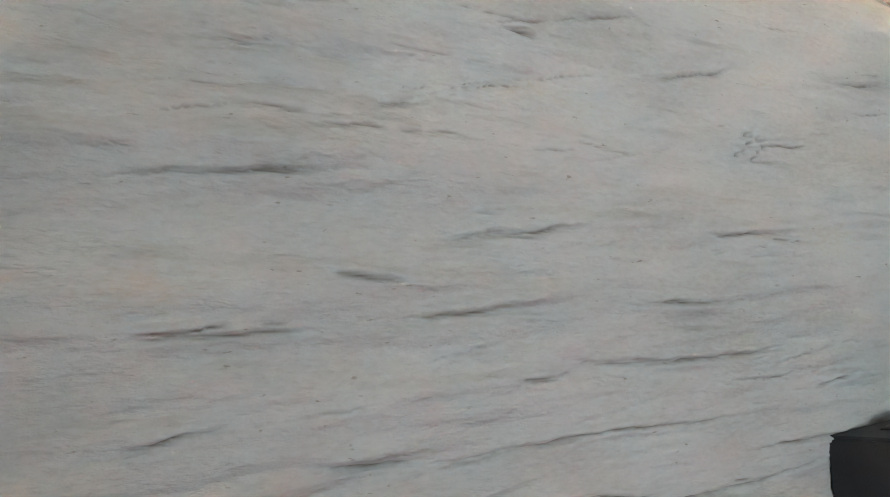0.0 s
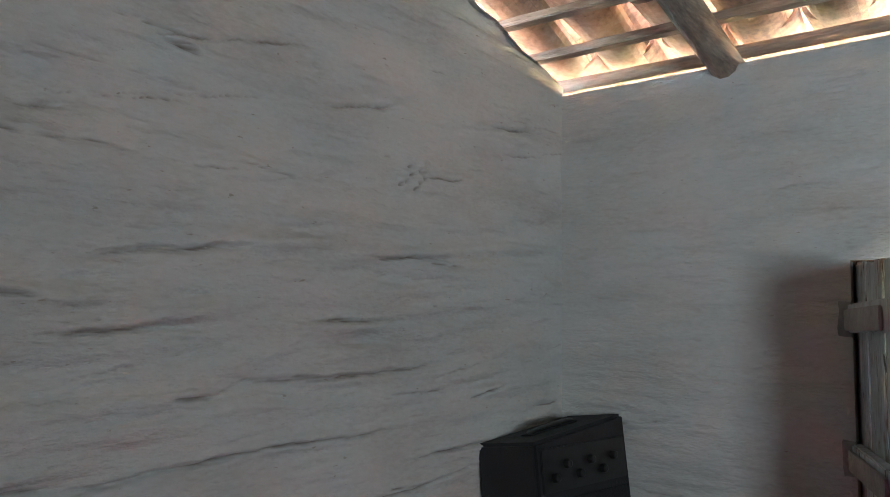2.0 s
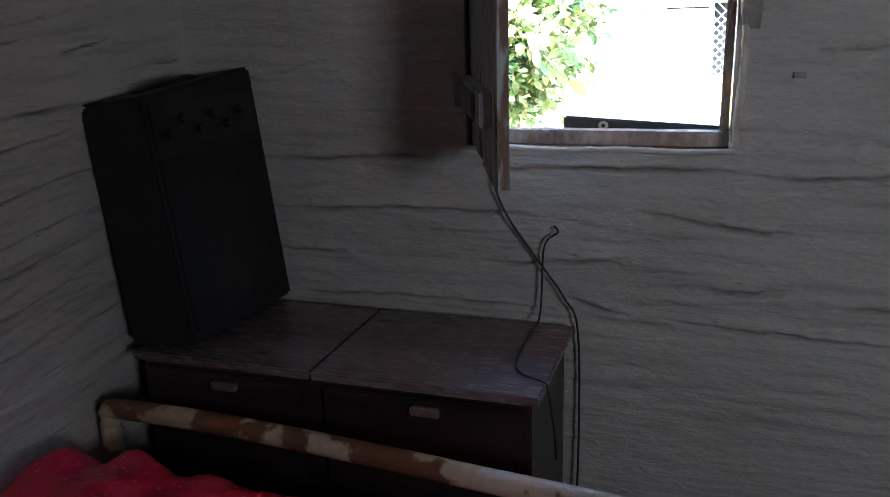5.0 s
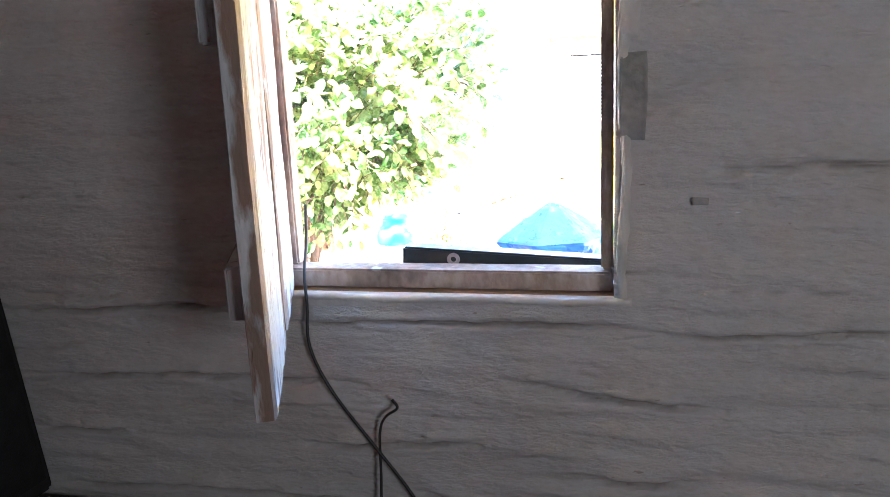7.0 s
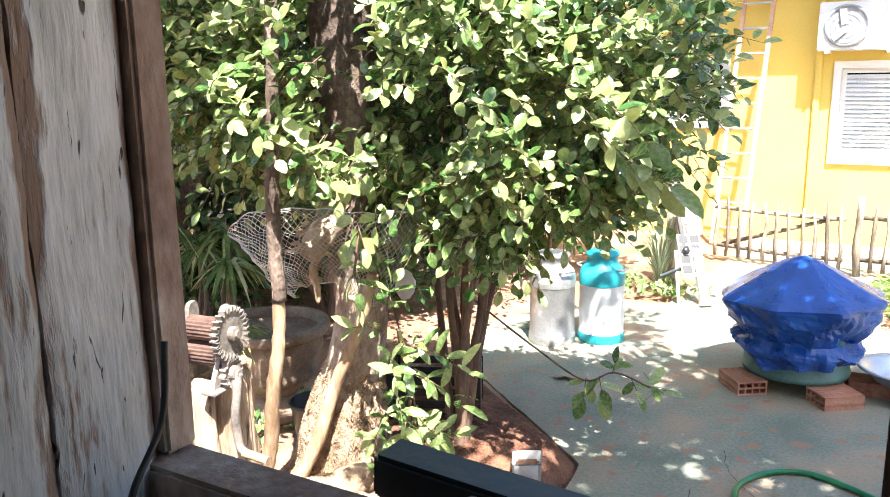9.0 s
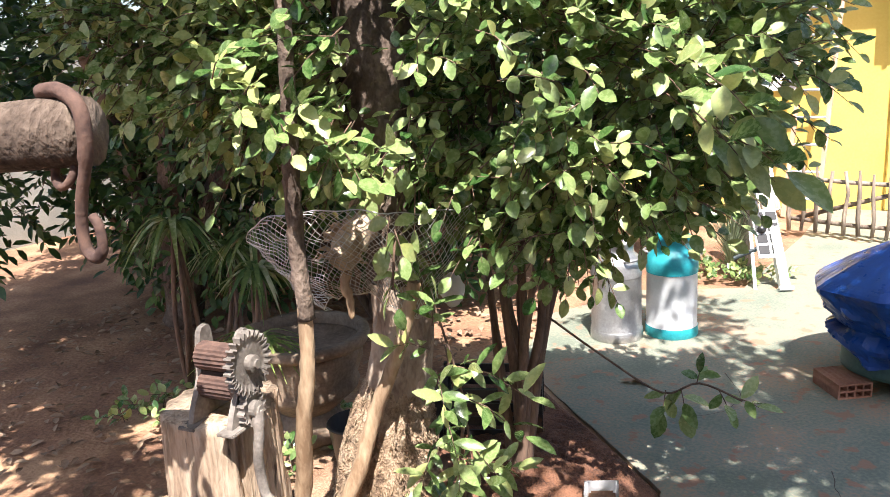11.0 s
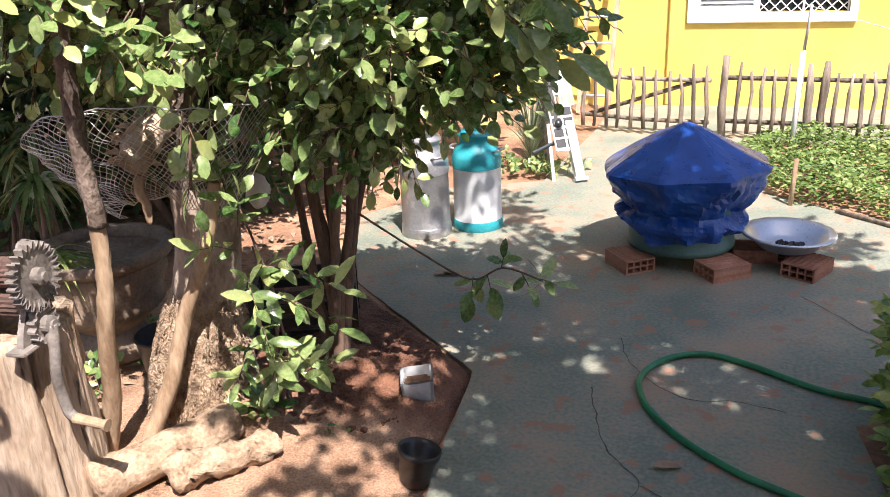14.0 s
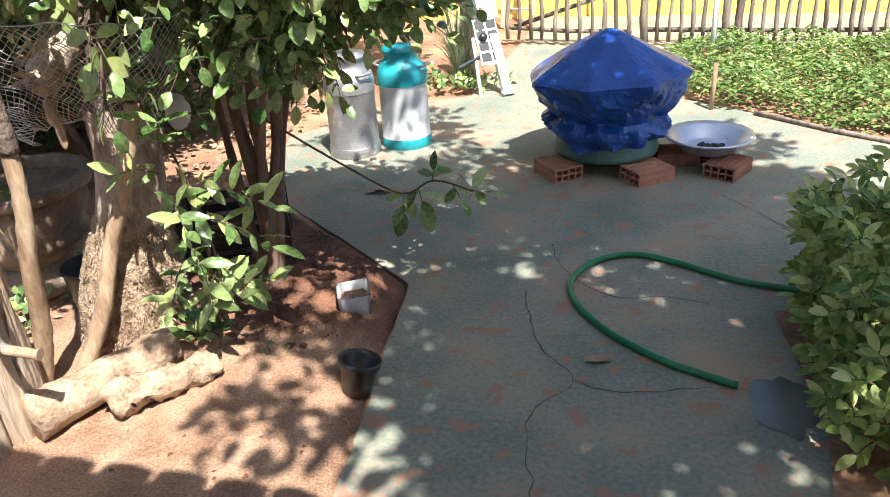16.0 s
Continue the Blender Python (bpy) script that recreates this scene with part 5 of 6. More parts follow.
for a, b in zip(rings, rings[1:]):
    for k in range(144):
        bm.faces.new((a[k], a[(k + 1) % 144], b[(k + 1) % 144], b[k]))
bm.faces.new(rings[-1])
part("trunk", bm, LOGM, stump, "", True)

press = thing("cane_press", pose(-2.13, 1.80, 0.70, 0, 0, 9), "grey cast iron hand press with two rollers", "press")
for x in (-0.075, 0.09):
    bm = bmesh.new()
    line = curve([(x, -0.09, 0.0), (x, -0.07, 0.06), (x, -0.02, 0.16), (x, 0.0, 0.30), (x, 0.03, 0.33), (x, 0.06, 0.31), (x, 0.07, 0.16), (x, 0.10, 0.03), (x, 0.11, 0.0)], 4)
    vs = [bm.verts.new(p) for p in line]
    f = bm.faces.new(vs)
    r = bmesh.ops.extrude_face_region(bm, geom=[f])
    bmesh.ops.translate(bm, verts=[g for g in r["geom"] if isinstance(g, bmesh.types.BMVert)], vec=(0.022, 0, 0))
    bmesh.ops.recalc_face_normals(bm, faces=bm.faces)
    part("side_plate", bm, IRON, press)
    bm = bmesh.new()
    box(bm, x - 0.02, x + 0.05, -0.12, -0.02, 0.0, 0.012, bevel=0.003)
    part("foot_plate", bm, IRON, press)
for z in (0.13, 0.235):
    bm = bmesh.new()
    n = 40
    ra = [[bm.verts.new((x, (0.046 + 0.004 * (k % 2)) * math.cos(2 * math.pi * k / n), z + (0.046 + 0.004 * (k % 2)) * math.sin(2 * math.pi * k / n))) for k in range(n)] for x in (-0.052, 0.088)]
    for k in range(n):
        bm.faces.new((ra[0][k], ra[0][(k + 1) % n], ra[1][(k + 1) % n], ra[1][k]))
    bm.faces.new(ra[0][::-1])
    bm.faces.new(ra[1])
    part("roller", bm, RUST, press, "brown ribbed roller")


def gear(z, y, r, teeth, x):
    bm = bmesh.new()
    n = teeth * 4
    prof = [r * (1.0 if k % 4 in (0, 1) else 0.84) for k in range(n)]
    a = [[bm.verts.new((xx, y + prof[k] * math.cos(2 * math.pi * k / n), z + prof[k] * math.sin(2 * math.pi * k / n))) for k in range(n)] for xx in (x, x + 0.03)]
    inner = [[bm.verts.new((xx, y + r * 0.66 * math.cos(2 * math.pi * k / n), z + r * 0.66 * math.sin(2 * math.pi * k / n))) for k in range(n)] for xx in (x + 0.009, x + 0.021)]
    for k in range(n):
        j = (k + 1) % n
        bm.faces.new((a[0][k], a[0][j], a[1][j], a[1][k]))
        bm.faces.new((a[0][j], a[0][k], inner[0][k], inner[0][j]))
        bm.faces.new((a[1][k], a[1][j], inner[1][j], inner[1][k]))
    bm.faces.new(inner[0][::-1])
    bm.faces.new(inner[1])
    hub = lathe(bm, [(0.03, 0), (0.03, 0.045), (0.016, 0.05), (0.016, 0.058)], 16)
    bmesh.ops.transform(bm, verts=[v for h in hub for v in h], matrix=pose(x, y, z, 0, 90, 0))
    part("gear", bm, IRON, press)


gear(0.225, 0.0, 0.112, 26, 0.125)
gear(0.065, -0.01, 0.062, 12, 0.125)
bm = bmesh.new()
tube(bm, curve([(0.165, -0.01, 0.065), (0.168, -0.02, -0.02), (0.165, -0.035, -0.10), (0.165, -0.03, -0.19), (0.175, -0.03, -0.245), (0.20, -0.035, -0.262)], 6), [0.021] * 5 + [0.018] * 26, 8)
part("crank", bm, IRON, press, "", True)
bm = bmesh.new()
tube(bm, [(0.195, -0.035, -0.262), (0.30, -0.045, -0.272), (0.318, -0.046, -0.274)], [0.018, 0.017, 0.021], 12)
part("crank_handle", bm, STICKM, press, "worn wooden crank handle")

# lying logs
bm = bmesh.new()
line = curve([(-2.0, 1.86, 0.10), (-1.92, 2.02, 0.105), (-1.82, 2.2, 0.11), (-1.74, 2.36, 0.12)], 8)
tube(bm, line, [0.088, 0.092, 0.088, 0.086, 0.082, 0.08] + [0.08] * (len(line) - 7) + [0.072], 28, wob=0.10)
for w in bm.verts:
    w.co += Vector((0, 0, 1)) * 0.010 * noise.noise(w.co * 11) + Vector((1, 0.5, 0)) * 0.007 * noise.noise(w.co * 26)
tagged(part("lying_log", bm, LOGEND, smooth=True), "short barkless log lying on the soil", "log")
bm = bmesh.new()
line = curve([(-1.80, 2.02, 0.09), (-1.70, 2.10, 0.10), (-1.60, 2.22, 0.085), (-1.52, 2.32, 0.075)], 6)
tube(bm, line, [0.05] + [0.065] * 5 + [0.058] * (len(line) - 9) + [0.05, 0.045, 0.035], 24, wob=0.42)
for w in bm.verts:
    q = w.co.copy()
    w.co += Vector((noise.noise(q * 17), noise.noise(q * 17 + Vector((9, 0, 0))), noise.noise(q * 17 + Vector((0, 9, 0))))) * 0.026 + Vector((0, 0, 0.012 * noise.noise(q * 42)))
tagged(part("driftwood_piece", bm, LOGEND, smooth=True), "gnarled broken piece of wood", "wood")

# urn with spider plants
urn = thing("clay_planter", pose(-2.81, 2.92, 0), "large old terracotta planter", "planter")
bm = bmesh.new()
lathe(bm, [(0.15, 0.15), (0.20, 0.20), (0.27, 0.26), (0.275, 0.30), (0.265, 0.33), (0.30, 0.42), (0.31, 0.50), (0.29, 0.50), (0.27, 0.48), (0.0, 0.47)], 40, cap=False)
for w in bm.verts:
    if 0.3 < w.co.z < 0.5 and w.co.xy.length > 0.2:
        w.co.xy *= 1 + 0.03 * math.sin(12 * math.atan2(w.co.y, w.co.x))
part("bowl", bm, URNM, urn, "", True)
bm = bmesh.new()
lathe(bm, [(0.30, 0.502), (0.34, 0.505), (0.352, 0.53), (0.348, 0.56), (0.30, 0.56), (0.30, 0.502)], 40, cap=False)
part("rim", bm, URNM, urn, "", True)
bm = bmesh.new()
lathe(bm, [(0.20, 0.0), (0.23, 0.03), (0.17, 0.10), (0.155, 0.148)], 40)
part("foot", bm, URNM, urn, "", True)


def blades(name, c, n, length, width, material, label, category, seed, lift=1.0, droop=1.15, reach=1.0):
    """Arching strap leaves from one root."""
    r = np.random.RandomState(seed)
    bm = bmesh.new()
    for k in range(n):
        a, e = r.uniform(0, 6.28), r.uniform(0.5, 1.25)
        d = Vector((math.cos(a), math.sin(a), 0))
        s = Vector((-d.y, d.x, 0))
        ln, w = length * r.uniform(0.6, 1.2), width * r.uniform(0.7, 1.2)
        prev = None
        for i in range(7):
            t = i / 6
            p = Vector(c) + d * ln * reach * t * (0.4 + 0.5 * t) + Vector((0, 0, ln * lift * e * (t - droop * t * t)))
            ww = w * (0.6 + 0.8 * t - 1.35 * t * t)
            cur = (bm.verts.new(p + s * ww), bm.verts.new(p - Vector((0, 0, w * 0.3))), bm.verts.new(p - s * ww))
            if prev:
                bm.faces.new((prev[0], prev[1], cur[1], cur[0]))
                bm.faces.new((prev[1], prev[2], cur[2], cur[1]))
            prev = cur
    ob = part(name, bm, material, smooth=True)
    return tagged(ob, label, category) if label else ob


blades("spider_plant", (-2.93, 2.72, 0.52), 44, 0.34, 0.017, LEAFLIME, "pale striped spider plant in the planter", "plant", 4)
for c, n, ln, sd in (((-3.70, 2.92, 1.02), 46, 0.33, 5), ((-3.15, 2.98, 0.80), 46, 0.30, 6), ((-3.95, 3.5, 0.72), 40, 0.33, 7), ((-3.42, 3.25, 0.90), 40, 0.30, 8)):
    dr = thing("striped_dracaena", pose(0, 0, 0), "arching striped strap leaves on thin bare canes", "plant", "striped plants in the shade")
    lv = blades("foliage", c, n, ln, 0.026, LEAFSTRIPE, "", "", sd, 1.25, 1.35)
    lv.parent = dr
    lv["kind"] = "stuff"
    for k in range(4):
        bm = bmesh.new()
        tube(bm, curve([(c[0] + rnd(-0.12, 0.12), c[1] + rnd(-0.1, 0.1), 0), (c[0] + rnd(-0.06, 0.06), c[1] + rnd(-0.05, 0.05), c[2] * 0.5), (c[0], c[1], c[2] + 0.03)], 4), 0.014, 6, wob=0.2)
        part("cane", bm, STEMM, dr, "", True)
blades("lily_clump", (-2.75, 2.3, 0.0), 40, 0.3, 0.014, LEAFDARK, "low dark strap-leaved clump", "plant", 9)
blades("lemongrass_clump", (-1.60, 6.75, 0.0), 260, 0.85, 0.0055, GREYGRASS, "tall grey-green grass clump by the post", "plant", 10, 1.1, 0.35, 0.30)

# ---- things on the concrete ----
def milk_can(x, y, body, band, label, rz):
    can = thing("milk_can", pose(x, y, 0, 0, 0, rz), label, "milk can", "milk cans")
    bm = bmesh.new()
    lathe(bm, [(0.165, 0.0), (0.17, 0.006), (0.168, 0.07), (0.165, 0.075), (0.163, 0.43), (0.166, 0.435), (0.166, 0.45)], 40)
    part("body", bm, body, can, "", True)
    bm = bmesh.new()
    lathe(bm, [(0.1675, 0.43), (0.168, 0.50), (0.155, 0.545), (0.12, 0.58), (0.112, 0.60), (0.112, 0.635), (0.122, 0.64), (0.126, 0.655), (0.118, 0.66), (0.118, 0.672), (0.06, 0.685), (0.0, 0.688)], 40, cap=False)
    part("shoulder", bm, band, can, "", True)
    bm = bmesh.new()
    lathe(bm, [(0.1705, 0.0), (0.1725, 0.004), (0.1715, 0.065), (0.169, 0.068)], 40, cap=False)
    part("foot_band", bm, band, can, "", True)
    for s in (-1, 1):
        bm = bmesh.new()
        tube(bm, curve([(-0.05, s * 0.145, 0.545), (-0.045, s * 0.185, 0.555), (0.045, s * 0.185, 0.555), (0.05, s * 0.145, 0.545)], 4), 0.009, 8)
        part("handle", bm, CANM, can, "grey metal handle", True)
    return can


milk_can(-1.595, 5.16, CANWHITE, TEAL, "white milk can with teal shoulder and foot", 80)
milk_can(-1.90, 4.95, CANM, CANM, "dull aluminium milk can with worn white paint", 60)

barrel = thing("covered_barrel", pose(-0.222, 4.90, 0.086), "round drum on bricks tied under a blue tarpaulin", "barrel")
bm = bmesh.new()
lathe(bm, [(0.30, 0.0), (0.315, 0.004), (0.318, 0.03), (0.312, 0.035), (0.312, 0.33), (0.318, 0.34), (0.31, 0.35)], 48)
part("drum", bm, BARRELM, barrel, "faded green metal drum", True)
bm = bmesh.new()
prof = [(0.02, 0.665), (0.12, 0.630), (0.24, 0.572), (0.36, 0.515), (0.46, 0.466), (0.497, 0.446), (0.492, 0.424), (0.458, 0.370), (0.42, 0.318), (0.384, 0.268), (0.350, 0.238), (0.340, 0.224), (0.356, 0.198), (0.362, 0.165), (0.350, 0.130), (0.342, 0.105)]
prof = [(r, z * 1.10) for r, z in prof]
prof = [Vector(p).lerp(Vector(q), k / 2) for p, q in zip(prof, prof[1:]) for k in range(2)] + [Vector(prof[-1])]
rings = []
S = 80
for j, (r, z) in enumerate(prof):
    row = []
    j /= 2
    for k in range(S):
        a = 2 * math.pi * k / S
        poly = math.cos(math.pi / 8) / math.cos(((a + 0.2) % (2 * math.pi / 8)) - math.pi / 8)
        f = poly if j < 5 else 1 + (poly - 1) * max(0, (12 - j) / 7)
        c, s = math.cos(a), math.sin(a)
        loose = min(1, max(0, (j - 4.6) / 3))
        n1 = abs(noise.noise(Vector((c * 1.9 + z * 3.0, s * 1.9, z * 5.5))))
        n2 = abs(noise.noise(Vector((c * 4.2 - z * 5, s * 4.2, z * 10 + 4))))
        n3 = noise.noise(Vector((c * 2.0, s * 2.0, 3.0)))
        rr = r * f + loose * (0.11 * (0.24 - n1) + 0.045 * (0.22 - n2)) + (0.010 * (0.2 - n2) if j < 4.6 else 0) + 0.03 * n3 * min(1, max(0, (j - 3) / 2))
        flap = max(0.0, math.cos(a - math.radians(205))) ** 10
        rr += 0.055 * flap * max(0, 1 - abs(j - 11.8) / 1.6)
        dz = (0.085 * noise.noise(Vector((c * 1.3, s * 1.3, 5))) - 0.03 * max(0, -s) + 0.05 * flap) * max(0, j - 11) / 4 + 0.05 * c * max(0, 1 - abs(j - 5.3) / 3) * 0.5
        row.append(bm.verts.new((rr * c, rr * s, z + dz)))
    rings.append(row)
for a, b in zip(rings, rings[1:]):
    for k in range(S):
        bm.faces.new((a[k], b[k], b[(k + 1) % S], a[(k + 1) % S]))
bm.faces.new(rings[0])
cover = part("tarpaulin", bm, TARPM, barrel, "creased blue plastic tarpaulin", False)


def brick(x, y, z, rz, ends=True):
    """A hollow clay brick lying flat, 29 x 19 x 9 cm, with eight holes."""
    b = thing("hollow_brick", pose(x, y, z, 0, 0, rz), "hollow red clay brick with eight holes", "brick", "bricks under the drum and bowl")
    L, W, H = 0.125, 0.095, 0.084
    bm = bmesh.new()
    n, t = 4, 0.010
    cw, ch = (2 * W - t) / n, (H - t) / 2
    xs = [-W]
    for i in range(n):
        xs += [-W + t + i * cw, -W + (i + 1) * cw]
    xs.append(W)
    zs_ = [0, t, ch, ch + t, 2 * ch, H]
    for e in (-L, L):
        for i in range(len(xs) - 1):
            for j in range(5):
                if i % 2 == 1 and j in (1, 3):
                    q = [(xs[i], zs_[j]), (xs[i + 1], zs_[j]), (xs[i + 1], zs_[j + 1]), (xs[i], zs_[j + 1])]
                    s = 1 if e < 0 else -1
                    f = [bm.verts.new((e, a, c)) for a, c in q]
                    g = [bm.verts.new((e + s * 0.09, a, c)) for a, c in q]
                    for k in range(4):
                        bm.faces.new((f[k], f[(k + 1) % 4], g[(k + 1) % 4], g[k]))
                    bm.faces.new(g)
                else:
                    bm.faces.new([bm.verts.new((e, a, c)) for a, c in ((xs[i], zs_[j]), (xs[i + 1], zs_[j]), (xs[i + 1], zs_[j + 1]), (xs[i], zs_[j + 1]))])
    g = 12
    for zz in (0, H):
        for k in range(g):
            a0, a1 = -W + 2 * W * k / g, -W + 2 * W * (k + 1) / g
            d0, d1 = ((-0.004 if zz else 0.004) * (i % 2) for i in (k, k + 1))
            bm.faces.new([bm.verts.new(p) for p in ((-L, a0, zz + d0), (L, a0, zz + d0), (L, a1, zz + d1), (-L, a1, zz + d1))])
    for ww in (-W, W):
        for k in range(4):
            a0, a1 = H * k / 4, H * (k + 1) / 4
            d0, d1 = ((0.003 if ww < 0 else -0.003) * (i % 2) for i in (k, k + 1))
            bm.faces.new([bm.verts.new(p) for p in ((-L, ww + d0, a0), (L, ww + d0, a0), (L, ww + d1, a1), (-L, ww + d1, a1))])
    bmesh.ops.remove_doubles(bm, verts=bm.verts, dist=0.0005)
    bmesh.ops.recalc_face_normals(bm, faces=bm.faces)
    part("clay_body", bm, BRICKM, b)
    return b


brick(-0.49, 4.63, 0, 128)
brick(0.035, 4.61, 0, 38 + 180)
brick(0.20, 4.92, 0, 10)
brick(-0.35, 5.20, 0, 70)
brick(0.49, 4.74, 0, 62 + 180)
brick(0.39, 4.98, 0, 85)

basin = thing("metal_basin", pose(0.385, 4.92, 0.087), "shallow aluminium basin standing on bricks", "basin")
bm = bmesh.new()
lathe(bm, [(0.0, 0.004), (0.14, 0.0), (0.17, 0.014), (0.215, 0.078), (0.255, 0.094), (0.262, 0.088), (0.265, 0.092), (0.259, 0.102), (0.213, 0.086), (0.165, 0.022), (0.14, 0.008), (0.0, 0.010)], 48, cap=False)
part("bowl", bm, ALU, basin, "", True)
bm = bmesh.new()
for k in range(26):
    bmesh.ops.create_icosphere(bm, subdivisions=1, radius=rnd(0.008, 0.018), matrix=Matrix.Translation((0.40 + rnd(-0.075, 0.075), 4.90 + rnd(-0.04, 0.05), 0.104 + rnd(0, 0.012))) @ pose(0, 0, 0, rnd(0, 90), rnd(0, 90), 0))
tagged(part("charcoal_scraps", bm, CABLE), "few dark scraps lying in the basin", "scraps", kind="stuff")

bm = bmesh.new()
hz = 0.016
tube(bm, curve([(0.95, 3.2, hz), (0.691, 3.315, hz), (0.453, 3.375, hz), (0.161, 3.53, hz), (-0.02, 3.575, hz), (-0.18, 3.48, hz), (-0.27, 3.29, hz), (-0.232, 3.08, hz), (-0.085, 2.866, hz), (0.117, 2.70, hz), (0.25, 2.63, hz), (0.391, 2.57, hz)], 8), 0.0145, 12)
tagged(part("garden_hose", bm, HOSE, smooth=True), "green garden hose looped on the concrete", "hose")

# clear plastic tub and black pot on the soil
tub = thing("plastic_tub", pose(-1.14, 2.83, 0.03, 3, -4, 22), "cloudy plastic tub half full of soil", "tub")
bm = bmesh.new()
for h0, h1, w0, w1 in ((0, 0.125, 0.062, 0.070),):
    o = [[bm.verts.new((sx * w, sy * w, z)) for sx, sy in ((-1, -1), (1, -1), (1, 1), (-1, 1))] for z, w in ((h0, w0), (h1, w1), (h1 + 0.004, w1 - 0.004), (h0 + 0.05, w0 - 0.002))]
    for a, b in zip(o, o[1:]):
        for k in range(4):
            bm.faces.new((a[k], a[(k + 1) % 4], b[(k + 1) % 4], b[k]))
    bm.faces.new(o[0][::-1])
bmesh.ops.bevel(bm, geom=[e for e in bm.edges if abs(e.verts[0].co.z - e.verts[1].co.z) > 0.04], offset=0.014, segments=3, affect='EDGES')
part("wall", bm, CLEARP, tub, "", True)
bm = bmesh.new()
box(bm, -0.054, 0.054, -0.054, 0.054, 0.05, 0.095, bevel=0.01)
part("soil", bm, SOIL, tub)

pot = thing("flower_pot", pose(-0.975, 2.33, 0.0, -9, 10, 0), "battered black plastic flower pot on the soil", "pot")
bm = bmesh.new()
lathe(bm, [(0.0, 0.0), (0.052, 0.0), (0.056, 0.01), (0.072, 0.115), (0.080, 0.118), (0.082, 0.14), (0.077, 0.142), (0.074, 0.12), (0.066, 0.11), (0.05, 0.012), (0.0, 0.012)], 36, cap=False)
part("pot_wall", bm, BLACKP, pot, "", True)

crate = thing("plastic_crate", pose(-1.95, 3.35, 0.03, 0, 0, 25), "black slatted plastic crate", "crate")
for s in (-1, 1):
    for z in (0.02, 0.09, 0.16, 0.23):
        for ax_ in (0, 1):
            bm = bmesh.new()
            if ax_:
                box(bm, -0.25, 0.25, s * 0.17 - 0.006, s * 0.17 + 0.006, z, z + 0.045)
            else:
                box(bm, s * 0.25 - 0.006, s * 0.25 + 0.006, -0.164, 0.164, z, z + 0.045)
            part("slat", bm, BLACKP, crate)
for sx in (-1, 1):
    for sy in (-1, 1):
        bm = bmesh.new()
        box(bm, sx * 0.245 - 0.016, sx * 0.245 + 0.016, sy * 0.165 - 0.016, sy * 0.165 + 0.016, 0, 0.285)
        part("corner_post", bm, BLACKP, crate)
bm = bmesh.new()
lathe(bm, [(0.10, 0), (0.13, 0.22), (0.14, 0.23), (0.13, 0.24), (0.09, 0.02), (0, 0.02)], 28, cap=False)
bmesh.ops.transform(bm, verts=bm.verts, matrix=Matrix.Translation((-2.35, 2.75, 0.0)))
tagged(part("black_bucket", bm, BLACKP, smooth=True), "black plastic bucket in the shade", "bucket")

# ---- board, post, fence ----
bm = bmesh.new()
tube(bm, [(-1.55, 6.95, 0), (-1.54, 6.94, 0.5), (-1.55, 6.96, 1.05)], [0.065, 0.06, 0.055], 10, wob=0.2)
tagged(part("garden_post", bm, FENCEM, smooth=True), "weathered wooden garden post", "post")
board = thing("leaning_stand", look((-1.10, 6.38, 0.0), (-1.42, 6.86, 0.92)), "white leaning stand with grey printed panel and black bar", "stand")
for name, x0, x1, a, b, th, m, lab in (("foot_plate", -0.055, 0.055, -0.03, 0.0, 0.045, WHITEP, ""), ("leg", -0.036, 0.036, -0.52, -0.03, 0.03, WHITEP, ""),
                                       ("panel", -0.155, 0.045, -0.66, -0.27, 0.012, BOARDW, "white panel with grey windows"), ("upper_panel", -0.085, 0.085, -1.02, -0.66, 0.014, BOARDW, ""),
                                       ("label_band", -0.086, 0.086, -0.76, -0.665, 0.0165, LOGM, "tan printed band"), ("bar", -0.122, -0.088, -1.02, -0.50, 0.018, BLACKP, "black bar")):
    bm = bmesh.new()
    box(bm, x0, x1, -th, th, a, b, bevel=0.003)
    holder = part(name, bm, m, board, lab)
    if name == "panel":
        for i in range(2):
            for j in range(4):
                bm = bmesh.new()
                box(bm, -0.145 + i * 0.10, -0.065 + i * 0.10, -0.016, 0.016, -0.645 + j * 0.092, -0.575 + j * 0.092)
                part("print_block", bm, PANELM, holder)
bm = bmesh.new()
lathe(bm, [(0.0, 0.0), (0.032, 0.0), (0.034, 0.03), (0.028, 0.045), (0.0, 0.046)], 18, cap=False)
bmesh.ops.transform(bm, verts=bm.verts, matrix=pose(-0.10, 0.01, -0.50, -90))
part("knob", bm, BLACKP, board, "", True)
bm = bmesh.new()
tube(bm, [(-0.17, -0.02, -0.52), (-0.20, -0.10, 0.09)], 0.014, 8)
part("back_leg", bm, WHITEP, board)
bm = bmesh.new()
tube(bm, [(-0.02, -0.02, -0.40), (-0.33, -0.06, -0.30)], 0.017, 8)
part("strut", bm, PLANKM, board, "dark strut")



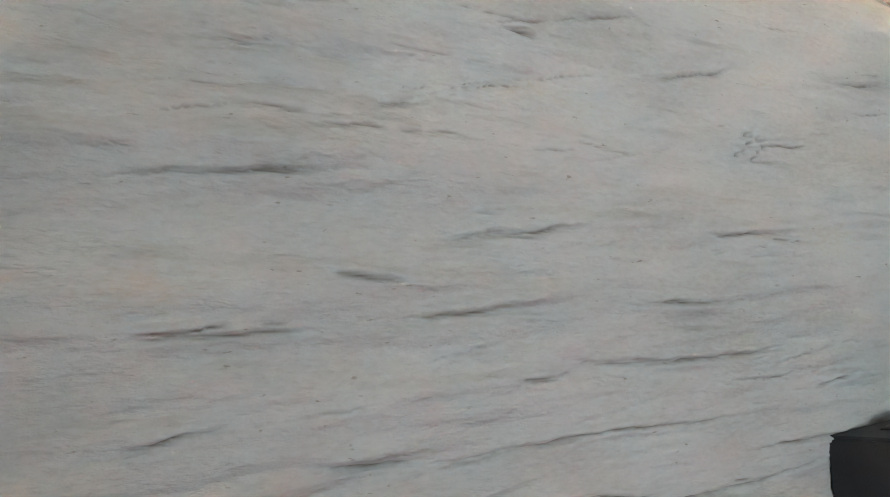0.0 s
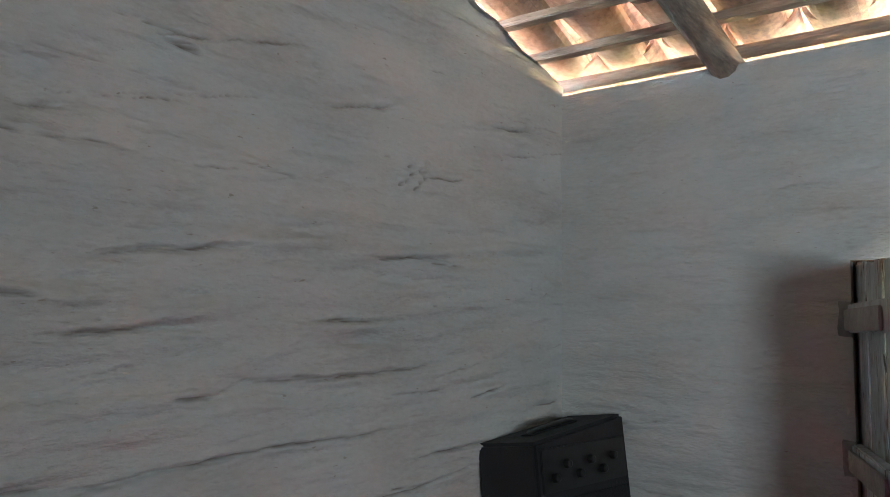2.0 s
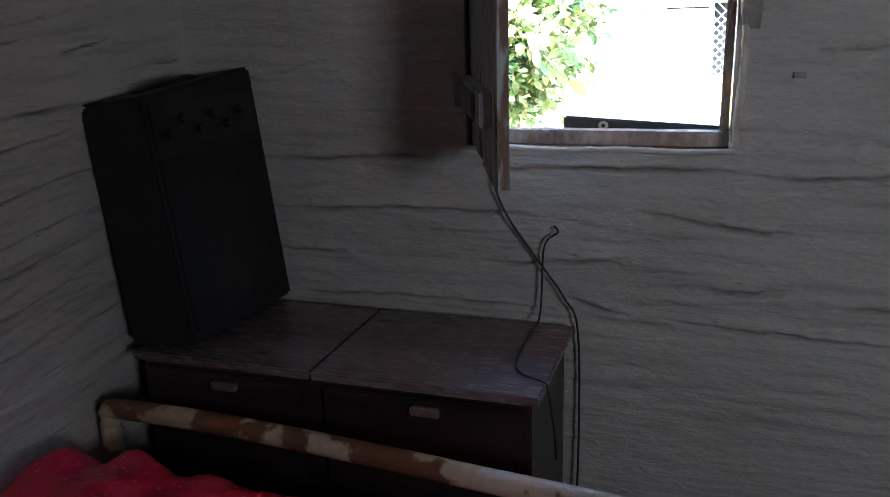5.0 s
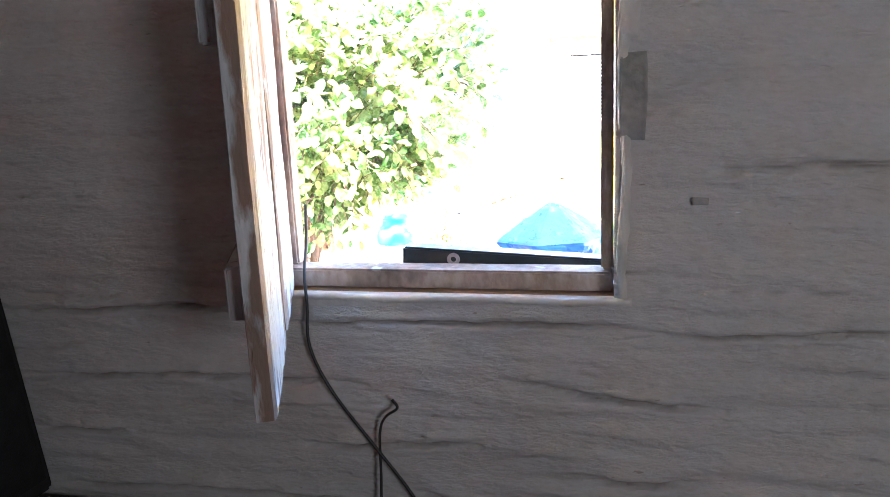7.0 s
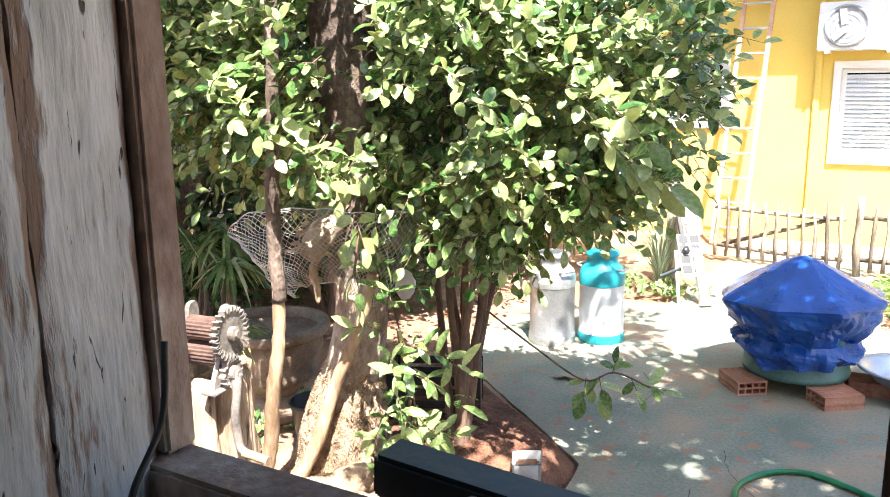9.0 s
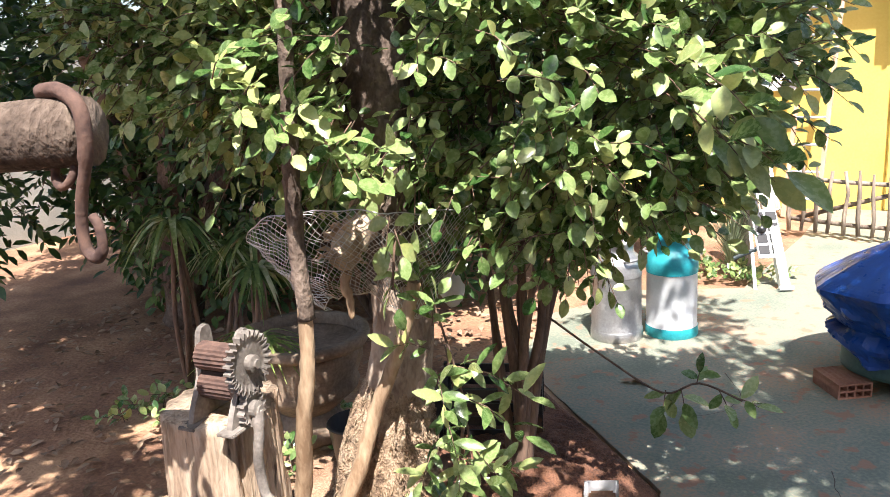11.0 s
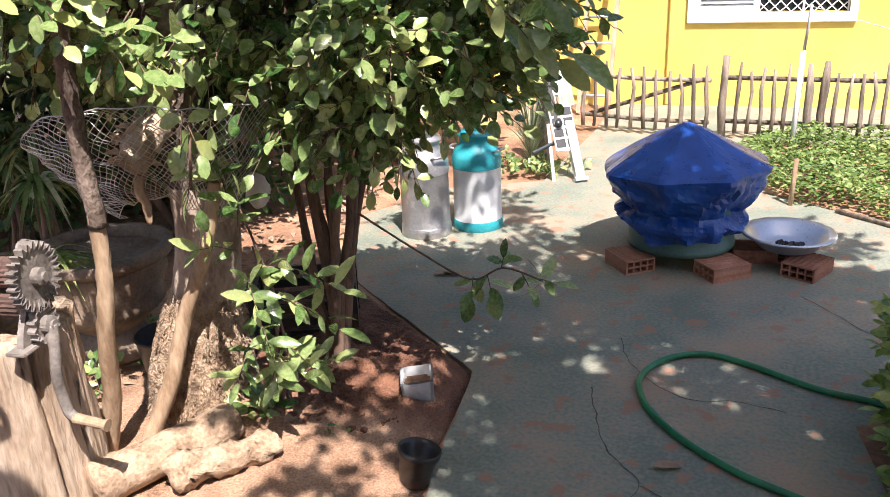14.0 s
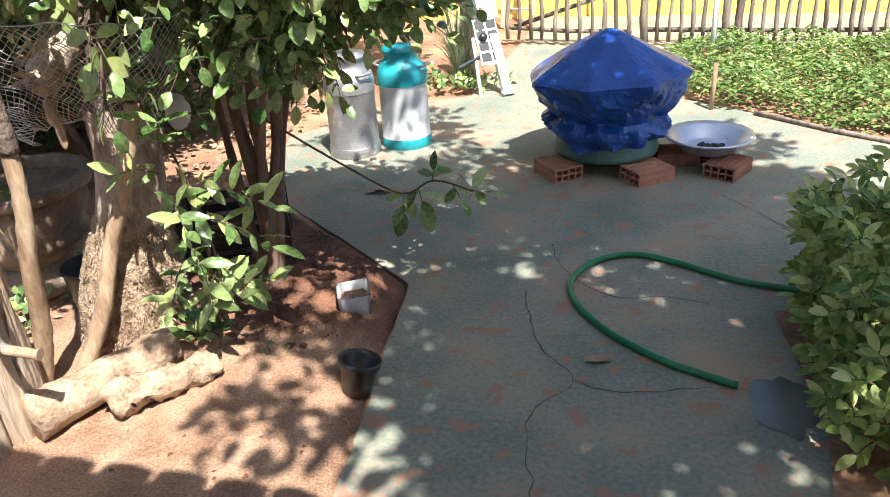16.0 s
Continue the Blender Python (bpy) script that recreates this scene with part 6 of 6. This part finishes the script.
def fence(name, x0, x1, y0, y1, n, top, label, brace):
    f = thing(name, pose(0, 0, 0), label, "fence")
    for k in range(n):
        t = k / (n - 1)
        x, y = x0 + (x1 - x0) * t + rnd(-0.012, 0.012), y0 + (y1 - y0) * t
        big = (k == 0 and not brace) or (not brace and k in (7, 8))
        h = top + rnd(-0.06, 0.05) + (0.09 if big else 0)
        bm = bmesh.new()
        tube(bm, [(x + rnd(-0.008, 0.008), y, 0.05 if not big else 0.0), (x + rnd(-0.015, 0.015), y, h * 0.35), (x + rnd(-0.015, 0.015), y, h * 0.7), (x + rnd(-0.025, 0.025), y, h)], [rnd(0.016, 0.022) * (2.1 if big else 1), rnd(0.016, 0.022) * (2.1 if big else 1), rnd(0.015, 0.021) * (2.0 if big else 1), rnd(0.009, 0.017) * (2.0 if big else 1)], 7, wob=0.3)
        part("post" if big else "picket", bm, FENCEM, f, "", True)
    for z in (0.14, top - 0.12):
        bm = bmesh.new()
        tube(bm, [(x0 - 0.03, y0 + 0.04, z + 0.02), ((x0 + x1) / 2, (y0 + y1) / 2 + 0.04, z), (x1 + 0.03, y1 + 0.04, z + 0.01)], 0.022, 7, wob=0.3)
        part("rail", bm, FENCEM, f, "", True)
    if brace:
        bm = bmesh.new()
        tube(bm, [(x0 + 0.05, y0 + 0.07, 0.16), (x1 - 0.02, y1 + 0.07, top - 0.1)], 0.022, 7, wob=0.3)
        part("brace", bm, FENCEM, f, "", True)
    return f


fence("picket_gate", -1.42, -0.22, 8.30, 8.08, 11, 0.66, "rustic stick gate with a diagonal brace", True)
fence("picket_fence", -0.06, 2.9, 8.12, 8.08, 29, 0.67, "rustic stick fence of uneven grey poles", False)

mast = thing("white_mast", pose(0.52, 7.46, 0), "thin white pole carrying a wire", "pole")
bm = bmesh.new()
tube(bm, [(0, 0, 0), (0.015, 0, 0.9)], 0.022, 10)
part("lower_pole", bm, WHITEP, mast, "", True)
bm = bmesh.new()
tube(bm, [(0.015, 0, 0.85), (0.04, 0, 1.27)], 0.012, 8)
part("upper_pole", bm, SILVER, mast, "", True)
bm = bmesh.new()
tube(bm, curve([(0.55, 7.46, 1.26), (1.4, 7.2, 1.02), (2.6, 6.8, 0.78)], 8), 0.004, 5)
tagged(part("stay_wire", bm, SILVER), "thin pale wire running from the pole", "wire")
bm = bmesh.new()
tube(bm, [(0.46, 6.05, 0), (0.47, 6.05, 0.34)], 0.017, 8, wob=0.2)
tagged(part("garden_stake", bm, STICKM, smooth=True), "short wooden stake at the bed's edge", "stake")

# weeds in the bed before the fence
rw = np.random.RandomState(77)
P, D, N, L, W = [], [], [], [], []


def in_bed(x, y):
    return y < 8.0 and y > 6.36 - 0.72 * max(0, x - 0.2) + 0.08 * math.sin(9 * x) and x > 0.16 + 0.12 * math.sin(5 * y) and y > 4.8


while len(P) < 21000:
    x, y = rw.uniform(0.1, 3.2), rw.uniform(4.8, 8.0)
    if not in_bed(x, y):
        continue
    h = 0.10 + 0.13 * (0.5 + noise.noise(Vector((x * 2.2, y * 2.2, 0)))) 
    P.append((x, y, rw.uniform(0.0, 1.0) ** 0.6 * h))
    a = rw.uniform(0, 6.28)
    D.append((math.cos(a), math.sin(a), rw.uniform(-0.1, 0.9)))
    N.append((rw.normal(0, 0.5), rw.normal(0, 0.5), 1))
    s = rw.uniform(0.024, 0.058)
    L.append(s)
    W.append(s * 0.6)
tagged(leaf_mesh("weeds", P, D, N, L, W, GRASS), "bright green weeds filling a garden bed", "weeds", kind="stuff")
bm = bmesh.new()
vs = [bm.verts.new((x, y, 0.006)) for x, y in ((0.2, 8.02), (0.2, 6.40), (0.55, 6.12), (1.1, 5.72), (2.4, 4.8), (3.38, 4.8), (3.38, 8.02))]
bm.faces.new(vs)
tagged(part("bed_soil", bm, SOIL), "dark soil of the garden bed", "soil", kind="structure")
bm = bmesh.new()
tube(bm, [(0.75, 5.93, 0.015), (1.2, 5.55, 0.02), (1.8, 5.15, 0.015)], 0.017, 7, wob=0.2)
tagged(part("bed_edging", bm, FENCEM, smooth=True), "thin stick lying along the bed's edge", "edging")

# ---- yellow house ----
HY = 9.8
house = thing("yellow_house", pose(0, HY, 0), "single-storey house painted bright yellow with white windows", "house")


def framed_wall(x0, x1, z0, z1, holes):
    """A wall with rectangular openings, 20 cm thick."""
    bm = bmesh.new()
    xs_ = sorted({x0, x1, *[h[0] for h in holes], *[h[1] for h in holes]})
    zs_ = sorted({z0, z1, *[h[2] for h in holes], *[h[3] for h in holes]})
    for a, b in zip(xs_, xs_[1:]):
        for c, d in zip(zs_, zs_[1:]):
            if not any(h[0] <= a and b <= h[1] and h[2] <= c and d <= h[3] for h in holes):
                box(bm, a, b, 0, 0.2, c, d)
    bmesh.ops.remove_doubles(bm, verts=bm.verts, dist=0.0005)
    return bm


HOLES = [(-0.46, 1.10, 1.02, 1.98), (-2.62, -1.74, 1.40, 2.05)]
part("wall", framed_wall(-4.6, 5.5, -0.05, 3.3, HOLES), YELLOW, house)
bm = bmesh.new()
box(bm, -4.6, 5.5, 3.2, 3.4, -0.05, 3.3)
part("back_wall", bm, YELLOW, house)
bm = bmesh.new()
v = [bm.verts.new(p) for p in ((-5.0, -0.55, 3.10), (5.9, -0.55, 3.10), (5.9, 1.8, 3.95), (-5.0, 1.8, 3.95), (-5.0, 3.9, 3.10), (5.9, 3.9, 3.10))]
w = [bm.verts.new(x.co + Vector((0, 0, 0.09))) for x in v]
for q in ((0, 1, 2, 3), (3, 2, 5, 4)):
    bm.faces.new([v[i] for i in q][::-1])
    bm.faces.new([w[i] for i in q])
bm.faces.new((v[0], v[1], w[1], w[0]))
part("roof", bm, TILEM, house, "clay tiled roof")
for x, r in ((-0.70, 0.05),):
    bm = bmesh.new()
    box(bm, x - 0.035, x + 0.035, -0.045, -0.001, 0, 3.1, bevel=0.01)
    part("drain_pipe", bm, YELLOW, house, "yellow painted down pipe")
for i, (a, b, c, d) in enumerate(HOLES):
    wdw = part("window", framed_wall(a - 0.08, b + 0.08, c - 0.10, d + 0.08, [(a, b, c, d)]), WHITEP, house, "white window with louvres and a lattice grille")
    wdw.matrix_basis = Matrix.Translation((0, -0.035, 0)) @ Matrix.Diagonal((1, 0.3, 1, 1))
    bm = bmesh.new()
    box(bm, a, b, 0.14, 0.15, c, d)
    part("pane", bm, GLASSDARK, house, "dark glass")
    mid = a + (b - a) * 0.42 if i == 0 else a + (b - a) * 0.30
    bm = bmesh.new()
    for x0, x1 in ((a, a + 0.05), (mid - 0.05, mid)):
        box(bm, x0, x1, 0.03, 0.075, c, d)
    box(bm, a + 0.05, mid - 0.05, 0.03, 0.075, d - 0.05, d)
    box(bm, a + 0.05, mid - 0.05, 0.03, 0.075, c, c + 0.05)
    part("louvre_frame", bm, WHITEP, house)
    z = c + 0.07
    while z < d - 0.07:
        bm = bmesh.new()
        box(bm, a + 0.05, mid - 0.05, -0.004, 0.004, -0.026, 0.026, Matrix.Translation((0, 0.05, z)) @ pose(0, 0, 0, -38))
        part("louvre_slat", bm, WHITEP, house)
        z += 0.047
    bm = bmesh.new()
    nb = 8 if i == 0 else 5
    wspan, hspan = b - mid, d - c
    for k in range(-6, nb + 6):
        for s in (1, -1):
            x0 = mid + wspan * k / nb
            p, q = Vector((x0, 0.05, c)), Vector((x0 + s * hspan, 0.05, d))
            if s * (q.x - p.x) <= 0:
                continue
            t0, t1 = 0.0, 1.0
            lo, hi = ((mid - p.x) / (q.x - p.x), (b - p.x) / (q.x - p.x))
            lo, hi = min(lo, hi), max(lo, hi)
            t0, t1 = max(t0, lo), min(t1, hi)
            if t1 - t0 > 0.02:
                tube(bm, [p.lerp(q, t0), p.lerp(q, t1)], 0.008, 4)
    for x in (mid, (mid + b) / 2, b - 0.012):
        tube(bm, [(x + 0.006, 0.05, c), (x + 0.006, 0.05, d)], 0.013, 6)
    part("window_grille", bm, WHITEP, house, "white lattice bars")

ac = thing("air_conditioner", pose(-0.31, HY - 0.16, 2.14), "white outdoor air conditioner unit on the house wall", "air conditioner")
bm = bmesh.new()
box(bm, -0.40, 0.40, -0.14, 0.13, 0.03, 0.54, bevel=0.012)
part("case", bm, ACM, ac)
bm = bmesh.new()
lathe(bm, [(0.205, 0), (0.225, 0.0), (0.225, 0.016), (0.205, 0.016)], 40, cap=False)
bmesh.ops.transform(bm, verts=bm.verts, matrix=pose(-0.12, -0.141, 0.285, 90))
part("fan_ring", bm, GREYP, ac, "grey fan ring", True)
bm = bmesh.new()
lathe(bm, [(0.0, 0.0), (0.205, 0.0), (0.205, 0.002), (0, 0.002)], 40, cap=False)
bmesh.ops.transform(bm, verts=bm.verts, matrix=pose(-0.12, -0.1415, 0.285, 90))
part("fan_recess", bm, GREYP, ac)
for k in range(3):
    bm = bmesh.new()
    box(bm, 0.02, 0.185, -0.001, 0.001, -0.05, 0.05, pose(-0.12, -0.149, 0.285, 0, 120 * k + 20, 0) @ pose(0, 0, 0, 18, 0, 0))
    part("fan_blade", bm, ACM, ac)
for k in range(4):
    bm = bmesh.new()
    tube(bm, [(-0.12 + (0.05 + 0.05 * k) * math.cos(a), -0.160, 0.285 + (0.05 + 0.05 * k) * math.sin(a)) for a in np.linspace(0, 6.2832, 33)], 0.0025, 4)
    part("fan_guard_ring", bm, GREYP, ac)
for x in (0.2, 0.24, 0.28):
    bm = bmesh.new()
    box(bm, x, x + 0.018, -0.143, -0.1405, 0.38, 0.42)
    part("mark", bm, GREYP, ac, "dark letter-sized mark")
for x in (-0.3, 0.3):
    bm = bmesh.new()
    box(bm, x - 0.02, x + 0.02, -0.14, 0.155, 0.0, 0.029)
    part("bracket", bm, WHITEP, ac)

ladder = thing("ladder", pose(0, 0, 0), "tall wooden ladder with metal rungs leaning on the house", "ladder")
A, B = Vector((-1.47, 9.15, 0.0)), Vector((-1.36, 9.74, 2.95))
for s in (-0.165, 0.165):
    bm = bmesh.new()
    tube(bm, [A + Vector((s, 0, 0)), B + Vector((s * 0.95, 0, 0))], 0.032, 4)
    part("rail", bm, LADDERW, ladder)
for k in range(10):
    p = A.lerp(B, (k + 0.7) / 10.5)
    bm = bmesh.new()
    tube(bm, [p + Vector((-0.15, -0.01, 0)), p + Vector((0.15, -0.01, 0))], 0.014, 8)
    part("rung", bm, ALU, ladder, "aluminium rung", True)

# ---- coleus bed by the house ----
tw = Twigs(55)
col = thing("coleus_plant", pose(0, 0, 0), "lush variegated lime-green leafy plant", "plant")
for k in range(420):
    x, y = 0.98 + rnd(-0.30, 0.45), rnd(2.15, 3.45)
    z = 0.06 + rnd(0, 0.62) ** 1.0 * (0.55 + 0.45 * (y - 2.1) / 1.3)
    tw.twig((x, y, z * 0.85), (-0.5 + rnd(-0.7, 0.7), -0.3 + rnd(-0.7, 0.7), rnd(0.1, 0.9)), 0.11, 9, 0.078, 0.36)
tw.done(LEAFLIME, col, STEMM)
limbs((1.0, 2.8, 0.0), [(0.9, 2.6, 0.5), (1.1, 3.1, 0.6), (0.95, 3.0, 0.65), (0.85, 2.4, 0.35)], STEMM, col, 0.012)
bm = bmesh.new()
nv = [(0.62, 2.0), (0.66, 2.4), (0.60, 2.9), (0.57, 3.12), (0.72, 3.2), (1.6, 3.5), (2.0, 2.0), (1.2, 1.7)]
bm.faces.new([bm.verts.new((x, y, 0.012)) for x, y in nv][::-1])
bmesh.ops.recalc_face_normals(bm, faces=bm.faces)
tagged(part("plant_soil", bm, SOIL), "dark wet soil under the leafy plant", "soil", kind="structure")

# ---- hedge and dark garden behind ----
for seed, blobs, cnt, size, base, lab in (
        (31, [((-3.6, 4.6, 1.7), (0.9, 0.8, 1.0)), ((-4.5, 4.2, 1.2), (0.9, 0.8, 1.0)), ((-3.2, 5.2, 2.2), (0.9, 0.8, 0.9)), ((-3.9, 5.2, 1.0), (1.3, 0.6, 0.9))], 1900, 0.10, (-3.7, 4.6, 0), "dense dark green shrub behind the planter"),
        (32, [((-2.6, 6.6, 2.2), (0.9, 0.8, 1.0)), ((-3.6, 7.2, 1.6), (1.2, 0.9, 1.5)), ((-2.0, 6.2, 2.6), (0.7, 0.6, 0.6))], 900, 0.11, (-2.8, 6.8, 0), "leafy shrub in the middle of the garden"),
        (33, [((-5.6, 4.4, 1.8), (1.0, 1.2, 1.3)), ((-6.2, 2.6, 2.0), (1.0, 1.2, 1.5)), ((-5.2, 6.4, 2.0), (1.2, 1.2, 1.6)), ((-7.0, 5.0, 2.6), (1.2, 1.5, 1.5)), ((-5.4, 4.8, 0.9), (1.2, 1.3, 0.9))], 2600, 0.12, (-5.8, 4.6, 0), "tall dark hedge along the garden")):
    h = thing("garden_shrub", pose(0, 0, 0), lab, "shrub")
    tw = Twigs(seed)
    crown(tw, blobs, cnt, size, 7, 0.26)
    tw.done(LEAFDARK if seed != 32 else LEAF, h, STEMM)
    limbs(base, [Vector(b[0]) + Vector((rnd(-0.3, 0.3), rnd(-0.3, 0.3), 0.2)) for b in blobs for _ in range(2)], STEMM, h, 0.035)
bm = bmesh.new()
box(bm, -9.5, -4.9, 7.6, 7.8, -0.05, 2.2)
tagged(part("wall_garden", bm, WHITEWALL), "white garden wall beyond the shrubs, greyed for shade", "wall", kind="structure")
bm = bmesh.new()
box(bm, -9.5, -9.3, 0.5, 7.6, -0.05, 2.2)
tagged(part("wall_garden_side", bm, WHITEWALL), "white side wall of the garden, greyed for shade", "wall", kind="structure")
tw = Twigs(66)
low = thing("low_groundcover", pose(0, 0, 0), "low leafy groundcover in the shade", "plant")
for k in range(60):
    tw.twig((-3.3 + rnd(-0.6, 0.9), 3.0 + rnd(-0.5, 0.3), 0.02), (rnd(-1, 1), rnd(-1, 1), rnd(0.6, 1.2)), 0.18, 6, 0.06, 0.5)
for k in range(40):
    tw.twig((-1.75 + rnd(-0.3, 0.55), 6.6 + rnd(-0.25, 0.2), 0.02), (rnd(-1, 1), rnd(-1, 1), rnd(0.5, 1.0)), 0.16, 6, 0.06, 0.6)
tw.done(LEAF, low, STEMM)
P, D, N, L, W = [], [], [], [], []
for k in range(1700):
    x, y = rw.uniform(-6.0, -2.45), rw.uniform(1.9, 6.2)
    P.append((x, y, 0.01))
    a = rw.uniform(0, 6.28)
    D.append((math.cos(a), math.sin(a), rw.uniform(-0.05, 0.3)))
    N.append((rw.normal(0, 0.3), rw.normal(0, 0.3), 1))
    s = rw.uniform(0.04, 0.09)
    L.append(s)
    W.append(s * 0.5)
tagged(leaf_mesh("leaf_litter", P, D, N, L, W, DRYLEAF), "dry fallen leaves on the shaded earth", "leaves", kind="stuff")
for x, y, s, a in ((-0.157, 2.65, 0.11, 0.3), (-1.60, 4.22, 0.13, 0.2), (-1.42, 4.24, 0.14, 2.9), (-1.36, 2.98, 0.12, 2.0), (-1.38, 3.12, 0.10, 0.5), (-0.12, 3.28, 0.05, 1.0), (-1.75, 2.05, 0.09, 2.2), (-1.58, 2.45, 0.10, 1.2), (-2.18, 1.98, 0.09, 0.1), (0.50, 2.02, 0.06, 0.8)):
    on_soil = x < -1.0 and y < 3.4
    z = 0.012 if not on_soil else 0.075
    tagged(leaf_mesh("fallen_leaf", [(x, y, z)], [(math.cos(a), math.sin(a), 0.12)], [(0.2, 0.1, 1)], [s], [s * 0.55], DRYLEAF, bend=0.2), "curled dry brown leaf on the ground", "leaf", "fallen leaves")

# soil clods
for k in range(190):
    x, y = (rnd(-1.75, -1.1), rnd(2.5, 3.3)) if k < 140 else (rnd(-1.7, -0.95), rnd(1.7, 2.6))
    if x > edge_x(y) - 0.1:
        continue
    bm = bmesh.new()
    bmesh.ops.create_icosphere(bm, subdivisions=2, radius=(rnd(0.008, 0.026) if k < 140 else rnd(0.004, 0.011)) if k else 0.05)
    o = rnd(0, 50)
    for w in bm.verts:
        w.co *= 1 + 0.8 * noise.noise(w.co.normalized() * 1.8 + Vector((o, 0, 0)))
        w.co += Vector((x, y, (0.035 if k < 140 else 0.016) + 0.055 * math.exp(-((x + 1.55) ** 2 + (y - 2.9) ** 2) / 0.2)))
    tagged(part("soil_clod", bm, DARKSOIL, smooth=False), "lump of dry red soil", "clod", "lumps of soil")

# hook hanging from a beam end by the eave
hook = thing("iron_hook", pose(-1.80, 1.2, 1.64), "rusty iron strap hook hanging from a beam end", "hook")
bm = bmesh.new()
strap = curve([(-0.10, 0, 0.222), (-0.03, 0, 0.225), (0.035, 0, 0.195), (0.052, 0, 0.13), (0.035, 0, 0.05), (0.0, 0, -0.03), (-0.02, 0, -0.11), (-0.012, 0, -0.165), (0.025, 0, -0.18), (0.052, 0, -0.15), (0.05, 0, -0.10), (0.03, 0, -0.075)], 6)
rings = tube(bm, strap, [0.019] * 24 + [0.015] * 30 + [0.012] * (len(strap) - 54), 10, wob=0.1)
part("hook", bm, RUST, hook, "", True)
bm = bmesh.new()
tube(bm, [(-0.045 + 0.04 * math.cos(a), 0.02 * math.sin(a), 0.045 + 0.05 * math.sin(a)) for a in np.linspace(0, 6.28, 20)], 0.011, 6)
part("shackle", bm, RUST, hook, "", True)
bm = bmesh.new()
tube(bm, [(-1.80, 1.24, 1.765), (-2.3, 1.07, 1.74), (-3.0, 0.72, 1.70)], 0.086, 18, wob=0.08)
tube(bm, [(-2.9, 0.77, 0.0), (-2.9, 0.77, 1.70)], 0.07, 10, wob=0.1)
tagged(part("timber_beam", bm, BARK, smooth=True), "rough timber beam on a post beside the house", "beam")

# unseen tall tree that shades the concrete; small clumps added to shade set spots
shade = thing("shade_tree", pose(0, 0, 0), "tall tree with an open leafy crown", "tree")
tw = Twigs(91)
crown(tw, [((1.3, 1.3, 4.2), (0.85, 1.2, 0.5)), ((1.9, 2.5, 4.4), (0.6, 0.9, 0.45)), ((1.4, 2.5, 4.3), (0.8, 0.8, 0.45)), ((1.9, 0.3, 4.5), (0.5, 0.5, 0.4)), ((1.38, 0.6, 4.2), (0.6, 0.6, 0.4)), ((-0.12, 0.75, 4.2), (0.24, 0.24, 0.3)), ((0.6, 2.4, 4.3), (0.45, 0.5, 0.4)), ((-0.25, 3.4, 4.4), (0.4, 0.32, 0.3)), ((0.68, 0.55, 4.2), (0.34, 0.55, 0.3)), ((0.2, 0.5, 4.25), (0.30, 0.3, 0.25))], 1620, 0.13, 7, 0.36)
tw.done(LEAFDARK, shade, STEMM)
limbs((3.0, 2.6, 0.0), [(1.3, 1.4, 4.2), (2.2, 2.0, 4.5), (0.9, 2.6, 4.3), (2.6, 0.6, 4.6)], BARK, shade, 0.13, "limb")

# crown added above the view so that the left garden falls in shade
canopy = thing("garden_shade_canopy", pose(0, 0, 0), "broad leafy tree added to shade the garden", "tree")
tw = Twigs(92)
crown(tw, [((-3.1, 2.2, 3.6), (0.8, 0.6, 0.4)), ((-3.9, 2.5, 3.7), (1.0, 0.8, 0.45)), ((-4.1, 3.4, 3.7), (0.9, 1.2, 0.5)), ((-5.2, 3.0, 3.9), (1.0, 1.3, 0.5)), ((-4.6, 4.6, 3.8), (1.2, 0.9, 0.5)), ((-3.3, 4.6, 3.7), (0.8, 0.9, 0.45)), ((-2.9, 2.9, 3.9), (0.6, 0.7, 0.4)), ((-2.5, 1.9, 3.9), (0.5, 0.6, 0.4)), ((-3.0, 1.4, 3.8), (0.7, 0.6, 0.4)), ((-3.5, 0.9, 3.8), (0.8, 0.6, 0.4)), ((-4.5, 1.6, 3.8), (0.9, 0.8, 0.4)), ((-5.1, 2.4, 3.9), (1.0, 0.9, 0.4)), ((-2.3, 0.85, 3.8), (0.5, 0.6, 0.4))], 4600, 0.14, 7, 0.36)
tw.done(LEAFDARK, canopy, STEMM)
limbs((-5.0, 3.9, 0.0), [(-4.1, 3.4, 3.7), (-5.2, 3.0, 3.9), (-4.6, 4.6, 3.8), (-3.4, 4.6, 3.7)], BARK, canopy, 0.11, "limb")
